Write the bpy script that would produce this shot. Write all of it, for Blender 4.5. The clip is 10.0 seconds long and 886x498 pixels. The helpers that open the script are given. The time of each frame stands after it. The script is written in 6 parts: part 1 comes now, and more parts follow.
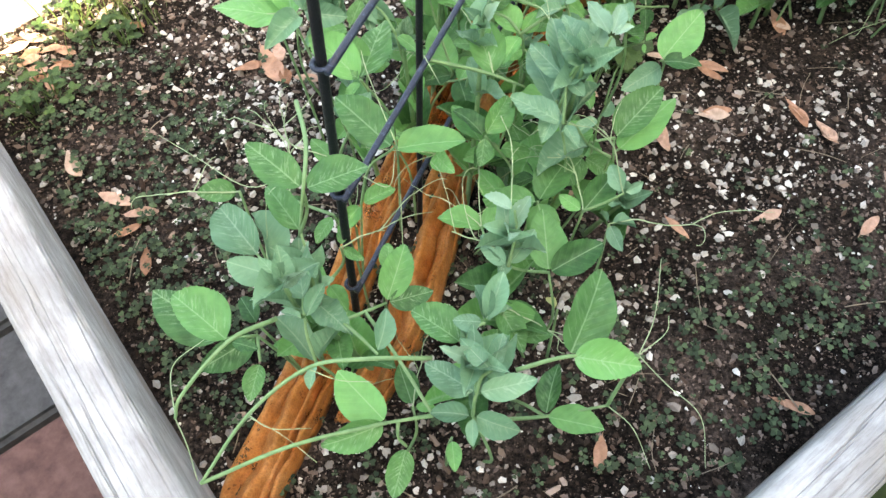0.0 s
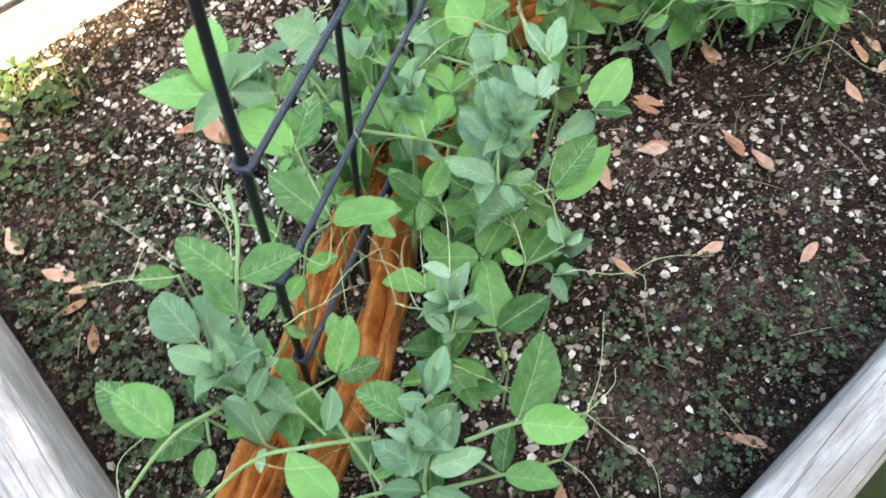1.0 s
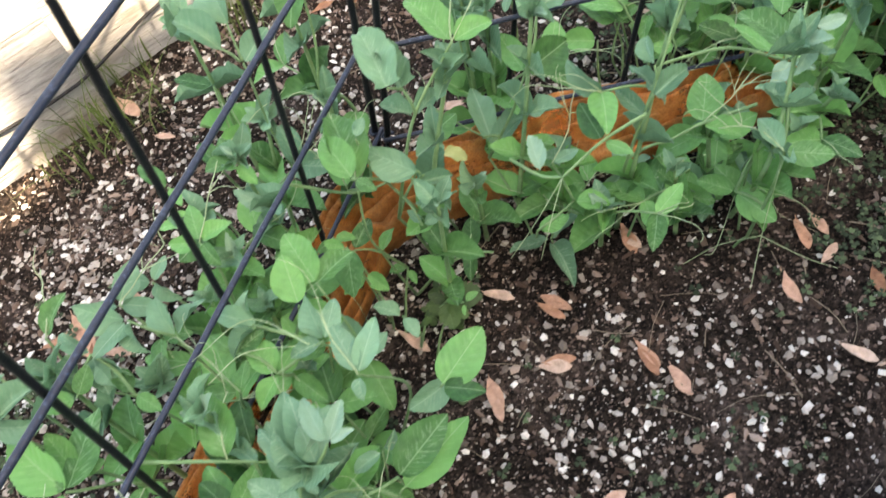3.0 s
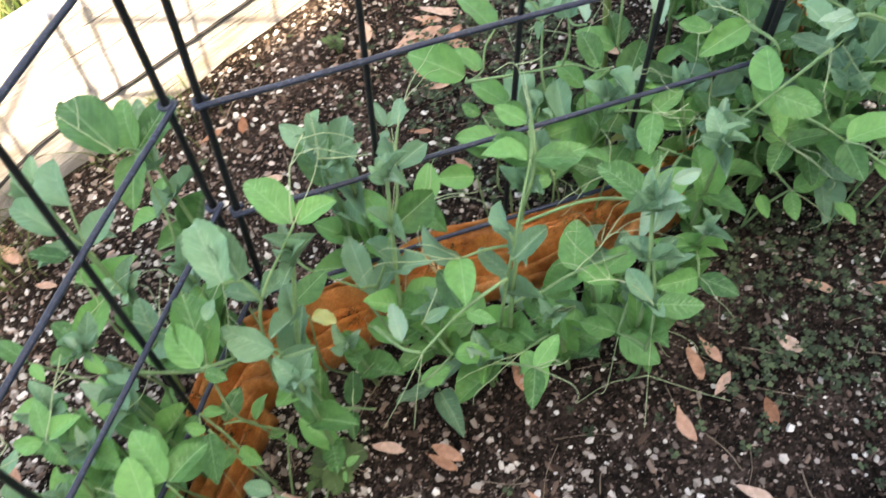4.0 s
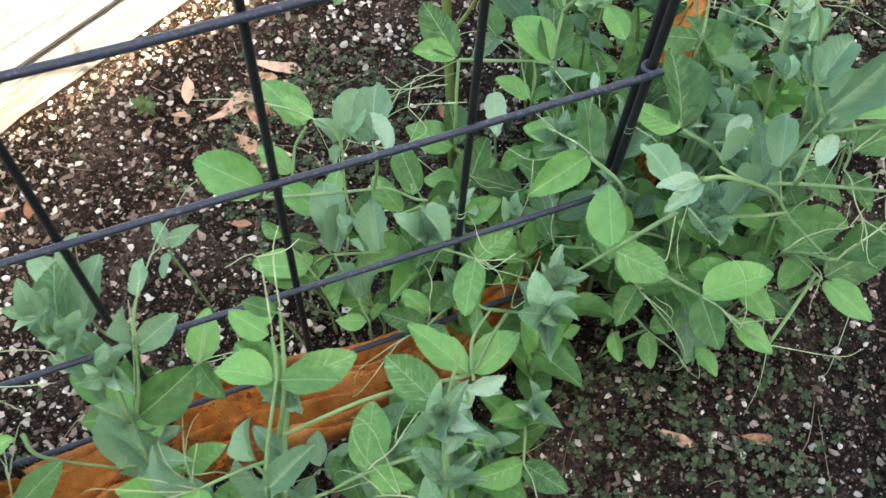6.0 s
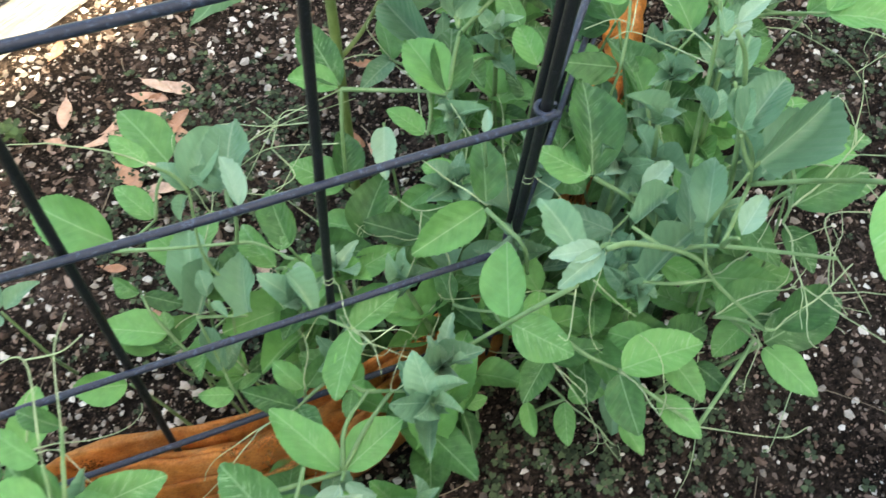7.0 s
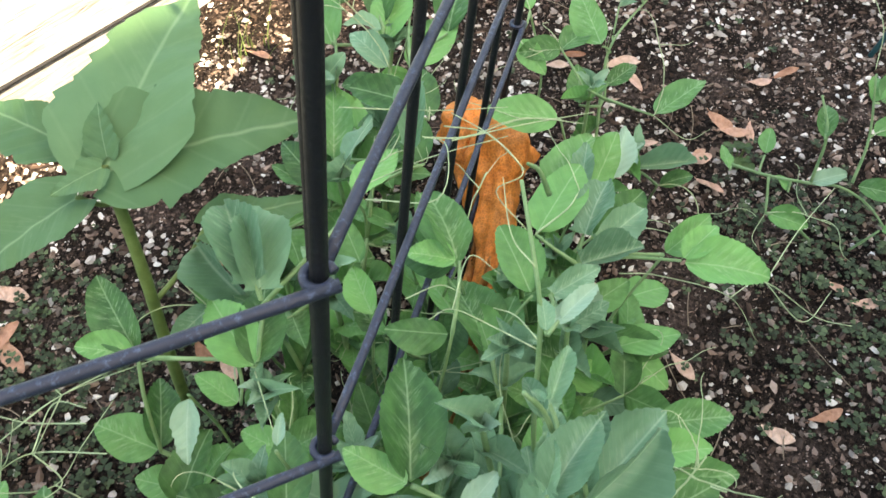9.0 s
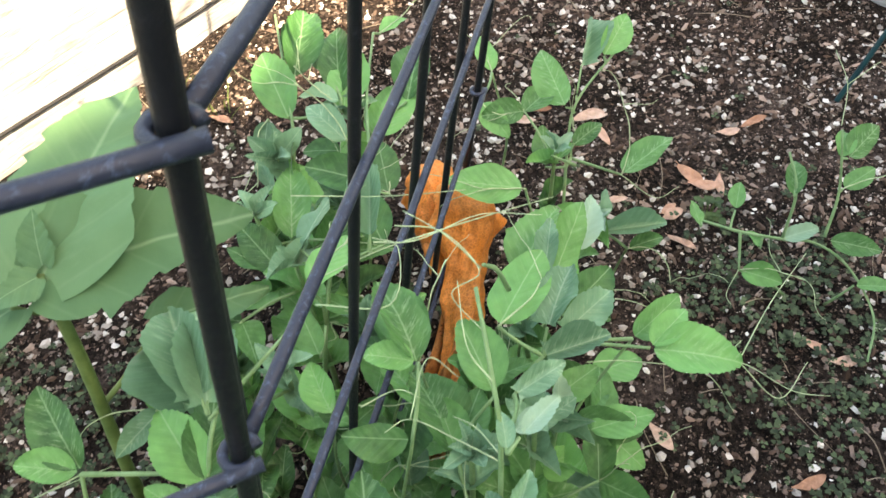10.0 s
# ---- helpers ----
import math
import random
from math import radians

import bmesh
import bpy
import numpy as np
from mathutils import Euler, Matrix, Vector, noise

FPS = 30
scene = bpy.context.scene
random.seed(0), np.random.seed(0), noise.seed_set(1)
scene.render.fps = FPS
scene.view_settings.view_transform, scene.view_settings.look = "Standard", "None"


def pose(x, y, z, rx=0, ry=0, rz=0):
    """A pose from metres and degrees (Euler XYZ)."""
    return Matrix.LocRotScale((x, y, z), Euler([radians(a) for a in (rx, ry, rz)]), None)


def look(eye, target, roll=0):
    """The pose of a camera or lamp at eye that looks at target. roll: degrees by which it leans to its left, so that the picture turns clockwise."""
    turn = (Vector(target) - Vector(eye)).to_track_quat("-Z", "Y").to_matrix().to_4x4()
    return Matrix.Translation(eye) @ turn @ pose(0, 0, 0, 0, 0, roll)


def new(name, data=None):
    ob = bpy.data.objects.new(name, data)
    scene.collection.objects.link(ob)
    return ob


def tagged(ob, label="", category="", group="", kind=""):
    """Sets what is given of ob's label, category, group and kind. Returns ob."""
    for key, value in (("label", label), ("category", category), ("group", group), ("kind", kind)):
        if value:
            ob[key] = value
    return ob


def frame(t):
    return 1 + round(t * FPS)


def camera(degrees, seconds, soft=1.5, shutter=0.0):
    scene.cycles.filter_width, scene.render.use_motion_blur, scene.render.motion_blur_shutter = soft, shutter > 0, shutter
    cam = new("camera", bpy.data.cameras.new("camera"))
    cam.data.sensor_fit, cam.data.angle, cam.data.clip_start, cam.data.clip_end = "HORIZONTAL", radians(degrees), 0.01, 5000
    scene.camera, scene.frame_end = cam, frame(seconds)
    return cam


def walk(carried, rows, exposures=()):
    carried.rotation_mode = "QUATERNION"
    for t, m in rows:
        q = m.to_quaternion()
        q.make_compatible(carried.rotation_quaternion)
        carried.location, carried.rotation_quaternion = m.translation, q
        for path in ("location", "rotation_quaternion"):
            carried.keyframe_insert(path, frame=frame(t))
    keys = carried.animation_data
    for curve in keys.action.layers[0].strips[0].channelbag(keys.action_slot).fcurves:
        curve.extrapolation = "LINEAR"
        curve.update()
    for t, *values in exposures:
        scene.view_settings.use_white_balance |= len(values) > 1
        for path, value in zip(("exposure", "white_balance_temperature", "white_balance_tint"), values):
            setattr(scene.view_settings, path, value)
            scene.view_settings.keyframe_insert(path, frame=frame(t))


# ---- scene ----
cam = camera(58.4, 10.0, shutter=0.3)
PATH = [
    (0, (0.092, 0.118, 0.524), (-0.005, 1.108, -1.211), -4.6),
    (0.5, (0.095, 0.126, 0.53), (0.024, 1.116, -1.206), -4.4),
    (1, (0.11, 0.146, 0.541), (0.087, 1.157, -1.185), -4.9),
    (1.5, (0.136, 0.173, 0.557), (0.138, 1.213, -1.151), -6.6),
    (2, (0.162, 0.216, 0.544), (0.139, 1.252, -1.167), -7.0),
    (3.3, (0.286, 0.355, 0.576), (0.098, 1.353, -1.147), -14.6),
    (3.5, (0.303, 0.369, 0.584), (0.121, 1.38, -1.132), -15.1),
    (4, (0.333, 0.402, 0.578), (0.252, 1.489, -1.098), -12.5),
    (4.5, (0.35, 0.423, 0.57), (0.378, 1.569, -1.069), -9.3),
    (5, (0.378, 0.441, 0.567), (0.455, 1.598, -1.063), -8.7),
    (5.2, (0.393, 0.462, 0.565), (0.483, 1.61, -1.071), -8.2),
    (6.3, (0.464, 0.581, 0.533), (0.501, 1.524, -1.231), -5.8),
    (6.5, (0.477, 0.593, 0.521), (0.528, 1.54, -1.24), -5.9),
    (7, (0.503, 0.612, 0.497), (0.607, 1.579, -1.25), -3.4),
    (7.5, (0.537, 0.638, 0.488), (0.694, 1.625, -1.244), -0.2),
    (8, (0.564, 0.667, 0.486), (0.759, 1.703, -1.214), 1.0),
    (8.5, (0.579, 0.692, 0.493), (0.794, 1.772, -1.177), 0.5),
    (9, (0.589, 0.708, 0.5), (0.829, 1.824, -1.142), 0.3),
    (9.5, (0.597, 0.721, 0.502), (0.863, 1.861, -1.119), 0.4),
    (10, (0.609, 0.74, 0.506), (0.9, 1.897, -1.1), -0.1),
]
walk(cam, [(t, look(eye, target, roll)) for t, eye, target, roll in PATH],
     [(0, 3.17, 9300, 7), (1, 3.13, 9350, 7), (2, 2.97, 9400, 8), (3.5, 2.9, 9200, 12), (5, 2.81, 9300, 13), (6.5, 2.87, 9100, 6), (7.5, 2.86, 9100, 4), (8.5, 2.81, 9200, 7), (10, 2.87, 9600, 9)])


# ---- light ----
SUN_UP = 52.0          # the sun stands behind the added, unseen wall, low over the bed's long side
world = bpy.data.worlds.new("sky")
scene.world = world
world.use_nodes = True
wn = world.node_tree.nodes
sky = wn.new("ShaderNodeTexSky")
sky.sky_type, sky.sun_disc = "NISHITA", False
sky.sun_elevation, sky.sun_rotation = radians(SUN_UP), radians(141.0)
sky.air_density, sky.dust_density = 1.0, 2.0
world.node_tree.links.new(sky.outputs[0], wn["Background"].inputs[0])
wn["Background"].inputs[1].default_value = 0.15
sun = new("sun", bpy.data.lights.new("sun", "SUN"))
sun.data.energy, sun.data.angle, sun.data.color = 3.4, radians(0.6), (1.0, 0.94, 0.85)
sun.matrix_world = look((0.629 * 5, -0.777 * 5, 5 * math.tan(radians(SUN_UP))), (0, 0, 0))

# ---- the bed's axes: u runs along it, v across ----
CORNER, U, V = Vector((0.051, 0.066, 0)), Vector((0.777, 0.629, 0)), Vector((-0.629, 0.777, 0))
LONG, WIDE = 1.68, 0.742
TURN_BED = math.degrees(math.atan2(U.y, U.x))


def bed(u, v, z=0.0):
    p = CORNER + U * u + V * v
    return Vector((p.x, p.y, z))


def lie(x, y):
    """The height of the soil."""
    return 0.0035 * noise.noise((x * 9, y * 9, 0.3)) + 0.0022 * noise.noise((x * 34, y * 34, 4.0))


# ---- materials ----
def material(name, rough=0.7, spec=0.3, metal=0.0):
    m = bpy.data.materials.new(name)
    m.use_nodes = True
    b = m.node_tree.nodes["Principled BSDF"]
    b.inputs["Roughness"].default_value, b.inputs["Metallic"].default_value = rough, metal
    b.inputs["Specular IOR Level"].default_value = spec
    return m, m.node_tree.nodes, m.node_tree.links, b


def coords(nodes, links, scale=(1, 1, 1), which="Object"):
    c, mp = nodes.new("ShaderNodeTexCoord"), nodes.new("ShaderNodeMapping")
    mp.inputs["Scale"].default_value = scale
    links.new(c.outputs[which], mp.inputs[0])
    return mp.outputs[0]


def noise_tex(nodes, links, vec, scale, detail=4.0, rough=0.55):
    n = nodes.new("ShaderNodeTexNoise")
    n.inputs["Scale"].default_value, n.inputs["Detail"].default_value, n.inputs["Roughness"].default_value = scale, detail, rough
    links.new(vec, n.inputs["Vector"])
    return n.outputs[0]


def ramp(nodes, links, fac, *stops):
    r = nodes.new("ShaderNodeValToRGB")
    while len(r.color_ramp.elements) < len(stops):
        r.color_ramp.elements.new(0.5)
    for e, (at, col) in zip(r.color_ramp.elements, stops):
        e.position, e.color = at, (*col, 1)
    links.new(fac, r.inputs[0])
    return r.outputs[0]


def mix(nodes, links, fac, a, b, blend="MIX"):
    n = nodes.new("ShaderNodeMix")
    n.data_type, n.blend_type = "RGBA", blend
    for socket, value in ((n.inputs[0], fac), (n.inputs[6], a), (n.inputs[7], b)):
        if isinstance(value, bpy.types.NodeSocket):
            links.new(value, socket)
        else:
            socket.default_value = value if isinstance(value, float) else (*value, 1)
    return n.outputs[2]


def maths(nodes, links, op, a, b=0.0, c=0.0):
    n = nodes.new("ShaderNodeMath")
    n.operation = op
    for i, value in enumerate((a, b, c)):
        if isinstance(value, bpy.types.NodeSocket):
            links.new(value, n.inputs[i])
        else:
            n.inputs[i].default_value = value
    return n.outputs[0]


def bump(nodes, links, b, height, strength, distance):
    n = nodes.new("ShaderNodeBump")
    n.inputs["Strength"].default_value, n.inputs["Distance"].default_value = strength, distance
    links.new(height, n.inputs["Height"])
    links.new(n.outputs[0], b.inputs["Normal"])


def random_of(nodes, island=False):
    return nodes.new("ShaderNodeNewGeometry").outputs["Random Per Island"] if island else nodes.new("ShaderNodeObjectInfo").outputs["Random"]


def soil_material():
    m, n, l, b = material("potting soil", 0.95, 0.06)
    v = coords(n, l)
    big, fine = noise_tex(n, l, v, 14, 5), noise_tex(n, l, v, 260, 6, 0.7)
    c = ramp(n, l, big, (0.3, (0.0065, 0.0049, 0.0042)), (0.52, (0.021, 0.0156, 0.0134)), (0.72, (0.075, 0.056, 0.048)))
    fleck = noise_tex(n, l, v, 620, 3, 0.6)
    c = mix(n, l, ramp(n, l, fleck, (0.62, (0, 0, 0)), (0.72, (0.7, 0.7, 0.7))), c, (0.16, 0.12, 0.1))
    f = ramp(n, l, fine, (0.36, (0.2, 0.2, 0.2)), (0.52, (1.0, 1.0, 1.0)), (0.68, (2.6, 2.5, 2.4)))
    l.new(mix(n, l, 1.0, c, f, "MULTIPLY"), b.inputs[0])
    bump(n, l, b, fine, 0.9, 0.004)
    return m


def speck_material(name, *stops, rough=0.85, grain=900):
    """Loose grains: each piece its own tone, with a fine grain."""
    m, n, l, b = material(name, rough, 0.1)
    c = ramp(n, l, random_of(n, True), *stops)
    g = noise_tex(n, l, coords(n, l), grain, 3)
    l.new(mix(n, l, 0.5, c, ramp(n, l, g, (0.3, (0.55, 0.53, 0.5)), (0.7, (1, 1, 1))), "MULTIPLY"), b.inputs[0])
    bump(n, l, b, g, 0.5, 0.001)
    return m


def board_material():
    """Weathered sawn timber: soft streaks, pale worn blotches, brown and grey-green stains."""
    m, n, l, b = material("weathered timber", 0.78, 0.25)
    blotch, stain = noise_tex(n, l, coords(n, l, (5, 11, 11)), 3.0, 6, 0.65), noise_tex(n, l, coords(n, l, (3, 14, 14)), 1.7, 4)
    grain = noise_tex(n, l, coords(n, l, (1.6, 30, 30)), 3.0, 8, 0.6)
    fine = noise_tex(n, l, coords(n, l, (9, 120, 120)), 3.2, 6, 0.7)
    c = ramp(n, l, blotch, (0.32, (0.25, 0.24, 0.235)), (0.5, (0.345, 0.338, 0.34)), (0.64, (0.48, 0.475, 0.48)))
    c = mix(n, l, ramp(n, l, stain, (0.52, (0, 0, 0)), (0.7, (0.6, 0.6, 0.6))), c, (0.29, 0.24, 0.195))
    c = mix(n, l, 0.4, c, ramp(n, l, grain, (0.3, (0.7, 0.69, 0.68)), (0.46, (0.96, 0.96, 0.96)), (0.7, (1.08, 1.08, 1.08))), "MULTIPLY")
    c = mix(n, l, 0.45, c, ramp(n, l, fine, (0.36, (0.5, 0.46, 0.43)), (0.52, (1.06, 1.06, 1.06))), "MULTIPLY")
    split = noise_tex(n, l, coords(n, l, (1.1, 42, 42)), 2.1, 3, 0.5)
    crack = ramp(n, l, maths(n, l, "ABSOLUTE", maths(n, l, "SUBTRACT", split, 0.56)), (0.0, (1, 1, 1)), (0.012, (0, 0, 0)))
    c = mix(n, l, maths(n, l, "MULTIPLY", crack, ramp(n, l, blotch, (0.42, (0, 0, 0)), (0.6, (0.3, 0.3, 0.3)))), c, (0.045, 0.033, 0.026))
    knots = n.new("ShaderNodeTexVoronoi")
    knots.inputs["Scale"].default_value = 1.0
    l.new(coords(n, l, (5.5, 15, 15)), knots.inputs["Vector"])
    knot = ramp(n, l, knots.outputs["Distance"], (0.07, (0.9, 0.9, 0.9)), (0.13, (0.25, 0.25, 0.25)), (0.2, (0, 0, 0)))
    l.new(mix(n, l, knot, c, (0.13, 0.095, 0.07)), b.inputs[0])
    bump(n, l, b, maths(n, l, "SUBTRACT", maths(n, l, "ADD", grain, maths(n, l, "MULTIPLY", fine, 0.8)), crack), 0.8, 0.0024)
    return m


def wire_material(name, base, scuff_sheen, amount, gloss=0.45):
    m, n, l, b = material(name, 0.42, gloss)
    s = noise_tex(n, l, coords(n, l, (1, 1, 1)), 420, 7, 0.75)
    l.new(mix(n, l, ramp(n, l, s, (0.56 - amount, (0, 0, 0)), (0.66, (1, 1, 1))), base, scuff_sheen), b.inputs[0])
    l.new(ramp(n, l, s, (0.3, (0.33, 0.33, 0.33)), (0.7, (0.6, 0.6, 0.6))), b.inputs["Roughness"])
    bump(n, l, b, s, 0.5, 0.0006)
    return m


def netting_material(name, clean):
    m, n, l, b = material(name, 0.5, 0.35)
    v = coords(n, l)
    dirt, stain = noise_tex(n, l, v, 30, 7, 0.7), noise_tex(n, l, v, 11, 5, 0.6)
    crinkle = noise_tex(n, l, coords(n, l, (1, 1, 0.5)), 170, 5, 0.6)
    c = ramp(n, l, dirt, (0.3, (0.26, 0.11, 0.045)), (0.42, (0.64, 0.27, 0.085)), (0.55, (0.84, 0.41, 0.15)), (0.72, (0.84, 0.52, 0.26)))
    c = mix(n, l, clean, c, (0.9, 0.29, 0.045))
    c = mix(n, l, 0.75 - 0.5 * clean, c, ramp(n, l, stain, (0.34, (0.4, 0.33, 0.28)), (0.46, (0.92, 0.88, 0.84)), (0.6, (1.12, 1.12, 1.12))), "MULTIPLY")
    c = mix(n, l, 0.5, c, ramp(n, l, crinkle, (0.35, (0.6, 0.52, 0.46)), (0.62, (1.15, 1.15, 1.12))), "MULTIPLY")
    net = n.new("ShaderNodeTexVoronoi")
    net.feature = "DISTANCE_TO_EDGE"
    net.inputs["Scale"].default_value = 420
    l.new(v, net.inputs["Vector"])
    threads = ramp(n, l, net.outputs["Distance"], (0.05, (1.15, 1.12, 1.05)), (0.22, (0.72, 0.68, 0.64)))
    l.new(mix(n, l, 0.5, c, threads, "MULTIPLY"), b.inputs[0])
    bump(n, l, b, maths(n, l, "ADD", maths(n, l, "MULTIPLY", net.outputs["Distance"], -0.5), maths(n, l, "MULTIPLY", crinkle, 1.6)), 0.8, 0.0016)
    thin(n, l, b, 0.25)
    if clean > 0.5:
        return m
    clear, sheer = n.new("ShaderNodeBsdfTransparent"), n.new("ShaderNodeMixShader")
    l.new(ramp(n, l, stain, (0.35, (0.2, 0.2, 0.2)), (0.62, (0.6, 0.6, 0.6))), sheer.inputs[0])
    l.new(n["Material Output"].inputs[0].links[0].from_socket, sheer.inputs[1])
    l.new(clear.outputs[0], sheer.inputs[2])
    l.new(sheer.outputs[0], n["Material Output"].inputs[0])
    return m


def thin(n, l, b, amount):
    """Lets part of the light through a thin sheet."""
    t, mx = n.new("ShaderNodeBsdfTranslucent"), n.new("ShaderNodeMixShader")
    source = b.inputs[0].links[0].from_socket
    l.new(source, t.inputs[0])
    mx.inputs[0].default_value = amount
    l.new(b.outputs[0], mx.inputs[1])
    l.new(t.outputs[0], mx.inputs[2])
    l.new(mx.outputs[0], n["Material Output"].inputs[0])


def leaf_material(name, dark, light, vein, veins=7.0, mottled=0.5, gloss=0.5, pale=0.35):
    """A leaf blade with y along its length from 0 to 1: fine midrib, side veins, pale marbling beside them."""
    m, n, l, b = material(name, gloss, 0.3)
    c = n.new("ShaderNodeTexCoord")
    xyz, cell = n.new("ShaderNodeSeparateXYZ"), n.new("ShaderNodeCombineXYZ")
    l.new(c.outputs["Object"], xyz.inputs[0])
    side = maths(n, l, "ABSOLUTE", xyz.outputs[0])
    which = random_of(n)
    blot = noise_tex(n, l, c.outputs["Object"], 4.5, 4)
    tone = maths(n, l, "ADD", maths(n, l, "MULTIPLY", which, 0.6), maths(n, l, "MULTIPLY", blot, 0.45))
    col = ramp(n, l, tone, (0.22, dark), (0.8, light))
    along = maths(n, l, "SUBTRACT", xyz.outputs[1], maths(n, l, "MULTIPLY", side, 0.95))
    l.new(maths(n, l, "MULTIPLY", along, 17.0), cell.inputs[0])
    l.new(maths(n, l, "MULTIPLY", xyz.outputs[0], 6.0), cell.inputs[1])
    l.new(maths(n, l, "MULTIPLY", which, 40.0), cell.inputs[2])
    streak = ramp(n, l, noise_tex(n, l, cell.outputs[0], 1.3, 4, 0.65), (0.52, (0, 0, 0)), (0.68, (1, 1, 1)))
    inner = ramp(n, l, side, (0.08, (1, 1, 1)), (0.24, (0.12, 0.12, 0.12)))
    some = ramp(n, l, maths(n, l, "FRACT", maths(n, l, "MULTIPLY", which, 7.0)), (0.25, (0.15, 0.15, 0.15)), (0.8, (1, 1, 1)))
    col = mix(n, l, maths(n, l, "MULTIPLY", maths(n, l, "MULTIPLY", maths(n, l, "MULTIPLY", streak, inner), some), mottled * 0.7), col, vein)
    saw = maths(n, l, "ABSOLUTE", maths(n, l, "SUBTRACT", maths(n, l, "FRACT", maths(n, l, "MULTIPLY", along, veins)), 0.5))
    rib = ramp(n, l, saw, (0.0, (1, 1, 1)), (0.07, (0, 0, 0)))
    mid = ramp(n, l, side, (0.003, (1, 1, 1)), (0.014, (0, 0, 0)))
    col = mix(n, l, maths(n, l, "MULTIPLY", rib, pale * 0.16), col, vein)
    col = mix(n, l, maths(n, l, "MULTIPLY", mid, pale), col, vein)
    l.new(col, b.inputs[0])
    relief = maths(n, l, "ADD", maths(n, l, "MULTIPLY", saw, 0.5), maths(n, l, "MULTIPLY", blot, 0.7))
    bump(n, l, b, relief, 0.16, 0.012)
    thin(n, l, b, 0.18)
    return m


def plain_material(name, *stops, scale=60, rough=0.6, strength=0.3, see=0.0, dist=0.001):
    m, n, l, b = material(name, rough, 0.3)
    t = noise_tex(n, l, coords(n, l), scale, 5, 0.6)
    l.new(ramp(n, l, t, *stops), b.inputs[0])
    bump(n, l, b, t, strength, dist)
    if see:
        thin(n, l, b, see)
    return m


SOIL = soil_material()
PERLITE = speck_material("perlite", (0.0, (0.15, 0.122, 0.105)), (0.35, (0.31, 0.27, 0.24)), (0.68, (0.56, 0.52, 0.48)), (1.0, (0.84, 0.81, 0.77)))
CRUMB = speck_material("bark and crumbs", (0.0, (0.006, 0.0044, 0.0036)), (0.35, (0.036, 0.026, 0.021)), (0.7, (0.12, 0.088, 0.073)), (1.0, (0.3, 0.228, 0.195)))
CHIP = speck_material("wood chips", (0.0, (0.022, 0.015, 0.011)), (0.35, (0.08, 0.052, 0.04)), (0.75, (0.18, 0.126, 0.1)), (1.0, (0.42, 0.32, 0.27)), grain=500)
TIMBER = board_material()
STAKE = wire_material("black coated steel", (0.006, 0.007, 0.01), (0.022, 0.026, 0.034), 0.0, 0.25)
# blue base and paler flecks: scuffs, plus the sky's reflection put into the colour
RUNG = wire_material("scuffed slate coated steel with painted sky sheen", (0.012, 0.019, 0.04), (0.06, 0.088, 0.15), 0.02)
NETTING = netting_material("orange mesh", 0.15)
BRIGHT_NETTING = netting_material("bright orange mesh", 0.6)
PEA = leaf_material("pea leaf", (0.026, 0.094, 0.028), (0.145, 0.375, 0.115), (0.33, 0.52, 0.29), mottled=0.65)
YOUNG = leaf_material("bloomed young pea leaf", (0.095, 0.208, 0.122), (0.178, 0.35, 0.208), (0.38, 0.55, 0.39), mottled=0.7)
WAXY = leaf_material("waxy pale leaf underside", (0.17, 0.31, 0.2), (0.28, 0.44, 0.32), (0.48, 0.62, 0.49), mottled=0.2, pale=0.2)
BROADLEAF = leaf_material("broad downy leaf", (0.06, 0.145, 0.062), (0.105, 0.215, 0.1), (0.28, 0.42, 0.24), veins=4.0, mottled=0.15, gloss=0.7)
WITHERED = leaf_material("withered yellow leaf", (0.3, 0.34, 0.13), (0.42, 0.46, 0.2), (0.5, 0.48, 0.25), mottled=0.3)
WEED = leaf_material("weed leaf", (0.028, 0.06, 0.02), (0.07, 0.13, 0.04), (0.16, 0.28, 0.12), mottled=0.2)
STEM = plain_material("pea stem", (0.3, (0.13, 0.25, 0.105)), (0.7, (0.23, 0.37, 0.18)), scale=90, see=0.15)
STALK = plain_material("green stalk", (0.3, (0.06, 0.11, 0.03)), (0.7, (0.14, 0.21, 0.07)), scale=90)
TENDRIL = plain_material("tendril", (0.3, (0.24, 0.34, 0.18)), (0.7, (0.42, 0.52, 0.32)), scale=120)
DRY = plain_material("dry stem", (0.3, (0.14, 0.11, 0.08)), (0.7, (0.32, 0.26, 0.19)), scale=120)
CLOVER = speck_material("small weed leaves", (0.0, (0.026, 0.04, 0.024)), (0.6, (0.05, 0.074, 0.042)), (1.0, (0.1, 0.145, 0.075)), rough=0.6)
GRASS = speck_material("grass", (0.0, (0.04, 0.075, 0.02)), (0.55, (0.1, 0.16, 0.045)), (1.0, (0.33, 0.31, 0.16)), rough=0.6)
PAVER = plain_material("clay paver", (0.3, (0.07, 0.034, 0.03)), (0.7, (0.15, 0.082, 0.073)), scale=70, rough=0.85, strength=0.6, dist=0.003)
SLATE = plain_material("grey paver", (0.3, (0.035, 0.037, 0.04)), (0.7, (0.085, 0.085, 0.09)), scale=70, rough=0.85, strength=0.6, dist=0.003)
SAND = plain_material("thin grass and yard soil", (0.3, (0.018, 0.03, 0.01)), (0.5, (0.03, 0.048, 0.016)), (0.7, (0.065, 0.062, 0.036)), scale=9, rough=0.95, strength=0.6, dist=0.004)
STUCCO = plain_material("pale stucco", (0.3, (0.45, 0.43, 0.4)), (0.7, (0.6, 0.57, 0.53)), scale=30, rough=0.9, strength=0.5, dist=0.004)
RUBBER = plain_material("black rubber", (0.3, (0.008, 0.008, 0.009)), (0.7, (0.02, 0.02, 0.022)), scale=90, rough=0.75)
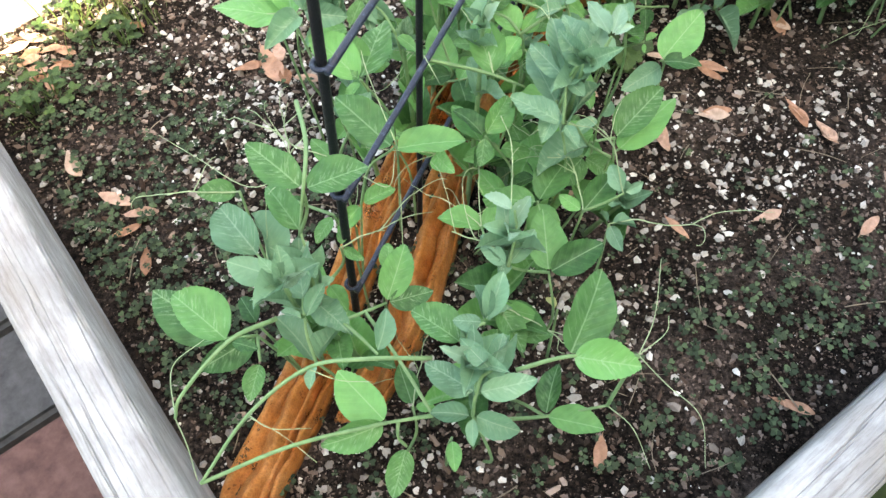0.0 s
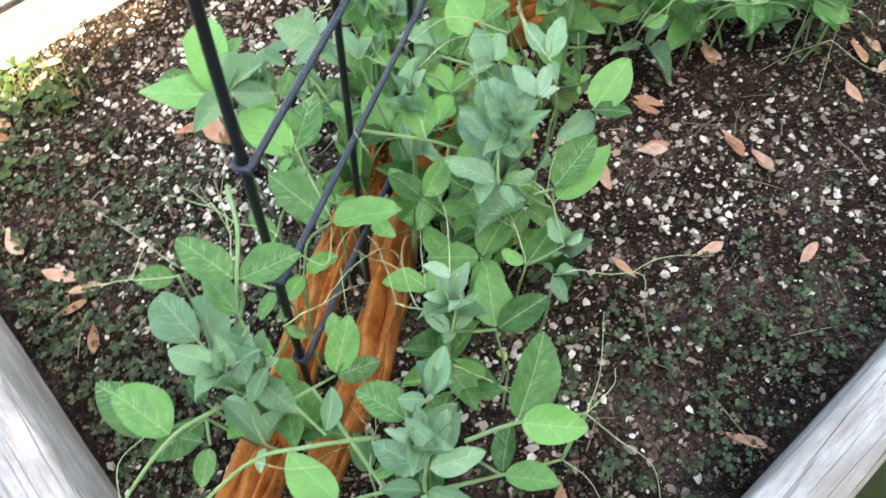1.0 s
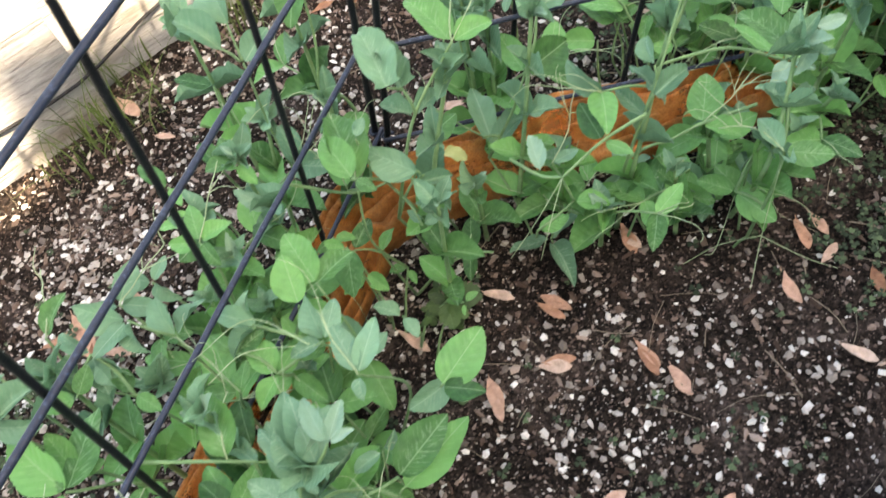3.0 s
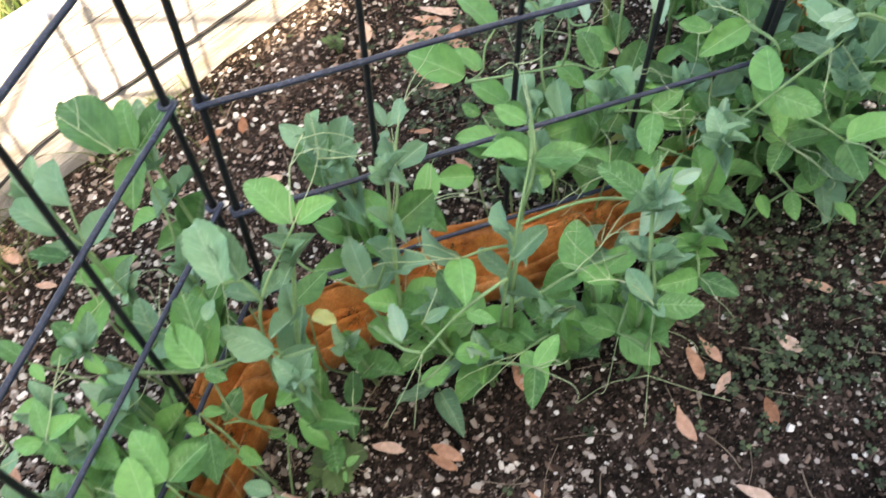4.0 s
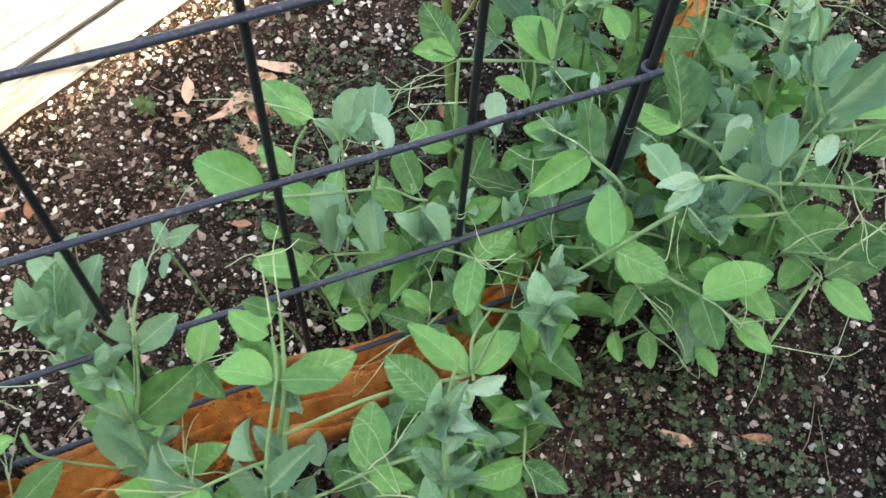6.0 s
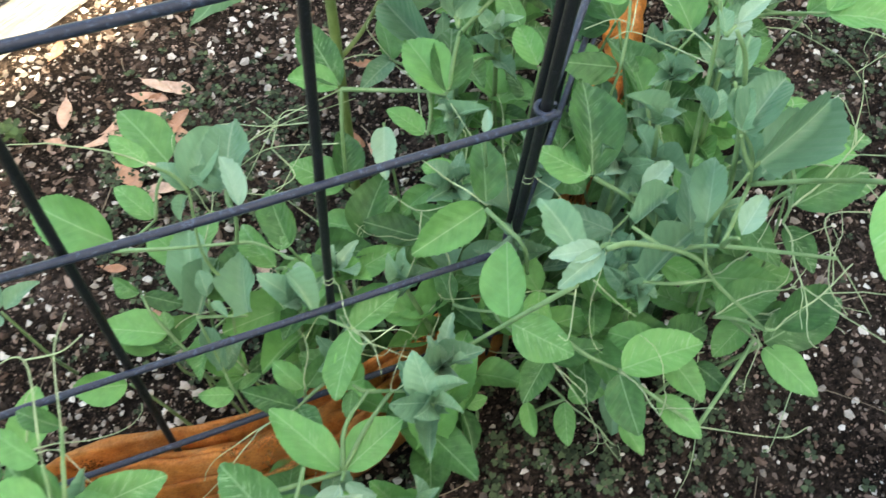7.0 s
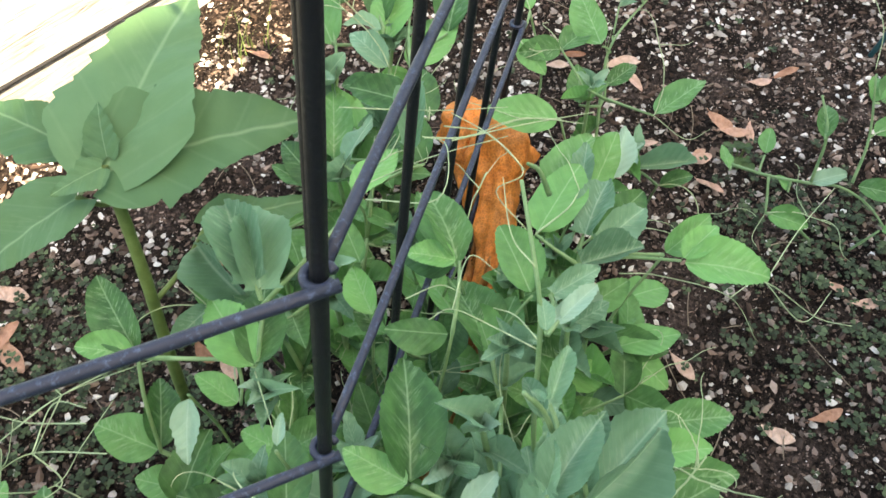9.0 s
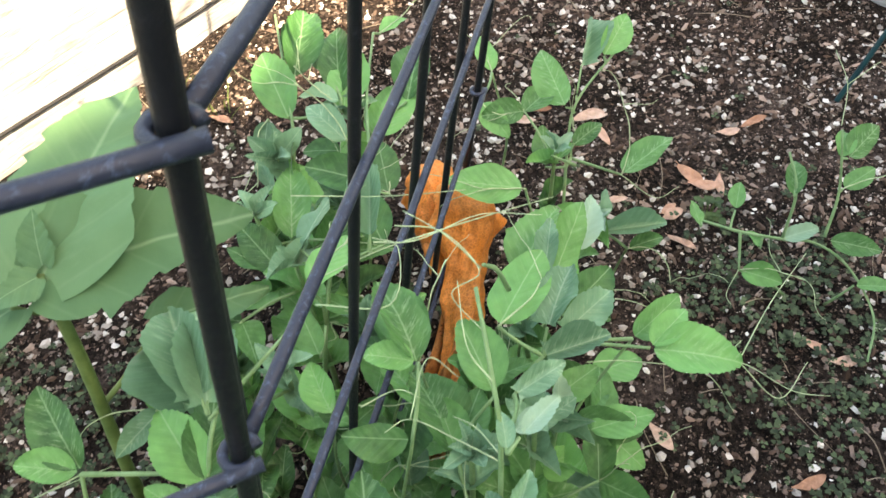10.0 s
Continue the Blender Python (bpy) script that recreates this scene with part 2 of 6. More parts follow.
TEAL = plain_material("teal plastic", (0.3, (0.006, 0.035, 0.042)), (0.7, (0.012, 0.065, 0.072)), scale=90, rough=0.4)


def oak_material():
    m, n, l, b = material("dry oak leaf", 0.7, 0.25)
    c = n.new("ShaderNodeTexCoord")
    blot = noise_tex(n, l, c.outputs["Object"], 5, 5)
    base = ramp(n, l, random_of(n), (0.0, (0.28, 0.13, 0.075)), (0.35, (0.5, 0.275, 0.185)), (0.7, (0.58, 0.37, 0.285)), (1.0, (0.62, 0.46, 0.375)))
    l.new(mix(n, l, 0.6, base, ramp(n, l, blot, (0.3, (0.55, 0.5, 0.45)), (0.65, (1.1, 1.1, 1.1))), "MULTIPLY"), b.inputs[0])
    bump(n, l, b, blot, 0.5, 0.03)
    return m


OAK = oak_material()


# ---- mesh helpers ----
def mesh_of(name, verts, faces, mat, smooth=True):
    me = bpy.data.meshes.new(name)
    me.from_pydata([tuple(v) for v in verts], [], faces)
    me.materials.append(mat)
    if smooth:
        me.polygons.foreach_set("use_smooth", [True] * len(me.polygons))
    me.update()
    return me


def part(name, me, parent, m=None, label=""):
    ob = new(name, me)
    ob.parent = parent
    ob.matrix_basis = m or Matrix.Identity(4)
    return tagged(ob, label) if label else ob


def glide(points, step=6):
    """A smooth line through the points."""
    p = [Vector(q) for q in points]
    if len(p) < 3:
        return [p[0].lerp(p[-1], i / step) for i in range(step + 1)]
    p = [p[0] * 2 - p[1]] + p + [p[-1] * 2 - p[-2]]
    out = []
    for a, b, c, d in zip(p, p[1:], p[2:], p[3:]):
        for i in range(step):
            t = i / step
            out.append(0.5 * (2 * b + (c - a) * t + (2 * a - 5 * b + 4 * c - d) * t * t + (3 * b - a - 3 * c + d) * t ** 3))
    return out + [p[-2]]


def tube(line, r0, r1=None, sides=6, wobble=0.0):
    """Vertices and faces of a round bar along a line."""
    r1 = r0 if r1 is None else r1
    verts, faces, n = [], [], len(line)
    side = None
    for i, p in enumerate(line):
        way = (line[min(i + 1, n - 1)] - line[max(i - 1, 0)]).normalized()
        if side is None:
            side = way.orthogonal().normalized()
        side = (side - way * side.dot(way)).normalized()
        up = way.cross(side)
        r = r0 + (r1 - r0) * i / (n - 1)
        if wobble:
            r *= 1 + wobble * noise.noise(p * 160)
        for k in range(sides):
            a = 2 * math.pi * k / sides
            verts.append(p + side * (r * math.cos(a)) + up * (r * math.sin(a)))
    for i in range(n - 1):
        for k in range(sides):
            j = (k + 1) % sides
            faces.append((i * sides + k, i * sides + j, (i + 1) * sides + j, (i + 1) * sides + k))
    faces += [tuple(range(sides))[::-1], tuple(range((n - 1) * sides, n * sides))]
    return verts, faces


def joined(pieces):
    verts, faces = [], []
    for v, f in pieces:
        k = len(verts)
        verts += v
        faces += [tuple(i + k for i in q) for q in f]
    return verts, faces


def board(name, a, b, thick, low, high, seed, outward):
    """A sawn board standing on edge from a to b, its worn edges rounded and slightly wavy."""
    length = (b - a).length
    n = max(12, int(length / 0.03))
    section = []
    e = 0.006
    for cy, cz, a0 in ((thick - e, high - e, 0), (e, high - e, 90), (e, low + e, 180), (thick - e, low + e, 270)):
        for k in range(4):
            t = radians(a0 + 30 * k)
            section.append((cy + e * math.cos(t), cz + e * math.sin(t)))
    verts, faces, m = [], [], len(section)
    for i in range(n + 1):
        x = length * i / n
        for k, (y, z) in enumerate(section):
            w = 0.0018 * noise.noise((x * 5 + seed, y * 30, z * 30)) + 0.0009 * noise.noise((x * 40, k * 0.7, seed))
            verts.append((x, y + w, z + w * 0.8))
    for i in range(n):
        for k in range(m):
            j = (k + 1) % m
            faces.append((i * m + k, (i + 1) * m + k, (i + 1) * m + j, i * m + j))
    faces += [tuple(range(m)), tuple(range(n * m, (n + 1) * m))[::-1]]
    ob = new(name, mesh_of(name, verts, faces, TIMBER))
    x = (b - a).normalized()
    y = Vector(outward)
    y = (y - x * y.dot(x)).normalized()
    z = Vector((0, 0, 1))
    ob.matrix_world = Matrix.Translation(a) @ Matrix((x, y, z)).transposed().to_4x4()
    return ob


# ---- ground ----
def soil():
    nu, nv = 230, 104
    verts, faces = [], []
    for i in range(nu + 1):
        for j in range(nv + 1):
            p = bed(LONG * i / nu, WIDE * j / nv)
            verts.append((p.x, p.y, lie(p.x, p.y) + 0.0012 * noise.noise((p.x * 120, p.y * 120, 1.0))))
    for i in range(nu):
        for j in range(nv):
            k = i * (nv + 1) + j
            faces.append((k, k + nv + 1, k + nv + 2, k + 1))
    tagged(new("soil", mesh_of("soil", verts, faces, SOIL)), "dark damp potting soil filling a raised bed", "soil", kind="structure")


soil()
yard = tagged(new("ground", mesh_of("ground", [(-400, -400, -0.14), (400, -400, -0.14), (400, 400, -0.14), (-400, 400, -0.14)], [(0, 1, 2, 3)], SAND)),
              "bare sandy yard ground round the bed", "ground", kind="structure")

tagged(board("bed_board", bed(-0.04, 0, 0), bed(LONG + 0.02, -0.0, 0), 0.038, -0.14, 0.085, 1.0, -V), "long weathered grey board edging a raised bed", "board", "boards of the bed")
tagged(board("bed_board", bed(0, 0.0, 0), bed(0, WIDE + 0.04, 0), 0.038, -0.14, 0.095, 5.0, -U), "short weathered grey board edging a raised bed", "board", "boards of the bed")
tagged(board("bed_board", bed(0.32, WIDE, 0), bed(LONG + 0.02, WIDE, 0), 0.038, -0.14, 0.15, 9.0, V), "sunlit pale weathered board edging a raised bed", "board", "boards of the bed")
tagged(board("bed_board", bed(0.001, 0.704, 0), bed(0.36, 0.704, 0), 0.037, -0.14, 0.135, 17.0, V), "short sunlit board lapped against the long bed board", "board", "boards of the bed")
tagged(board("bed_board", bed(LONG, 0.002, 0), bed(LONG, WIDE - 0.002, 0), 0.038, -0.14, 0.11, 13.0, U), "short weathered end board edging a raised bed", "board", "boards of the bed")

WALL = bed(-6, -1.3, -0.14)


def shade_wall():
    """Unseen added shade caster: a wall whose top steps up and then falls away along its length."""
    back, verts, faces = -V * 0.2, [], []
    # heights chosen for where the shade's edge crosses the bed
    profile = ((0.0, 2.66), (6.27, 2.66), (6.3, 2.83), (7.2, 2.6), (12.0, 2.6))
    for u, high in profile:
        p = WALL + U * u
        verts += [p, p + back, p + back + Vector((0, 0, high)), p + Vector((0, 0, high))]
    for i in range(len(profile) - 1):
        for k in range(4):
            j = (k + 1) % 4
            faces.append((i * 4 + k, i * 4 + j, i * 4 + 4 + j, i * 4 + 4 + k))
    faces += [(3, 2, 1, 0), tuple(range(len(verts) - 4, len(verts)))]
    tagged(new("wall_south", mesh_of("wall_south", verts, faces, STUCCO, False)), "plain pale stucco wall, unseen, added to shade the bed", "wall", kind="structure")


shade_wall()


# ---- loose ground cover ----
def grain_shape(rng, flat=0.75):
    """A small chipped lump: an octahedron cut once, twenty faces at most."""
    base = [(0, 0, 1), (0, 0, -1)] + [(math.cos(a), math.sin(a), 0.25 * (-1) ** i) for i, a in enumerate([k * math.pi / 2.5 for k in range(5)])]
    v = [Vector(p) * rng.uniform(0.7, 1.15) for p in base]
    f = [(0, 2 + i, 2 + (i + 1) % 5) for i in range(5)] + [(1, 2 + (i + 1) % 5, 2 + i) for i in range(5)]
    return v, f


def scatter(name, count, size, mat, seed, label, category, density, long=1.0, sink=0.25):
    rng = random.Random(seed)
    shapes = [grain_shape(rng) for _ in range(14)]
    pieces = []
    while len(pieces) < count:
        u, v = rng.uniform(0.004, LONG - 0.004), rng.uniform(0.004, WIDE - 0.004)
        p = bed(u, v)
        if rng.random() > density(p.x, p.y):
            continue
        s = size[0] + (size[1] - size[0]) * rng.random() ** 3.2
        m = Matrix.Translation((p.x, p.y, lie(p.x, p.y) + s * sink)) @ Euler((rng.uniform(-0.5, 0.5), rng.uniform(-0.5, 0.5), rng.uniform(0, 6.3))).to_matrix().to_4x4() @ Matrix.Diagonal((s * rng.uniform(1, long), s * rng.uniform(0.7, 1), s * rng.uniform(0.5, 0.85), 1))
        vs, fs = shapes[rng.randrange(14)]
        pieces.append(([m @ q for q in vs], fs))
    tagged(new(name, mesh_of(name, *joined(pieces), mat, False)), label, category, kind="stuff")


def patchy(x, y):
    return 0.35 + 0.65 * max(0.0, min(1.0, 0.5 + 1.3 * noise.noise((x * 7, y * 7, 2.0))))


WEEDY = ((-0.2, 0.44, 0.13, 0.85), (-0.10, 0.36, 0.08, 0.5), (0.24, 0.31, 0.1, 0.5), (0.36, 0.40, 0.07, 0.45), (-0.29, 0.56, 0.06, 0.7), (0.57, 0.685, 0.085, 0.9), (0.42, 0.93, 0.08, 0.95), (0.46, 0.86, 0.07, 0.8), (0.95, 0.93, 0.09, 0.7), (0.05, 0.20, 0.1, 0.3), (0.10, 0.44, 0.06, 0.5), (0.64, 0.7, 0.07, 0.8), (0.93, 0.98, 0.07, 0.7), (0.37, 1.0, 0.08, 0.95), (0.36, 0.93, 0.05, 0.8))


def weedy(x, y):
    """Where the small weeds stand thick."""
    k = 0.012 + sum(a * math.exp(-((x - cx) ** 2 + (y - cy) ** 2) / (r * r)) for cx, cy, r, a in WEEDY)
    return min(1.0, k * (0.6 + 1.4 * max(0.0, 0.5 + noise.noise((x * 22, y * 22, 3.0)))))


def chalky(x, y):
    near = math.exp(-((x + 0.05) ** 2 + (y - 0.62) ** 2) / 0.06)
    return min(1.0, patchy(x, y) * (1.1 - 0.75 * weedy(x, y)) * (0.5 + 0.55 * near) * min(1.0, 0.25 + 5.0 * (Vector((x, y, 0)) - CORNER).dot(V)))


scatter("perlite", 28000, (0.0005, 0.0042), PERLITE, 3, "white perlite grains strewn through dark potting soil", "perlite", chalky, 1.25)
scatter("soil_crumbs", 52000, (0.0006, 0.0028), CRUMB, 8, "brown bark crumbs and soil lumps", "soil", lambda x, y: 0.9, 1.9)


scatter("soil_grit", 70000, (0.0005, 0.0015), CRUMB, 18, "fine brown grit and crumbs on the soil", "soil", lambda x, y: 0.4 + 0.6 * patchy(x, y), 1.6, 0.5)


def chippy(x, y):
    """Chips lie thick along the far side and the far end."""
    p = Vector((x, y, 0)) - CORNER
    far = max(0.0, min(1.0, (p.dot(V) - 0.42) / 0.2), min(1.0, (p.dot(U) - 1.1) / 0.25))
    return (0.3 + 0.7 * far) * patchy(x + 3.0, y)


scatter("wood_chips", 16000, (0.0009, 0.0036), CHIP, 27, "brown and tan wood chips strewn over the soil", "wood chips", chippy, 2.6, 0.3)


def ground_weeds():
    """Low three-lobed seedlings."""
    rng = random.Random(21)
    verts, faces = [], []
    made = 0
    while made < 3700:
        u, v = rng.uniform(0.01, LONG - 0.01), rng.uniform(0.01, WIDE - 0.01)
        c = bed(u, v)
        if rng.random() > weedy(c.x, c.y):
            continue
        made += 1
        z = lie(c.x, c.y) + rng.uniform(0.002, 0.009)
        s, turn = rng.uniform(0.0018, 0.005), rng.uniform(0, 6.3)
        for k in range(rng.choice((3, 3, 4, 5))):
            a = turn + k * 2 * math.pi / 3 + rng.uniform(-0.25, 0.25)
            d, w = Vector((math.cos(a), math.sin(a), rng.uniform(-0.2, 0.3))), Vector((-math.sin(a), math.cos(a), 0))
            o = Vector((c.x, c.y, z + rng.uniform(0, 0.002)))
            i = len(verts)
            verts += [o, o + d * s * 0.6 + w * s * 0.52, o + d * s * 1.05 + w * s * 0.36, o + d * s * 0.92, o + d * s * 1.05 - w * s * 0.36, o + d * s * 0.6 - w * s * 0.52]
            faces += [(i, i + 1, i + 2, i + 3), (i, i + 3, i + 4, i + 5)]
    tagged(new("ground_weeds", mesh_of("ground_weeds", verts, faces, CLOVER)), "low dark green clover seedlings on the soil", "weeds", kind="stuff")


ground_weeds()


def twigs():
    rng = random.Random(5)
    pieces = []
    for _ in range(330):
        p = bed(rng.uniform(0.02, LONG - 0.02), rng.uniform(0.02, WIDE - 0.02))
        a, s = rng.uniform(0, 6.3), 0.006 + 0.026 * rng.random() ** 2
        d = Vector((math.cos(a), math.sin(a), 0)) * s
        o = Vector((p.x, p.y, lie(p.x, p.y) + 0.003))
        pieces.append(tube(glide([o - d, o + Vector((rng.uniform(-1, 1), rng.uniform(-1, 1), rng.uniform(0.2, 0.8))) * s * 0.2, o + d], 3), rng.uniform(0.00018, 0.0005), sides=4))
    tagged(new("plant_litter", mesh_of("plant_litter", *joined(pieces), DRY)), "fine dry straws and root threads on the soil", "litter", kind="stuff")


twigs()

# ---- fence panels ----
def fence_panel(feet, lean, heights, drop, label, hooked=True):
    """Stakes and their cross wires; the panel leans as it stands."""
    feet, lean = [Vector((*f, 0)) for f in feet], Vector((*lean, 1))
    origin = feet[0].copy()
    feet = [f - origin for f in feet]
    base = tagged(new("wire_panel"), label, "garden trellis", "panels of the trellis")
    base.location = origin
    way = (feet[-1] - feet[0]).normalized()
    face = way.cross(Vector((0, 0, 1))).normalized()
    for i, foot in enumerate(feet):
        r = 0.0025 if i in (0, len(feet) - 1) else 0.0021
        line = [foot + lean * (-0.04 + 0.6 * k / 14) for k in range(15)]
        part("stake", mesh_of("stake", *tube(line, r, sides=10, wobble=0.05), STAKE), base)
    course = glide(feet, 9)
    for z in heights:
        line = []
        for k, p in enumerate(course):
            q = p + lean * (z + drop * k / (len(course) - 1)) + face * 0.0044
            q.z += 0.0016 * noise.noise((k * 0.13, z * 50, origin.x * 9))
            line.append(q)
        line[0], line[-1] = line[0] - way * 0.004, line[-1] + way * 0.004
        rung = part("cross_wire", mesh_of("cross_wire", *tube(line, 0.0019, sides=10, wobble=0.1), RUNG), base)
        for foot, sunk in ((feet[0], 0.0), (feet[-1], drop))[0 if hooked else 1:]:
            o = foot + lean * (z + sunk)
            ring = [o + (way * math.cos(t) + face * -math.sin(t)) * 0.0041 + lean * (0.001 * t / 6.3) for t in [k * 2 * math.pi / 14 for k in range(13)]]
            part("end_loop", mesh_of("end_loop", *tube(ring, 0.0014, sides=8), RUNG), rung)
    return base


PANEL = "black coated steel wire trellis panel pushed into the soil"
fence_panel([(0.0069 + 0.0376 * i, 0.3353 + 0.0942 * i) for i in range(5)], (0.061, 0.064), (0.089, 0.182, 0.2715, 0.365, 0.455, 0.545), -0.006, PANEL)
fence_panel([(0.1625 + 0.0953 * i, 0.7118 + 0.0211 * i) for i in range(5)], (0.113, 0.070), (0.076, 0.169, 0.2625, 0.357, 0.451, 0.54), -0.024, PANEL)
fence_panel([(0.5456 + 0.0422 * i, 0.8065 + 0.077 * i) for i in range(5)], (0.1075, 0.070), (0.050, 0.145, 0.239, 0.332, 0.425, 0.515), -0.003, PANEL, False)


# ---- orange netting ----
def netting_sheet(path, widths, heights, seed, slide, lift):
    """One gathered layer of mesh lying along a line, in lengthwise folds."""
    line = glide([(x, y, 0) for x, y in path], 26)
    n, m = len(line), 40
    verts, faces = [], []
    for i, p in enumerate(line):
        t = i / (n - 1) * (len(widths) - 1)
        k = min(int(t), len(widths) - 2)
        w = widths[k] + (widths[k + 1] - widths[k]) * (t - k)
        h = heights[k] + (heights[k + 1] - heights[k]) * (t - k)
        way = (line[min(i + 1, n - 1)] - line[max(i - 1, 0)]).normalized()
        side = Vector((way.y, -way.x, 0))
        for j in range(m):
            s = j / (m - 1) * 2 - 1
            arch = max(0.0, 1 - s * s) ** 0.55
            x = i * 0.12
            drift = 0.9 * noise.noise((x * 0.22 + seed, 0.0, seed)) + 0.25 * noise.noise((x * 1.1, 3.0, seed))
            crease = abs(((s * 1.0 + 1.1 * drift + seed) % 1.0) - 0.5) * 2
            cross = abs(((s * 0.6 - x * 0.11 + 0.6 * noise.noise((x * 0.3, seed, 7.0))) % 1.0) - 0.5) * 2
            fold = 0.85 * (crease - 0.5) + 0.14 * (cross - 0.5) + 0.07 * noise.noise((x * 0.9, s * 5.0, seed + 3)) + 0.035 * (abs(((s * 2.6 + 1.6 * drift + 0.3 * noise.noise((x * 0.7, s * 2, seed))) % 1.0) - 0.5) * 2 - 0.5) + 0.07 * noise.noise((x * 3.1, s * 11, seed + 6))
            z = h * arch * (0.75 + fold) + 0.002
            q = p + side * (w * slide + w * 0.5 * s * (1 + 0.25 * noise.noise((x * 0.4, seed, s)))) 
            verts.append((q.x, q.y, lie(q.x, q.y) + max(0.001, z) + lift * h - (0.004 if abs(s) > 0.97 else 0)))
    for i in range(n - 1):
        for j in range(m - 1):
            k = i * m + j
            faces.append((k, k + m, k + m + 1, k + 1))
    return verts, faces


def netting(path, widths, heights, seed, label, layers=((1.0, 0.9, 0.0, 0.0), (0.55, 0.62, -0.12, 0.34), (0.4, 0.5, 0.22, 0.2))):
    """A bundle of mesh: a broad layer below, a narrower one folded over it."""
    base = tagged(new("netting_strip"), label, "netting", "orange netting strips")
    for layer, (share, tall, slide, lift) in enumerate(layers):
        me = mesh_of("mesh_layer", *netting_sheet(path, [w * share for w in widths], [h * tall for h in heights], seed + 2.3 * layer, slide / share, lift / tall), NETTING)
        ob = part("mesh_layer", me, base)
        mod = ob.modifiers.new("thickness", "SOLIDIFY")
        mod.thickness = 0.0009


SHEER = ((1.0, 0.8, 0.0, 0.0), (0.3, 0.6, 0.32, 0.1))
LABEL = "crumpled orange mesh netting gathered along the trellis foot"
netting([(-0.06, 0.215), (-0.036, 0.285), (-0.012, 0.36), (0.008, 0.44), (0.045, 0.53), (0.085, 0.63)], (0.036, 0.04, 0.034, 0.03, 0.03, 0.03), (0.022, 0.028, 0.026, 0.022, 0.024, 0.03), 1.0, LABEL, SHEER)
netting([(0.005, 0.275), (0.034, 0.345), (0.055, 0.41), (0.07, 0.48), (0.107, 0.57), (0.14, 0.65)], (0.024, 0.034, 0.034, 0.034, 0.036, 0.04), (0.018, 0.028, 0.03, 0.03, 0.034, 0.04), 5.0, LABEL, SHEER)
netting([(0.105, 0.605), (0.142, 0.685), (0.225, 0.72), (0.31, 0.748), (0.41, 0.757), (0.49, 0.785), (0.56, 0.83)], (0.045, 0.066, 0.062, 0.066, 0.06, 0.05, 0.04), (0.042, 0.05, 0.05, 0.05, 0.05, 0.05, 0.05), 9.0, LABEL)
netting([(0.57, 0.82), (0.62, 0.895), (0.675, 0.985), (0.7, 1.04)], (0.03, 0.034, 0.034, 0.03), (0.045, 0.05, 0.05, 0.04), 14.0, "orange mesh netting gathered along the trellis foot", SHEER)


def gathered(points, neck, head, at, seed):
    """A gathered length of mesh along a line: a thin neck swelling to a puffed, creased head."""
    line = glide(points, 12)
    n, m, verts, faces = len(line), 44, [], []
    for i, p in enumerate(line):
        t = i / (n - 1)
        r = neck + head * math.exp(-((t - at) / 0.17) ** 2) + 0.004 * math.exp(-((t - 0.35) / 0.12) ** 2)
        r *= min(1.0, (1.0 - t) * 8 + 0.15)
        way = (line[min(i + 1, n - 1)] - line[max(i - 1, 0)]).normalized()
        side = way.cross(Vector((0, 0, 1))).normalized()
        up = side.cross(way)
        for k in range(m):
            a = 2 * math.pi * k / m
            x, y = math.cos(a), math.sin(a)
            crease = abs(((a / 6.283 * 7 + 1.2 * noise.noise((t * 3, seed, 2.0))) % 1.0) - 0.5) * 2 - 0.5
            fold = 0.2 * crease + 0.3 * noise.noise((t * 7, x * 1.3, y * 1.3 + seed)) + 0.14 * noise.noise((t * 22, x * 4, y * 4 + seed))
            q = p + (side * x + up * y) * r * (1 + fold)
            verts.append((q.x, q.y, max(q.z, lie(q.x, q.y) + 0.001)))
    for i in range(n - 1):
        for k in range(m):
            j = (k + 1) % m
            faces.append((i * m + k, i * m + j, (i + 1) * m + j, (i + 1) * m + k))
    faces += [tuple(range(m))[::-1], tuple(range((n - 1) * m, n * m))]
    return mesh_of("gathered_mesh", verts, faces, BRIGHT_NETTING)


def netting_bunch():
    """The bunched far end of the netting: two gathered lengths, one behind the other."""
    base = tagged(new("netting_strip"), "bright orange mesh netting bunched up round the trellis foot", "netting", "orange netting strips")
    part("gathered_mesh", gathered([(0.67, 0.965, 0.02), (0.684, 0.995, 0.032), (0.694, 1.022, 0.043), (0.702, 1.048, 0.056), (0.708, 1.072, 0.066), (0.714, 1.094, 0.064), (0.718, 1.108, 0.05)], 0.0095, 0.0155, 0.72, 1.0), base)
    part("gathered_mesh", gathered([(0.69, 1.06, 0.03), (0.69, 1.085, 0.04), (0.694, 1.11, 0.048), (0.702, 1.135, 0.05), (0.71, 1.155, 0.036)], 0.009, 0.011, 0.6, 4.0), base, label="paler mesh")


netting_bunch()


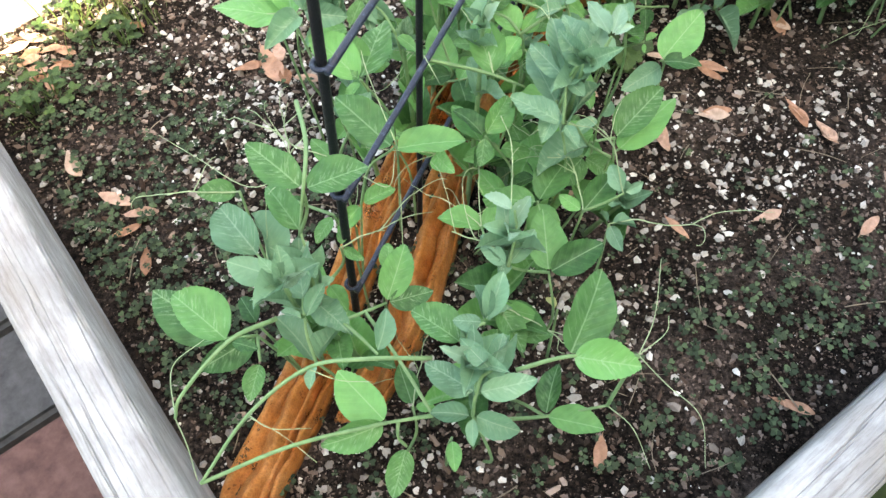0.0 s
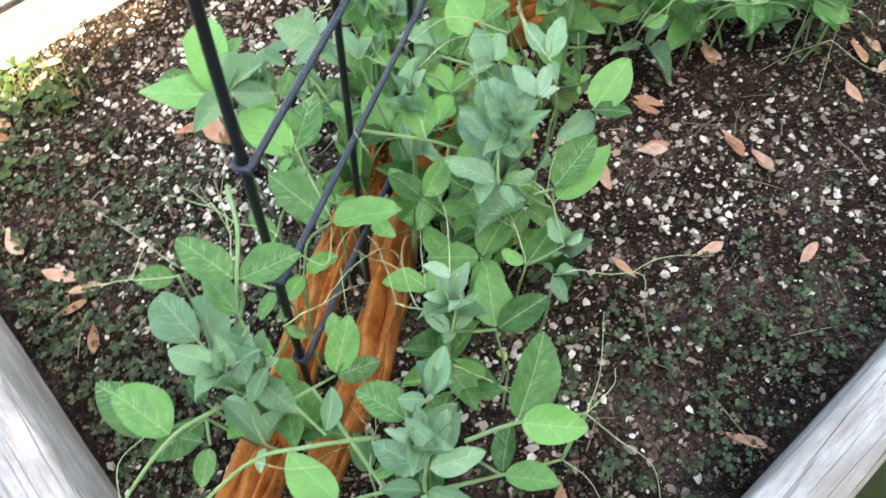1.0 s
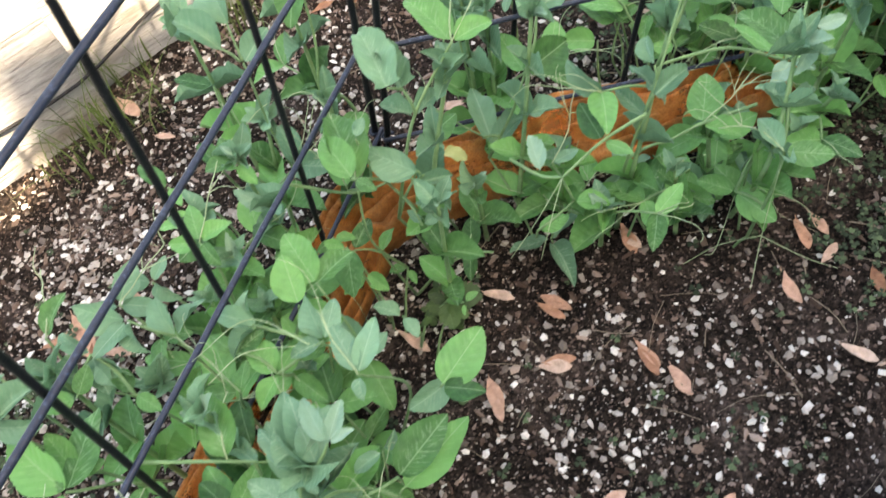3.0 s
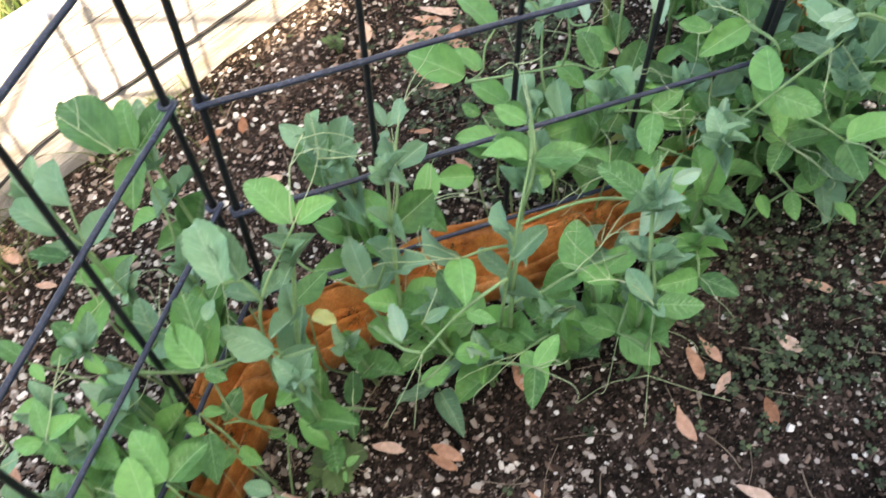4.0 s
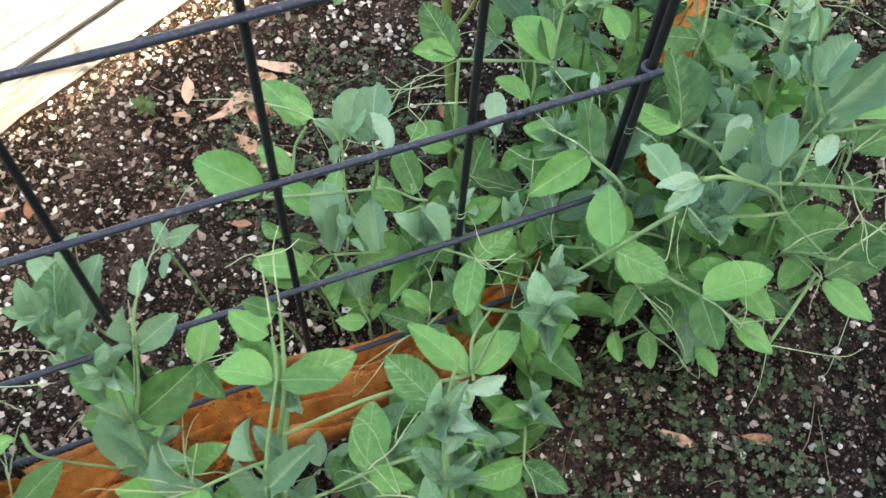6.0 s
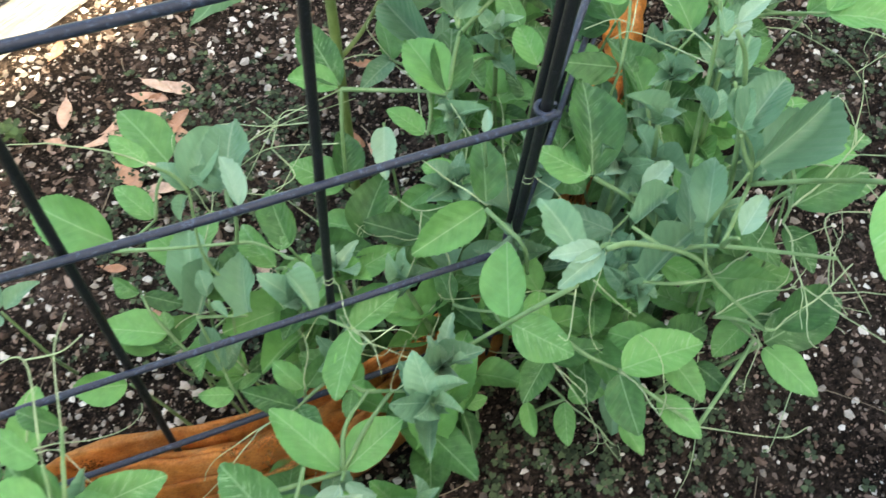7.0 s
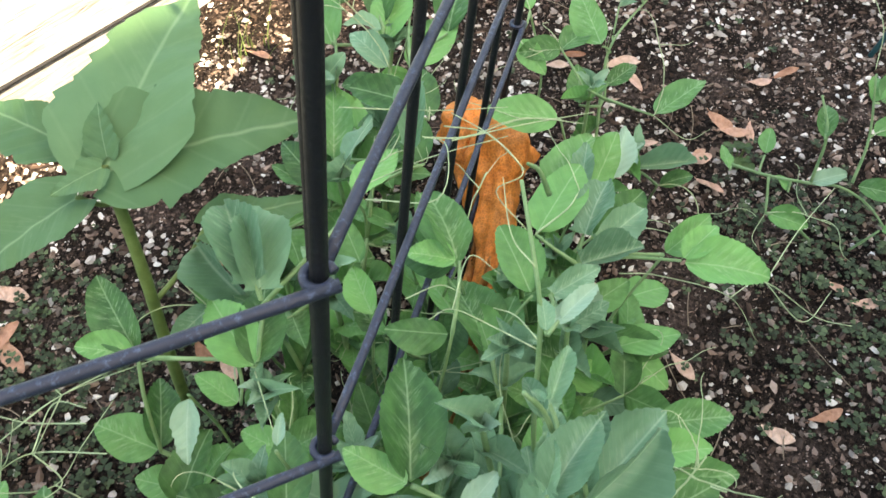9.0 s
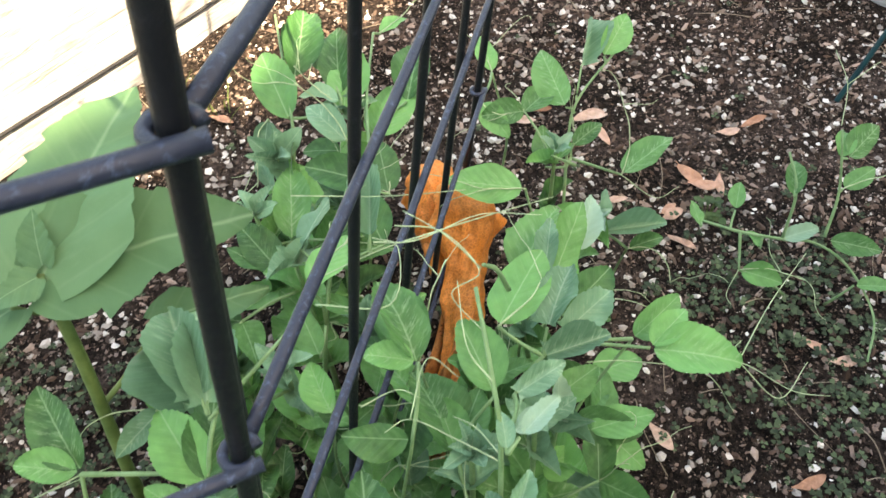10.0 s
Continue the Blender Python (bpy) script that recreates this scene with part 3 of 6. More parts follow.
# ---- leaves ----
def blade(name, mat, half=0.31, teeth=0.016, cup=0.09, curl=0.12, seed=0, rows=19, notch=0.0, heel=0.0, wave=0.03):
    """A leaf one long along y: oval, folded along its midrib, wavy, the outer half of its margin cut by uneven teeth."""
    rng = random.Random(seed)
    verts, faces = [], []
    cols = (-1.0, -0.66, -0.33, 0.0, 0.33, 0.66, 1.0)
    n = len(cols)
    twist, sway = rng.uniform(-0.35, 0.35), rng.uniform(-0.05, 0.05)
    phase = {-1: rng.uniform(0, 6.3), 1: rng.uniform(0, 6.3)}
    skew = rng.uniform(0.9, 1.1)
    for i in range(rows):
        t = i / (rows - 1)
        w = half * (math.sin(math.pi * min(1.0, t ** 0.8)) ** 0.66 if 0 < t < 1 else 0.0) * (1 + 1.5 * notch * math.sin(12 * t + seed) + 0.7 * notch * math.sin(29 * t + 2 * seed))
        w = max(w, 0.006, heel * half * (1 - t / 0.3))
        bend = sway * math.sin(math.pi * t)
        for s in cols:
            tooth = 0.0
            if abs(s) == 1 and 0.42 < t < 0.97:
                tooth = teeth * (1 if i % 2 else -1) * rng.uniform(0.0, 1.4)
            sign = -1 if s < 0 else 1
            x = s * (w * (skew if s > 0 else 1 / skew) + tooth)
            ripple = wave * math.sin(8.5 * t + phase[sign]) * s * s + 0.4 * wave * math.sin(17 * t + phase[-sign]) * s * s
            ridge = 0.006 * math.sin(2 * math.pi * 6 * (t - 0.6 * abs(x)))
            z = cup * (abs(s) ** 1.2) * w / half * 0.8 - curl * (t - 0.35) ** 2 + ripple + ridge * (1 - abs(s)) + twist * x * (t - 0.3)
            verts.append((x + bend, t + tooth * 0.8 - 0.12 * heel * abs(s) * max(0.0, 1 - t / 0.3), z))
    for i in range(rows - 1):
        for k in range(n - 1):
            j = i * n + k
            faces.append((j, j + 1, j + n + 1, j + n))
    return mesh_of(name, verts, faces, mat)


def downy_blade(seed, half=0.34):
    """A large leaf one long along y: broad near its foot, drawn out to the tip, its margin in coarse uneven teeth, quilted between the veins."""
    rng = random.Random(seed)
    rows, cols = 45, (-1.0, -0.8, -0.6, -0.4, -0.2, 0.0, 0.2, 0.4, 0.6, 0.8, 1.0)
    n, verts, faces = len(cols), [], []
    cuts = {}
    for sign in (-1, 1):
        at, edge = 0.06, []
        while at < 0.98:
            wide = rng.uniform(0.05, 0.15)
            edge.append((at, wide, rng.uniform(0.02, 0.1) * (wide / 0.1)))
            at += wide
        cuts[sign] = edge
    sway, twist = rng.uniform(-0.06, 0.06), rng.uniform(-0.25, 0.25)
    for i in range(rows):
        t = i / (rows - 1)
        w = half * (min(1.0, (t + 0.02) / 0.2) ** 0.5) * max(0.0, 1 - max(0.0, t - 0.25) / 0.76) ** 0.72
        for s in cols:
            sign = -1 if s < 0 else 1
            bite = sum(deep * ((t - at) / wide) for at, wide, deep in cuts[sign] if at <= t < at + wide)
            x = s * max(0.004, w * (1 - 1.6 * bite * abs(s) ** 3))
            side = abs(x)
            quilt = 0.011 * math.sin(2 * math.pi * 4.5 * (t - 0.75 * side)) * min(1.0, 4 * abs(s)) * (1 - 0.5 * abs(s))
            ripple = 0.035 * math.sin(9 * t + seed + 1.5 * sign) * s * s
            z = 0.16 * side - 0.2 * (t - 0.3) ** 2 + quilt + ripple + twist * x * (t - 0.3)
            back = 0.1 * abs(s) ** 1.5 * max(0.0, 1 - t / 0.2)
            verts.append((x + sway * math.sin(math.pi * t), t - back, z))
    for i in range(rows - 1):
        for k in range(n - 1):
            j = i * n + k
            faces.append((j, j + 1, j + n + 1, j + n))
    return mesh_of("broad_leaf", verts, faces, BROADLEAF)


LEAFLETS = {
    "g": [blade("leaflet", PEA, 0.26 + 0.025 * (k % 3), 0.003 + 0.002 * (k % 4), 0.03 + 0.07 * (k % 4), 0.06 + 0.09 * (k % 4), k, 31) for k in range(12)],
    "p": [blade("leaflet", YOUNG, 0.23 + 0.03 * (k % 3), 0.004, 0.1 + 0.14 * (k % 4), 0.1 + 0.16 * (k % 4), 20 + k, 19, wave=0.05) for k in range(10)],
    "w": [blade("leaflet", WAXY, 0.2 + 0.03 * (k % 2), 0.014, 0.2, 0.2, 40 + k, 17, wave=0.04) for k in range(4)],
    "y": [blade("leaflet", WITHERED, 0.3, 0.02, 0.25, 0.3, 50 + k, 17, wave=0.08) for k in range(3)],
    "k": [blade("leaf", WEED, 0.4, 0.04, 0.05, 0.12, 60 + k, 15) for k in range(3)],
    "s": [downy_blade(70 + k, 0.3 + 0.03 * k) for k in range(4)],
    "h": [blade("stipule", YOUNG, 0.22 + 0.03 * (k % 3), 0.011, 0.3 + 0.16 * (k % 4), 0.02 + 0.13 * (k % 3), 90 + k, 21, heel=0.7, wave=0.085) for k in range(10)],
    "i": [blade("stipule", PEA, 0.26 + 0.035 * (k % 3), 0.005, 0.16 + 0.16 * (k % 4), 0.02 + 0.13 * (k % 3), 110 + k, 19, heel=0.75, wave=0.05) for k in range(8)],
}
LONGEST = {"g": 0.055, "p": 0.037, "w": 0.045, "k": 0.03, "y": 0.038, "s": 0.2, "h": 0.041, "i": 0.05}


def set_leaf(parent, origin, kind, foot, tip, rng, width=1.0, tilt=0.35, name="leaflet"):
    """A leaf from foot to tip, its face turned up."""
    y = tip - foot
    size = y.length
    y.normalize()
    if size > LONGEST[kind]:
        heel = foot - origin
        foot = tip - y * LONGEST[kind]
        size = LONGEST[kind]
        part("petiolule", mesh_of("petiolule", *tube(glide([heel, heel.lerp(foot - origin, 0.5) + Vector((0, 0, 0.002)), foot - origin], 4), 0.0009, 0.0007, 5), STEM), parent)
    if kind != "s":
        width *= min(1.0, 0.042 / size) ** 0.6
    if kind == "p":
        tilt = 0.8
    elif kind == "g":
        tilt = 0.45
    up = Vector((rng.uniform(-tilt, tilt), rng.uniform(-tilt, tilt) - 0.28, 1))
    x = y.cross(up).normalized()
    z = x.cross(y)
    m = Matrix((x * width, y, z)).transposed().to_4x4()
    me = rng.choice(LEAFLETS[kind])
    return part(name, me, parent, Matrix.Translation(foot - origin) @ m @ Matrix.Scale(size, 4))


def curl_line(start, way, length, rng, coil=True):
    """A tendril: first straight, then winding."""
    p, d = start.copy(), way.normalized()
    line = [p.copy()]
    n = 16
    axis = Vector((rng.uniform(-1, 1), rng.uniform(-1, 1), rng.uniform(-1, 1))).normalized()
    bend = rng.uniform(-0.06, 0.06)
    for i in range(n):
        k = bend + (0.55 * (max(0.0, i / n - 0.55) * 2.2) if coil else 0)
        kink = Vector((rng.gauss(0, 0.09), rng.gauss(0, 0.09), rng.gauss(0, 0.09) - 0.025))
        d = (Matrix.Rotation(k, 3, axis) @ d + kink).normalized()
        p = p + d * (length / n)
        line.append(p.copy())
    return line


PLANTS = [0]


def pea_plant(base, sprays, label="bushy green garden pea vine climbing by the wire trellis", curly=0.28):
    PLANTS[0] += 1
    rng = random.Random(100 + PLANTS[0])
    origin = Vector((*base, lie(*base)))
    plant = tagged(new("pea_plant"), label, "pea plant", "pea plants in the bed")
    plant.location = origin
    for kind, node, tips in sprays:
        if kind in "rt":
            line = glide([Vector(p) - origin for p in (node, *tips)], 6)
            thick = 0.00135 if kind == "r" else 0.00034
            part("rachis" if kind == "r" else "tendril", mesh_of("runner", *tube(line, thick, thick * 0.6, 6), STEM if kind == "r" else TENDRIL), plant)
    joints = [origin.copy()]
    for kind, node, tips in sorted((q for q in sprays if q[0] == "r"), key=lambda q: min(p[2] for p in (q[1], *q[2]))):
        run = [Vector(p) for p in (node, *tips)]
        low = min(run, key=lambda p: p.z)
        foot = min(joints, key=lambda q: (q - low).length + 2.0 * max(0.0, q.z - low.z))
        if 0.012 < (foot - low).length < 0.12:
            part("stem", mesh_of("stem", *tube(glide([foot - origin, foot.lerp(low, 0.5) - origin + Vector((0, 0, 0.12 * (foot - low).length)), low - origin], 6), 0.0012, 0.0011, 6), STEM), plant)
        joints += [a.lerp(b, k / 4) for a, b in zip(run, run[1:]) for k in range(5)]
    sprays = [q for q in sprays if q[0] not in "rt"]
    for kind, node, tips in sorted(sprays, key=lambda q: q[1][2]):
        node = Vector(node)
        foot = min(joints, key=lambda q: 1.8 * math.hypot(q.x - node.x, q.y - node.y) + 0.7 * abs(q.z - node.z) + 1.5 * max(0.0, q.z - node.z - 0.004))
        joints.append(node)
        if math.hypot(foot.x - node.x, foot.y - node.y) > 0.035:
            foot = foot.lerp(node, 0.75)
            foot.z = lie(foot.x, foot.y)
        mid = foot.lerp(node, 0.5) + Vector((rng.uniform(-0.1, 0.1), rng.uniform(-0.1, 0.1), rng.uniform(-0.05, 0.12))) * (node - foot).length
        line = glide([foot - origin, mid - origin, node - origin], 7)
        if (node - foot).length > 0.004:
            part("stem", mesh_of("stem", *tube(line, 0.0011, 0.0008, 6), STEM), plant)
        heart = Vector((0, 0, 0))
        for tip in tips:
            tip = Vector(tip)
            heart += tip
            neck = node + (tip - node).normalized() * 0.002
            set_leaf(plant, origin, kind, neck, tip, rng, width=rng.uniform(0.92, 1.12) if len(tips) < 3 else rng.uniform(0.92, 1.15))
        if kind in "gp" and rng.random() < curly:
            heart = heart / len(tips)
            way = (heart - node).normalized() + Vector((rng.uniform(-0.5, 0.5), rng.uniform(-0.5, 0.5), rng.uniform(0.0, 0.6)))
            pieces = []
            stalk = curl_line(node - origin, way, rng.uniform(0.03, 0.055), rng, False)
            pieces.append(tube(stalk, 0.00052, 0.00036, 5))
            for _ in range(rng.choice((1, 2, 2, 3))):
                fork = stalk[rng.randrange(9, 17)]
                pieces.append(tube(curl_line(fork, way + Vector((rng.uniform(-1, 1), rng.uniform(-1, 1), rng.uniform(-0.6, 0.6))), rng.uniform(0.025, 0.06), rng), 0.00036, 0.00016, 4))
            part("tendril", mesh_of("tendril", *joined(pieces), TENDRIL), plant)
    return plant


def pea_shoot(stem, seed, reach=0.036, leafy=0.5, young=0.1):
    """An upright vine: at each joint a pair of clasping stipules, here and there a leaf with its tendril, folded young leaves on top."""
    rng = random.Random(seed)
    origin = Vector((stem[0][0], stem[0][1], lie(stem[0][0], stem[0][1])))
    plant = tagged(new("pea_plant"), "upright garden pea vine with grey-green clasping leaves at each joint", "pea plant", "pea plants in the bed")
    plant.location = origin
    line = glide([Vector(p) - origin for p in stem], 10)
    part("stem", mesh_of("stem", *tube(line, 0.0021, 0.0013, 8), STEM), plant)
    run, last, turn = 0.0, 0.0, rng.uniform(0, 6.3)
    total = sum((b - a).length for a, b in zip(line, line[1:]))
    for a, b in zip(line, line[1:]):
        run += (b - a).length
        if run - last < 0.03 + 0.012 * rng.random() or run < 0.03:
            continue
        last = run
        turn += math.pi + rng.uniform(-0.5, 0.5)
        top = run / total
        tender = b.z > young
        size = reach * (1.15 - 0.45 * max(0.0, top - 0.5) * 2) * rng.uniform(0.8, 1.15)
        for k in (-1, 1):
            out = Vector((math.cos(turn + k * 1.25), math.sin(turn + k * 1.25), 0))
            way = (out * rng.uniform(0.7, 1.2) + Vector((0, 0, rng.uniform(0.15, 0.8)))).normalized()
            x = way.cross(Vector((0, 0, 1)) - out * rng.uniform(0.0, 0.7)).normalized()
            m = Matrix((x, way, x.cross(way))).transposed().to_4x4()
            part("stipule", rng.choice(LEAFLETS["h" if tender else "i"]), plant, Matrix.Translation(b - way * size * 0.06) @ m @ Matrix.Scale(size, 4))
        if rng.random() < leafy and top < 0.92:
            out = Vector((math.cos(turn), math.sin(turn), rng.uniform(0.15, 0.7))).normalized()
            far = b + out * rng.uniform(0.025, 0.05)
            part("rachis", mesh_of("rachis", *tube(glide([b, b.lerp(far, 0.5) + Vector((0, 0, 0.003)), far], 4), 0.0012, 0.0008, 6), STEM), plant)
            across = out.cross(Vector((0, 0, 1))).normalized()
            for k in (-1, 1):
                tip = far + (across * k + out * rng.uniform(0.3, 0.7) + Vector((0, 0, rng.uniform(-0.3, 0.4)))).normalized() * rng.uniform(0.026, 0.036)
                set_leaf(plant, origin, "p" if tender and rng.random() < 0.6 else "g", far + origin, tip + origin, rng)
            pieces = [tube(curl_line(far, out + Vector((rng.uniform(-0.4, 0.4), rng.uniform(-0.4, 0.4), rng.uniform(-0.2, 0.4))), rng.uniform(0.03, 0.075), rng), 0.00042, 0.00017, 5) for _ in range(rng.choice((1, 2, 3)))]
            part("tendril", mesh_of("tendril", *joined(pieces), TENDRIL), plant)
    head = line[-1]
    for k in range(5):
        a = turn + k * 2.4
        way = (Vector((math.cos(a), math.sin(a), 0)) * rng.uniform(0.4, 1.1) + Vector((0, 0, 0.75))).normalized()
        set_leaf(plant, origin, "w" if rng.random() < 0.15 else "p", head + origin, head + origin + way * reach * rng.uniform(0.4, 0.8), rng)
    return plant


def undergrowth(path, count, spread, high, seed):
    """Low leaves deep inside the row, too thick to tell apart."""
    rng = random.Random(seed)
    line = [Vector((x, y, 0)) for x, y in path]
    for k in range(count):
        i = rng.randrange(len(line) - 1)
        p = line[i].lerp(line[i + 1], rng.random()) + Vector((rng.uniform(-spread, spread), rng.uniform(-spread, spread), 0))
        sprays = []
        for _ in range(3):
            node = p + Vector((rng.uniform(-0.03, 0.03), rng.uniform(-0.03, 0.03), rng.uniform(0.02, high)))
            tips = []
            a = rng.uniform(0, 6.3)
            for t in range(rng.choice((2, 2, 3))):
                b = a + t * 2.1 + rng.uniform(-0.4, 0.4)
                s = rng.uniform(0.026, 0.042)
                tips.append(node + Vector((math.cos(b) * s, math.sin(b) * s, rng.uniform(-0.4, 0.5) * s)))
            sprays.append((rng.choice("ggp"), node, tips))
        pea_plant((p.x, p.y), sprays, "low leafy green garden pea shoot among taller vines", 0.12)


pea_plant((0.004, 0.388), [("r", (-0.007, 0.393, 0.200), [(0.004, 0.359, 0.210), (0.007, 0.328, 0.213), (-0.006, 0.333, 0.160)]),
    ("t", (0.026, 0.366, 0.170), [(0.042, 0.359, 0.170), (0.043, 0.386, 0.164)]),
    ("t", (0.045, 0.385, 0.170), [(0.030, 0.412, 0.200), (0.025, 0.429, 0.200)]),
    ("t", (0.046, 0.367, 0.150), [(0.045, 0.357, 0.120), (0.045, 0.348, 0.100)]),
    ("t", (-0.009, 0.363, 0.180), [(-0.042, 0.372, 0.150), (-0.098, 0.429, 0.100), (-0.150, 0.480, 0.060)]),
    ("t", (-0.031, 0.424, 0.140), [(-0.018, 0.429, 0.150), (-0.009, 0.433, 0.160)]),
    ("g", (0.042, 0.389, 0.164), [(0.083, 0.396, 0.164), (0.007, 0.419, 0.174)]),
    ("g", (-0.047, 0.369, 0.150), [(-0.070, 0.365, 0.154)]),
    ("g", (0.015, 0.393, 0.100), [(0.036, 0.405, 0.102), (0.001, 0.375, 0.095)])])
pea_plant((0.016, 0.376), [("g", (0.002, 0.372, 0.120), [(-0.007, 0.354, 0.117)]),
    ("g", (0.002, 0.410, 0.120), [(-0.017, 0.426, 0.125), (-0.012, 0.406, 0.120)]),
    ("g", (0.037, 0.342, 0.100), [(0.034, 0.363, 0.103), (0.047, 0.348, 0.099)]),
    ("g", (-0.027, 0.385, 0.120), [(-0.039, 0.394, 0.123), (-0.015, 0.382, 0.116)]),
    ("p", (0.015, 0.405, 0.160), [(0.005, 0.418, 0.166), (0.026, 0.429, 0.167), (0.022, 0.397, 0.155)])])
pea_plant((0.063, 0.436), [("r", (0.056, 0.442, 0.180), [(0.094, 0.444, 0.165), (0.118, 0.446, 0.150)]),
    ("t", (0.097, 0.477, 0.190), [(0.118, 0.488, 0.200), (0.145, 0.490, 0.200)]),
    ("t", (0.060, 0.425, 0.200), [(0.067, 0.417, 0.190), (0.068, 0.422, 0.180)]),
    ("g", (0.180, 0.446, 0.099), [(0.212, 0.476, 0.116)]),
    ("p", (0.165, 0.435, 0.110), [(0.127, 0.417, 0.103)]),
    ("g", (0.021, 0.431, 0.174), [(-0.009, 0.456, 0.188), (0.014, 0.418, 0.172), (0.033, 0.473, 0.181), (0.005, 0.441, 0.179)]),
    ("g", (0.099, 0.446, 0.160), [(0.087, 0.480, 0.173)]),
    ("g", (0.092, 0.427, 0.120), [(0.073, 0.454, 0.125), (0.089, 0.410, 0.117)]),
    ("g", (0.103, 0.438, 0.100), [(0.079, 0.429, 0.099), (0.124, 0.435, 0.098)])])
pea_plant((0.075, 0.424), [("p", (0.140, 0.418, 0.150), [(0.109, 0.435, 0.155), (0.149, 0.404, 0.145)]),
    ("p", (0.141, 0.434, 0.170), [(0.120, 0.456, 0.177), (0.134, 0.473, 0.183), (0.152, 0.465, 0.177), (0.151, 0.423, 0.168)]),
    ("w", (0.163, 0.438, 0.200), [(0.151, 0.460, 0.206), (0.170, 0.458, 0.205), (0.176, 0.444, 0.202)]),
    ("p", (0.156, 0.431, 0.190), [(0.148, 0.449, 0.197), (0.161, 0.424, 0.188)]),
    ("g", (0.178, 0.437, 0.090), [(0.223, 0.479, 0.102)]),
    ("p", (0.161, 0.441, 0.100), [(0.140, 0.434, 0.098)]),
    ("p", (0.182, 0.401, 0.100), [(0.174, 0.421, 0.104), (0.195, 0.408, 0.101)]),
    ("g", (0.157, 0.394, 0.090), [(0.179, 0.421, 0.094), (0.142, 0.406, 0.092)])])
pea_plant((0.087, 0.412), [("g", (0.116, 0.425, 0.050), [(0.097, 0.436, 0.052), (0.132, 0.413, 0.048), (0.114, 0.407, 0.045)]),
    ("g", (0.026, 0.451, 0.100), [(0.015, 0.437, 0.098), (0.039, 0.447, 0.097)]),
    ("g", (0.024, 0.440, 0.170), [(0.007, 0.460, 0.182), (0.037, 0.447, 0.171), (0.007, 0.442, 0.172)]),
    ("g", (0.094, 0.424, 0.130), [(0.075, 0.442, 0.136), (0.109, 0.449, 0.139), (0.091, 0.405, 0.124)]),
    ("p", (0.138, 0.430, 0.150), [(0.120, 0.464, 0.164), (0.142, 0.462, 0.159), (0.128, 0.410, 0.142)]),
    ("p", (0.149, 0.438, 0.180), [(0.140, 0.467, 0.191), (0.162, 0.460, 0.193), (0.165, 0.434, 0.180)]),
    ("p", (0.171, 0.462, 0.100), [(0.180, 0.472, 0.106), (0.152, 0.452, 0.094)])])
pea_plant((0.099, 0.400), [("g", (0.129, 0.429, 0.080), [(0.142, 0.422, 0.078), (0.110, 0.422, 0.077)])])
pea_plant((0.043, 0.494), [("g", (-0.020, 0.465, 0.190), [(-0.066, 0.467, 0.198), (-0.031, 0.517, 0.208)]),
    ("p", (-0.012, 0.459, 0.200), [(0.014, 0.459, 0.196), (-0.009, 0.485, 0.208), (0.010, 0.482, 0.203), (-0.030, 0.436, 0.196)]),
    ("g", (-0.040, 0.541, 0.130), [(-0.031, 0.569, 0.139)]),
    ("p", (0.011, 0.555, 0.140), [(-0.014, 0.546, 0.141), (0.039, 0.554, 0.133), (0.019, 0.582, 0.148)]),
    ("g", (0.021, 0.550, 0.100), [(0.042, 0.552, 0.097), (0.023, 0.524, 0.090)]),
    ("g", (0.071, 0.511, 0.090), [(0.047, 0.504, 0.090), (0.057, 0.546, 0.104)]),
    ("p", (0.035, 0.528, 0.170), [(0.005, 0.534, 0.180), (0.019, 0.506, 0.171), (0.045, 0.509, 0.163)]),
    ("p", (0.056, 0.525, 0.150), [(0.042, 0.548, 0.159), (0.069, 0.549, 0.151)])])
pea_plant((0.055, 0.482), [("p", (0.011, 0.513, 0.160), [(-0.009, 0.526, 0.166), (0.022, 0.491, 0.153), (0.036, 0.497, 0.149)]),
    ("g", (0.095, 0.491, 0.140), [(0.073, 0.488, 0.145), (0.097, 0.510, 0.142)]),
    ("g", (0.036, 0.491, 0.150), [(0.021, 0.506, 0.155), (0.051, 0.482, 0.144)]),
    ("g", (0.008, 0.487, 0.160), [(-0.013, 0.482, 0.160), (0.015, 0.503, 0.168)]),
    ("g", (-0.045, 0.505, 0.160), [(-0.072, 0.509, 0.164)])])
pea_plant((0.089, 0.550), [("t", (0.152, 0.490, 0.200), [(0.119, 0.507, 0.200), (0.091, 0.486, 0.200)]),
    ("p", (0.175, 0.476, 0.190), [(0.162, 0.502, 0.196), (0.185, 0.504, 0.197), (0.177, 0.463, 0.187)]),
    ("g", (0.063, 0.589, 0.150), [(0.043, 0.588, 0.152), (0.056, 0.613, 0.158), (0.076, 0.574, 0.145), (0.083, 0.601, 0.153)]),
    ("g", (0.114, 0.541, 0.100), [(0.105, 0.555, 0.105), (0.108, 0.515, 0.090), (0.127, 0.538, 0.098)]),
    ("g", (0.130, 0.538, 0.150), [(0.122, 0.566, 0.164), (0.125, 0.544, 0.152), (0.156, 0.527, 0.146)]),
    ("g", (0.072, 0.566, 0.100), [(0.050, 0.583, 0.109), (0.093, 0.573, 0.101)]),
    ("g", (0.058, 0.622, 0.120), [(0.022, 0.620, 0.128), (0.036, 0.595, 0.119)])])
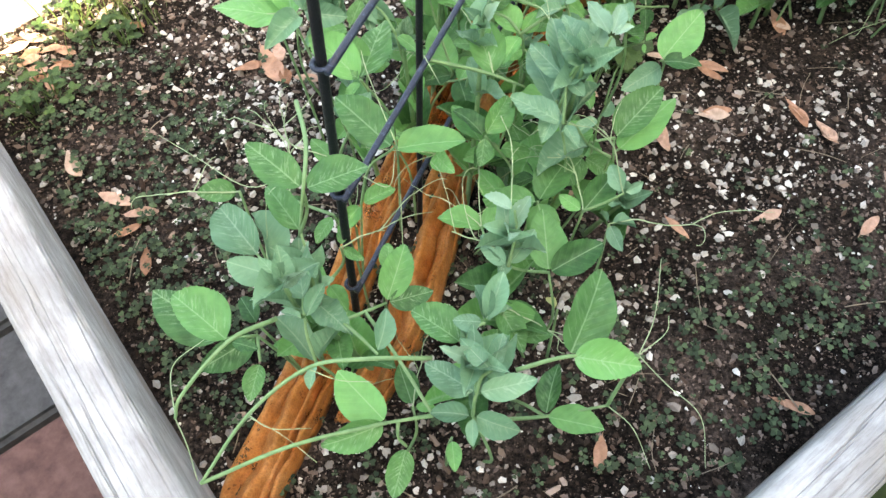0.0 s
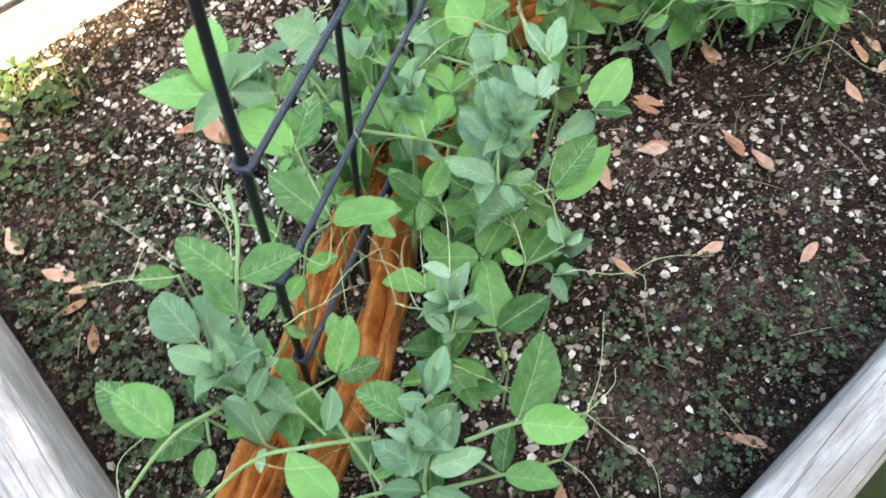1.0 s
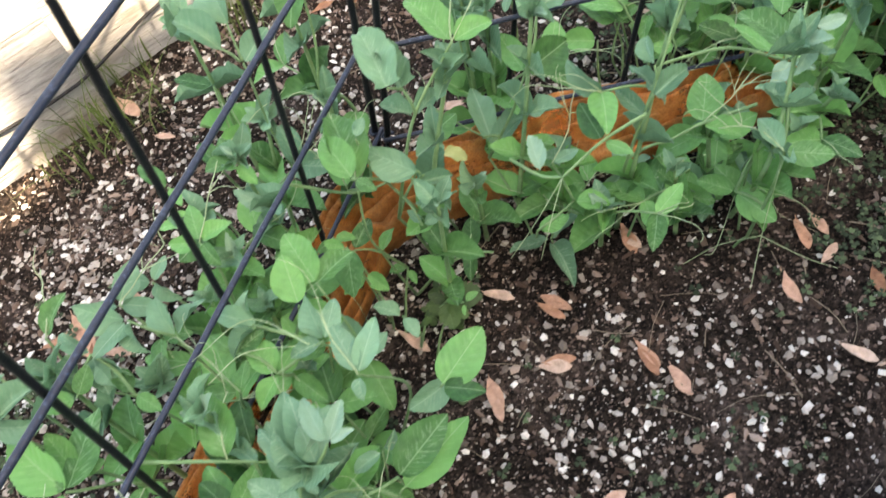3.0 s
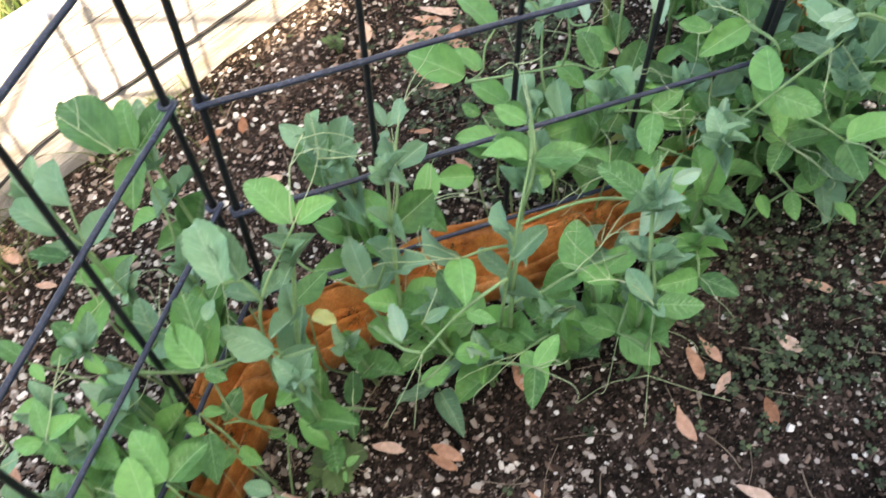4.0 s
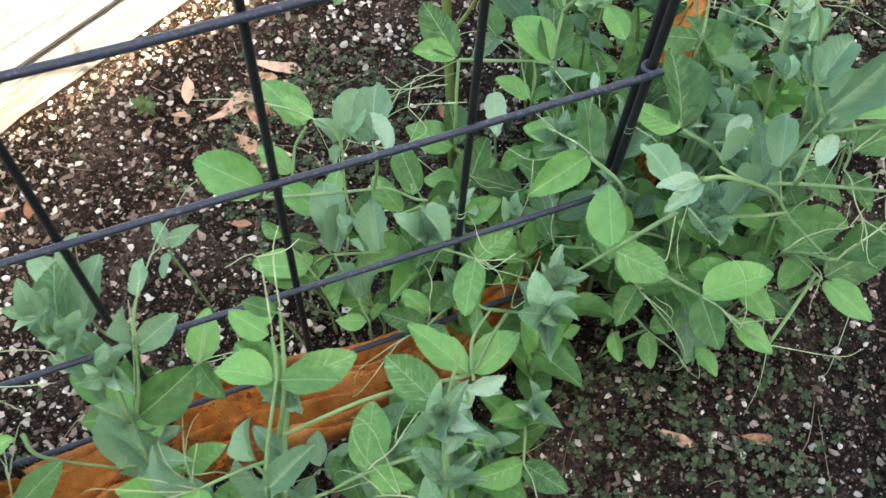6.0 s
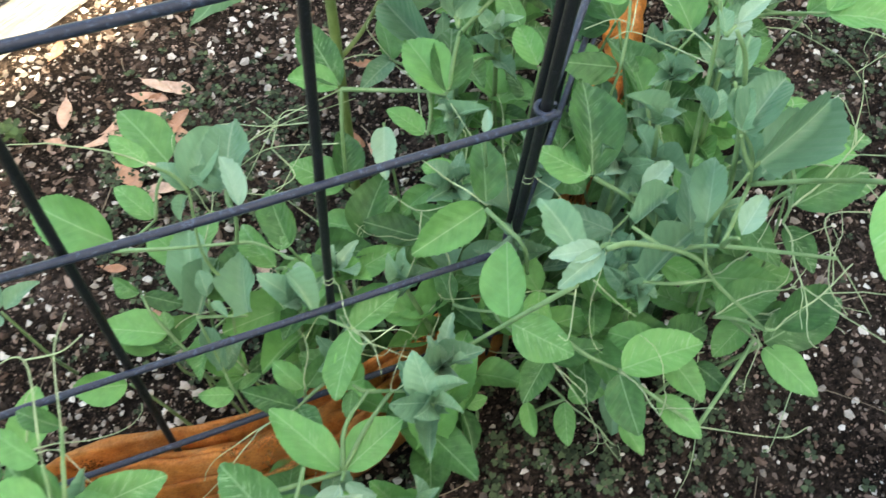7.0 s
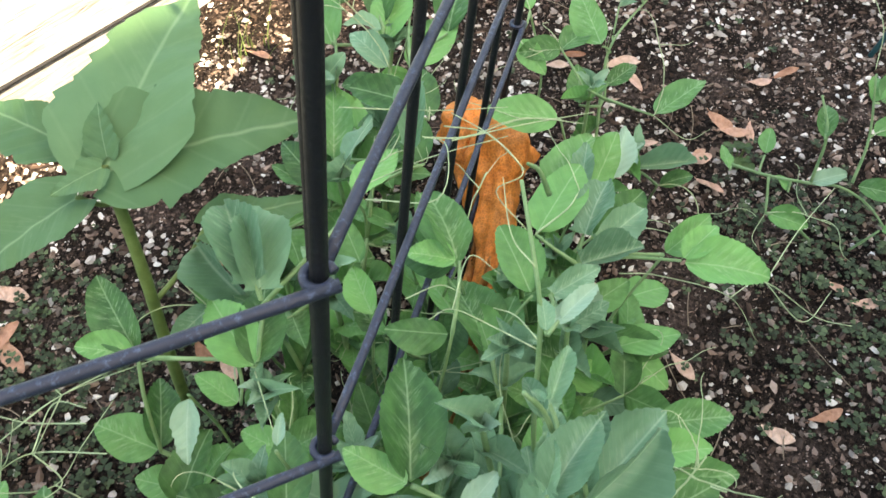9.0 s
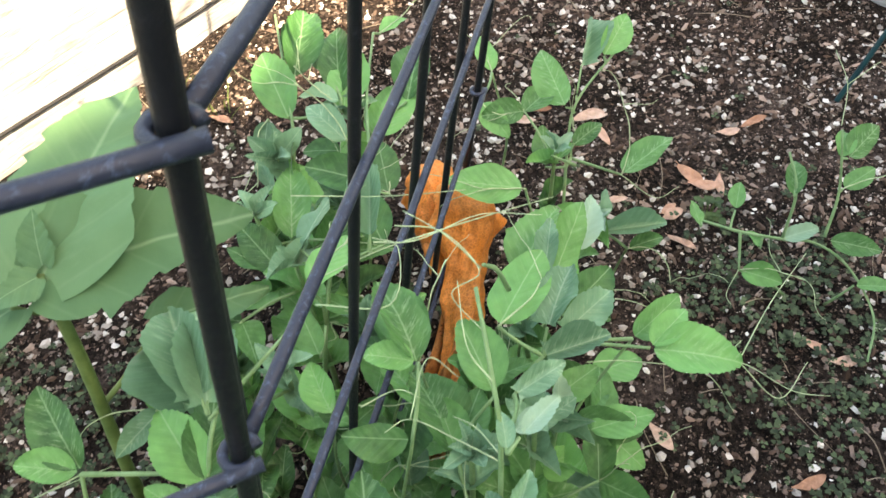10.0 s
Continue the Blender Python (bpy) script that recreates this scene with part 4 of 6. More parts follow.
pea_plant((0.101, 0.538), [("p", (0.146, 0.514, 0.150), [(0.134, 0.541, 0.157), (0.152, 0.540, 0.152), (0.127, 0.505, 0.152)]),
    ("p", (0.108, 0.522, 0.160), [(0.101, 0.543, 0.166), (0.095, 0.505, 0.160), (0.083, 0.532, 0.165)]),
    ("p", (0.020, 0.580, 0.120), [(-0.006, 0.585, 0.126), (0.027, 0.599, 0.122), (0.038, 0.569, 0.113)]),
    ("g", (0.120, 0.507, 0.120), [(0.104, 0.495, 0.121), (0.140, 0.490, 0.114)]),
    ("g", (0.117, 0.500, 0.140), [(0.098, 0.518, 0.148), (0.128, 0.514, 0.146), (0.105, 0.481, 0.134)]),
    ("g", (0.094, 0.511, 0.150), [(0.079, 0.521, 0.155), (0.111, 0.522, 0.154)])])
pea_plant((0.159, 0.593), [("g", (0.210, 0.490, 0.125), [(0.237, 0.518, 0.142), (0.236, 0.485, 0.127)]),
    ("k", (0.216, 0.595, 0.030), [(0.199, 0.586, 0.025), (0.234, 0.593, 0.030), (0.209, 0.579, 0.026), (0.218, 0.609, 0.033)]),
    ("g", (0.151, 0.593, 0.120), [(0.154, 0.561, 0.109), (0.135, 0.597, 0.121)]),
    ("p", (0.216, 0.500, 0.110), [(0.188, 0.484, 0.103)])])
pea_plant((0.171, 0.581), [("g", (0.157, 0.530, 0.080), [(0.173, 0.498, 0.068), (0.131, 0.513, 0.075)]),
    ("g", (0.167, 0.610, 0.167), [(0.151, 0.664, 0.178)]),
    ("g", (0.140, 0.552, 0.150), [(0.121, 0.582, 0.161), (0.161, 0.574, 0.150)]),
    ("p", (0.164, 0.522, 0.100), [(0.140, 0.550, 0.109), (0.174, 0.539, 0.101), (0.151, 0.515, 0.101)]),
    ("g", (0.181, 0.612, 0.050), [(0.167, 0.610, 0.051), (0.187, 0.600, 0.047)])])
pea_plant((0.183, 0.569), [("k", (0.208, 0.590, 0.035), [(0.194, 0.594, 0.037), (0.211, 0.568, 0.031), (0.233, 0.597, 0.034), (0.222, 0.576, 0.032)]),
    ("p", (0.181, 0.559, 0.080), [(0.162, 0.567, 0.085), (0.191, 0.544, 0.076)]),
    ("g", (0.136, 0.614, 0.100), [(0.125, 0.603, 0.099), (0.152, 0.614, 0.097)]),
    ("g", (0.156, 0.595, 0.080), [(0.171, 0.582, 0.076), (0.140, 0.580, 0.079)]),
    ("g", (0.221, 0.580, 0.050), [(0.232, 0.586, 0.053), (0.208, 0.583, 0.050), (0.221, 0.571, 0.047)])])
pea_plant((0.195, 0.557), [("k", (0.209, 0.587, 0.030), [(0.191, 0.589, 0.032), (0.226, 0.601, 0.030), (0.211, 0.570, 0.026)])])
pea_plant((0.133, 0.667), [("g", (0.090, 0.633, 0.170), [(0.078, 0.649, 0.177), (0.102, 0.621, 0.162), (0.069, 0.630, 0.170)]),
    ("p", (0.100, 0.688, 0.200), [(0.058, 0.713, 0.223), (0.077, 0.748, 0.221), (0.115, 0.713, 0.206)]),
    ("g", (0.058, 0.719, 0.150), [(0.031, 0.724, 0.157)]),
    ("g", (0.063, 0.659, 0.130), [(0.047, 0.676, 0.141), (0.080, 0.695, 0.137), (0.075, 0.661, 0.128)]),
    ("g", (0.140, 0.713, 0.250), [(0.107, 0.751, 0.265)]),
    ("g", (0.140, 0.731, 0.230), [(0.132, 0.763, 0.245), (0.163, 0.764, 0.239), (0.133, 0.700, 0.215)]),
    ("g", (0.155, 0.709, 0.120), [(0.140, 0.686, 0.116), (0.162, 0.691, 0.114)]),
    ("g", (0.135, 0.710, 0.150), [(0.149, 0.699, 0.142), (0.123, 0.707, 0.151)])])
pea_plant((0.145, 0.655), [("g", (0.009, 0.671, 0.100), [(-0.012, 0.687, 0.111), (0.019, 0.658, 0.094)])])
pea_plant((0.224, 0.812), [("p", (0.224, 0.812, 0.120), [(0.197, 0.829, 0.130), (0.241, 0.820, 0.120), (0.228, 0.839, 0.132)])])
pea_plant((0.277, 0.835), [("p", (0.277, 0.835, 0.100), [(0.270, 0.855, 0.111), (0.297, 0.850, 0.103), (0.271, 0.818, 0.094)])])
pea_plant((0.403, 0.791), [("t", (0.404, 0.897, 0.120), [(0.437, 0.911, 0.130), (0.490, 0.917, 0.140)]),
    ("g", (0.378, 0.858, 0.080), [(0.351, 0.884, 0.087), (0.392, 0.891, 0.086), (0.399, 0.848, 0.076)]),
    ("g", (0.403, 0.791, 0.060), [(0.422, 0.803, 0.061), (0.381, 0.780, 0.059), (0.374, 0.816, 0.069)]),
    ("g", (0.359, 0.805, 0.080), [(0.347, 0.823, 0.087), (0.381, 0.824, 0.081)]),
    ("g", (0.405, 0.819, 0.100), [(0.388, 0.841, 0.108), (0.416, 0.855, 0.109)])])
pea_plant((0.414, 0.824), [("p", (0.406, 0.840, 0.180), [(0.421, 0.873, 0.188), (0.400, 0.827, 0.177), (0.393, 0.855, 0.188)]),
    ("g", (0.395, 0.843, 0.200), [(0.379, 0.856, 0.210)]),
    ("g", (0.414, 0.824, 0.080), [(0.392, 0.838, 0.088), (0.433, 0.835, 0.080)]),
    ("g", (0.387, 0.812, 0.080), [(0.379, 0.786, 0.077), (0.401, 0.796, 0.074)]),
    ("g", (0.355, 0.832, 0.100), [(0.377, 0.825, 0.094), (0.340, 0.842, 0.106)]),
    ("g", (0.368, 0.810, 0.090), [(0.331, 0.818, 0.096), (0.365, 0.823, 0.094)]),
    ("g", (0.374, 0.803, 0.080), [(0.390, 0.809, 0.079), (0.378, 0.793, 0.077)])])
pea_plant((0.398, 0.812), [("p", (0.398, 0.812, 0.120), [(0.394, 0.829, 0.124), (0.407, 0.802, 0.117)])])
PLANTS[0] += 1
pea_plant((0.030, 0.270), [("r", (0.067, 0.268, 0.150), [(0.035, 0.259, 0.170), (0.009, 0.254, 0.170), (-0.019, 0.234, 0.160), (-0.043, 0.206, 0.140)]),
    ("t", (-0.019, 0.234, 0.160), [(-0.008, 0.229, 0.155), (0.010, 0.231, 0.150)]),
    ("t", (0.009, 0.254, 0.170), [(0.023, 0.252, 0.160), (0.038, 0.255, 0.150)]),
    ("r", (0.067, 0.248, 0.120), [(0.043, 0.243, 0.122)]),
    ("r", (0.016, 0.297, 0.130), [(0.037, 0.318, 0.110)]),
    ("t", (-0.002, 0.235, 0.070), [(-0.022, 0.248, 0.080), (-0.040, 0.255, 0.090)]),
    ("g", (0.043, 0.243, 0.122), [(0.010, 0.229, 0.122), (0.015, 0.270, 0.126)]),
    ("g", (0.052, 0.237, 0.100), [(0.046, 0.210, 0.097)]),
    ("g", (0.037, 0.318, 0.110), [(0.047, 0.353, 0.119), (0.064, 0.326, 0.110)]),
    ("p", (0.038, 0.274, 0.140), [(0.043, 0.299, 0.144)])])
pea_plant((0.042, 0.258), [("g", (0.076, 0.245, 0.090), [(0.078, 0.227, 0.087)]),
    ("p", (0.000, 0.289, 0.150), [(-0.008, 0.336, 0.158), (0.009, 0.309, 0.153), (-0.013, 0.293, 0.152)]),
    ("p", (0.002, 0.277, 0.120), [(-0.022, 0.303, 0.127), (0.014, 0.300, 0.123), (-0.001, 0.262, 0.118)]),
    ("g", (0.050, 0.276, 0.050), [(0.040, 0.302, 0.055), (0.064, 0.276, 0.049)])])
pea_plant((-0.030, 0.310), [("r", (-0.015, 0.289, 0.150), [(-0.034, 0.271, 0.162), (-0.057, 0.247, 0.150), (-0.062, 0.238, 0.140)]),
    ("t", (-0.062, 0.238, 0.140), [(-0.069, 0.265, 0.140), (-0.055, 0.281, 0.140)]),
    ("t", (-0.062, 0.238, 0.140), [(-0.057, 0.227, 0.130), (-0.052, 0.212, 0.120)]),
    ("g", (0.007, 0.328, 0.213), [(-0.021, 0.348, 0.224), (0.037, 0.342, 0.213)]),
    ("g", (-0.003, 0.330, 0.170), [(-0.023, 0.355, 0.178)]),
    ("g", (-0.034, 0.271, 0.162), [(-0.065, 0.294, 0.170), (-0.019, 0.268, 0.160)]),
    ("g", (-0.051, 0.290, 0.120), [(-0.094, 0.315, 0.130)]),
    ("g", (-0.039, 0.301, 0.100), [(-0.070, 0.279, 0.100)]),
    ("g", (-0.035, 0.285, 0.100), [(-0.039, 0.262, 0.096)])])
pea_plant((-0.018, 0.298), [("p", (-0.019, 0.314, 0.150), [(-0.054, 0.353, 0.161), (-0.033, 0.352, 0.160), (-0.015, 0.334, 0.155), (-0.046, 0.321, 0.154)]),
    ("g", (-0.046, 0.317, 0.080), [(-0.059, 0.334, 0.084)]),
    ("g", (-0.003, 0.341, 0.090), [(-0.015, 0.357, 0.095), (0.010, 0.324, 0.086)]),
    ("g", (0.013, 0.338, 0.140), [(0.015, 0.352, 0.142), (0.026, 0.331, 0.138)])])
pea_plant((0.100, 0.300), [("r", (0.095, 0.252, 0.100), [(0.131, 0.269, 0.056), (0.168, 0.275, 0.060)]),
    ("t", (0.168, 0.275, 0.060), [(0.184, 0.264, 0.050), (0.196, 0.245, 0.030)]),
    ("r", (0.110, 0.266, 0.140), [(0.138, 0.274, 0.140), (0.177, 0.283, 0.120)]),
    ("t", (0.177, 0.283, 0.120), [(0.195, 0.274, 0.100), (0.217, 0.262, 0.080), (0.224, 0.241, 0.050)]),
    ("t", (0.177, 0.283, 0.120), [(0.188, 0.306, 0.120), (0.198, 0.348, 0.110)]),
    ("t", (0.177, 0.283, 0.120), [(0.198, 0.305, 0.100), (0.201, 0.316, 0.100)]),
    ("t", (0.108, 0.351, 0.160), [(0.108, 0.378, 0.180), (0.102, 0.391, 0.190)]),
    ("g", (0.138, 0.274, 0.140), [(0.158, 0.321, 0.148), (0.174, 0.268, 0.141)]),
    ("g", (0.131, 0.269, 0.056), [(0.139, 0.302, 0.061), (0.166, 0.262, 0.056)])])
pea_plant((0.112, 0.288), [("g", (0.134, 0.352, 0.085), [(0.169, 0.371, 0.091), (0.131, 0.392, 0.096)]),
    ("g", (0.083, 0.272, 0.160), [(0.057, 0.289, 0.164)]),
    ("p", (0.097, 0.254, 0.170), [(0.082, 0.269, 0.173), (0.103, 0.272, 0.173)]),
    ("p", (0.090, 0.250, 0.150), [(0.064, 0.265, 0.152), (0.120, 0.257, 0.151)]),
    ("p", (0.088, 0.245, 0.130), [(0.066, 0.247, 0.130), (0.112, 0.237, 0.128), (0.088, 0.230, 0.127)]),
    ("p", (0.094, 0.279, 0.170), [(0.078, 0.280, 0.170), (0.107, 0.287, 0.172), (0.090, 0.299, 0.174), (0.104, 0.304, 0.177)]),
    ("p", (0.107, 0.332, 0.130), [(0.091, 0.346, 0.134), (0.123, 0.353, 0.136), (0.109, 0.357, 0.136)]),
    ("w", (0.110, 0.350, 0.160), [(0.093, 0.359, 0.162), (0.113, 0.353, 0.161)])])
pea_plant((0.124, 0.276), [("g", (0.115, 0.323, 0.050), [(0.138, 0.325, 0.051)]),
    ("g", (0.102, 0.341, 0.060), [(0.128, 0.334, 0.058), (0.120, 0.312, 0.054)]),
    ("p", (0.175, 0.391, 0.080), [(0.182, 0.372, 0.077), (0.169, 0.400, 0.081), (0.193, 0.391, 0.080)]),
    ("p", (0.106, 0.340, 0.130), [(0.091, 0.350, 0.133), (0.121, 0.345, 0.130), (0.102, 0.326, 0.128)]),
    ("y", (0.143, 0.348, 0.040), [(0.136, 0.357, 0.041)])])
pea_plant((0.432, 0.633), [("t", (0.435, 0.593, 0.004), [(0.439, 0.616, 0.050), (0.437, 0.625, 0.120)]),
    ("r", (0.437, 0.629, 0.020), [(0.440, 0.630, 0.110), (0.441, 0.665, 0.174), (0.453, 0.696, 0.190)]),
    ("g", (0.442, 0.675, 0.174), [(0.417, 0.706, 0.180)]),
    ("w", (0.454, 0.679, 0.185), [(0.474, 0.682, 0.188)]),
    ("w", (0.455, 0.674, 0.180), [(0.440, 0.654, 0.173)]),
    ("g", (0.437, 0.628, 0.130), [(0.467, 0.621, 0.131)]),
    ("p", (0.437, 0.628, 0.130), [(0.427, 0.655, 0.135)]),
    ("g", (0.423, 0.643, 0.064), [(0.398, 0.656, 0.065), (0.446, 0.617, 0.061)]),
    ("r", (0.423, 0.643, 0.064), [(0.432, 0.654, 0.090), (0.440, 0.649, 0.120)]),
    ("t", (0.440, 0.618, 0.040), [(0.478, 0.611, 0.012), (0.500, 0.602, 0.008)]),
    ("t", (0.440, 0.618, 0.040), [(0.415, 0.625, 0.018), (0.389, 0.617, 0.008)])])
pea_plant((0.439, 0.648), [("t", (0.423, 0.642, 0.060), [(0.412, 0.621, 0.020), (0.405, 0.621, 0.012)]),
    ("h", (0.439, 0.648, 0.150), [(0.428, 0.665, 0.153), (0.457, 0.658, 0.154)])])
pea_plant((0.367, 0.656), [("r", (0.341, 0.661, 0.050), [(0.346, 0.652, 0.120), (0.356, 0.656, 0.180), (0.372, 0.685, 0.221)]),
    ("t", (0.372, 0.685, 0.221), [(0.375, 0.703, 0.240)]),
    ("g", (0.372, 0.685, 0.221), [(0.345, 0.695, 0.223), (0.400, 0.681, 0.221)]),
    ("g", (0.374, 0.699, 0.235), [(0.356, 0.713, 0.239)]),
    ("t", (0.375, 0.703, 0.240), [(0.372, 0.731, 0.250), (0.358, 0.728, 0.250)]),
    ("t", (0.372, 0.731, 0.250), [(0.384, 0.732, 0.250), (0.391, 0.737, 0.250)]),
    ("h", (0.352, 0.651, 0.150), [(0.335, 0.673, 0.155)]),
    ("h", (0.354, 0.651, 0.170), [(0.378, 0.668, 0.175)]),
    ("p", (0.354, 0.658, 0.190), [(0.350, 0.679, 0.195)]),
    ("r", (0.430, 0.668, 0.130), [(0.395, 0.665, 0.119), (0.373, 0.660, 0.110)]),
    ("g", (0.395, 0.665, 0.119), [(0.404, 0.701, 0.128), (0.420, 0.654, 0.118)])])
pea_plant((0.300, 0.621), [("r", (0.349, 0.642, 0.165), [(0.320, 0.626, 0.163), (0.293, 0.604, 0.160)]),
    ("g", (0.320, 0.626, 0.163), [(0.309, 0.653, 0.169), (0.338, 0.617, 0.160)]),
    ("t", (0.293, 0.604, 0.160), [(0.275, 0.592, 0.130), (0.258, 0.585, 0.100)]),
    ("t", (0.293, 0.604, 0.160), [(0.284, 0.590, 0.130), (0.277, 0.581, 0.100)]),
    ("w", (0.281, 0.616, 0.150), [(0.276, 0.643, 0.156)]),
    ("r", (0.263, 0.636, 0.140), [(0.280, 0.614, 0.150), (0.293, 0.604, 0.160)])])
pea_plant((0.279, 0.653), [("r", (0.248, 0.698, 0.060), [(0.268, 0.700, 0.109), (0.279, 0.705, 0.144)]),
    ("t", (0.279, 0.705, 0.144), [(0.290, 0.730, 0.178), (0.291, 0.753, 0.190)]),
    ("g", (0.279, 0.705, 0.144), [(0.263, 0.736, 0.153), (0.312, 0.728, 0.148)]),
    ("h", (0.290, 0.732, 0.175), [(0.284, 0.754, 0.182), (0.312, 0.747, 0.178)]),
    ("p", (0.295, 0.752, 0.190), [(0.299, 0.773, 0.196)]),
    ("r", (0.205, 0.716, 0.120), [(0.215, 0.703, 0.115), (0.246, 0.699, 0.085)]),
    ("h", (0.253, 0.692, 0.080), [(0.240, 0.741, 0.093), (0.281, 0.720, 0.085)]),
    ("p", (0.291, 0.644, 0.120), [(0.310, 0.653, 0.121)]),
    ("y", (0.216, 0.663, 0.120), [(0.234, 0.657, 0.117)]),
    ("g", (0.279, 0.628, 0.060), [(0.303, 0.639, 0.061)]),
    ("g", (0.306, 0.638, 0.080), [(0.332, 0.634, 0.078)]),
    ("g", (0.366, 0.651, 0.080), [(0.344, 0.640, 0.077)])])
pea_plant((0.201, 0.639), [("r", (0.178, 0.644, 0.070), [(0.193, 0.636, 0.140), (0.209, 0.633, 0.199), (0.235, 0.662, 0.225)]),
    ("t", (0.235, 0.662, 0.225), [(0.253, 0.692, 0.240), (0.252, 0.720, 0.250)]),
    ("g", (0.235, 0.662, 0.225), [(0.210, 0.692, 0.236), (0.259, 0.676, 0.226)]),
    ("t", (0.253, 0.694, 0.240), [(0.268, 0.692, 0.240), (0.284, 0.691, 0.240)]),
    ("g", (0.203, 0.675, 0.116), [(0.228, 0.698, 0.118)]),
    ("r", (0.203, 0.675, 0.116), [(0.191, 0.670, 0.080)]),
    ("h", (0.208, 0.636, 0.195), [(0.225, 0.652, 0.196), (0.187, 0.643, 0.200)]),
    ("h", (0.198, 0.627, 0.230), [(0.183, 0.665, 0.242)]),
    ("h", (0.205, 0.634, 0.220), [(0.188, 0.665, 0.230)]),
    ("p", (0.207, 0.623, 0.150), [(0.170, 0.641, 0.160)]),
    ("h", (0.202, 0.625, 0.140), [(0.225, 0.630, 0.138)]),
    ("p", (0.199, 0.617, 0.100), [(0.214, 0.629, 0.101), (0.189, 0.629, 0.103)])])
pea_plant((0.239, 0.753), [("g", (0.235, 0.747, 0.140), [(0.229, 0.805, 0.157)]),
    ("h", (0.243, 0.759, 0.140), [(0.256, 0.807, 0.153)])])
pea_plant((0.181, 0.614), [("g", (0.167, 0.607, 0.176), [(0.148, 0.635, 0.185), (0.181, 0.600, 0.172)]),
    ("r", (0.167, 0.607, 0.176), [(0.178, 0.630, 0.140), (0.181, 0.643, 0.110)]),
    ("p", (0.169, 0.634, 0.180), [(0.174, 0.649, 0.182)]),
    ("g", (0.149, 0.608, 0.090), [(0.160, 0.633, 0.092)]),
    ("g", (0.167, 0.610, 0.080), [(0.175, 0.630, 0.082)]),
    ("g", (0.228, 0.625, 0.044), [(0.230, 0.652, 0.049), (0.226, 0.603, 0.040)]),
    ("r", (0.213, 0.626, 0.045), [(0.228, 0.625, 0.044), (0.245, 0.619, 0.050)]),
    ("g", (0.151, 0.638, 0.120), [(0.138, 0.693, 0.136)]),
    ("r", (0.120, 0.617, 0.165), [(0.155, 0.629, 0.130), (0.181, 0.642, 0.120)]),
    ("g", (0.117, 0.572, 0.100), [(0.105, 0.607, 0.109), (0.146, 0.596, 0.100)]),
    ("r", (0.102, 0.528, 0.150), [(0.137, 0.519, 0.140), (0.155, 0.517, 0.120)])])
pea_plant((0.144, 0.520), [("g", (0.144, 0.520, 0.130), [(0.117, 0.514, 0.134), (0.130, 0.548, 0.137)])])
pea_plant((0.615, 0.808), [("g", (0.599, 0.813, 0.181), [(0.607, 0.865, 0.194), (0.574, 0.833, 0.185)]),
    ("r", (0.599, 0.813, 0.181), [(0.617, 0.804, 0.170), (0.635, 0.803, 0.140)]),
    ("w", (0.614, 0.794, 0.190), [(0.633, 0.807, 0.194), (0.626, 0.788, 0.190)]),
    ("g", (0.651, 0.880, 0.147), [(0.641, 0.924, 0.158), (0.669, 0.907, 0.156), (0.648, 0.908, 0.154)]),
    ("r", (0.651, 0.880, 0.147), [(0.651, 0.867, 0.137), (0.655, 0.859, 0.110)]),
    ("h", (0.647, 0.789, 0.150), [(0.655, 0.828, 0.158)]),
    ("g", (0.642, 0.919, 0.170), [(0.632, 0.964, 0.183)]),
    ("g", (0.669, 0.885, 0.190), [(0.662, 0.921, 0.200)]),
    ("g", (0.547, 0.755, 0.160), [(0.553, 0.793, 0.168), (0.573, 0.735, 0.158)]),
    ("r", (0.573, 0.750, 0.200), [(0.547, 0.755, 0.160), (0.514, 0.757, 0.120)])])
pea_plant((0.690, 0.802), [("r", (0.665, 0.791, 0.190), [(0.678, 0.770, 0.220), (0.684, 0.745, 0.253), (0.694, 0.729, 0.260), (0.711, 0.715, 0.260)]),
    ("g", (0.684, 0.745, 0.253), [(0.669, 0.711, 0.246)]),
    ("p", (0.684, 0.745, 0.253), [(0.701, 0.736, 0.256)]),
    ("h", (0.650, 0.794, 0.230), [(0.670, 0.807, 0.236), (0.653, 0.813, 0.235)]),
    ("h", (0.665, 0.790, 0.190), [(0.705, 0.815, 0.202), (0.665, 0.816, 0.195)]),
    ("g", (0.711, 0.823, 0.165), [(0.745, 0.818, 0.171)]),
    ("g", (0.698, 0.801, 0.160), [(0.738, 0.793, 0.167)]),
    ("g", (0.706, 0.810, 0.150), [(0.729, 0.814, 0.155)]),
    ("g", (0.667, 0.795, 0.160), [(0.681, 0.763, 0.157)]),
    ("g", (0.689, 0.784, 0.160), [(0.696, 0.757, 0.157)]),
    ("w", (0.629, 0.742, 0.235), [(0.644, 0.757, 0.239)]),
    ("r", (0.625, 0.769, 0.180), [(0.642, 0.762, 0.190), (0.683, 0.743, 0.200)])])
pea_plant((0.682, 0.748), [("t", (0.682, 0.748, 0.200), [(0.690, 0.738, 0.190), (0.704, 0.726, 0.170)]),
    ("t", (0.682, 0.748, 0.200), [(0.686, 0.739, 0.180), (0.700, 0.732, 0.160)]),
    ("t", (0.682, 0.748, 0.200), [(0.682, 0.759, 0.210), (0.712, 0.754, 0.210)])])
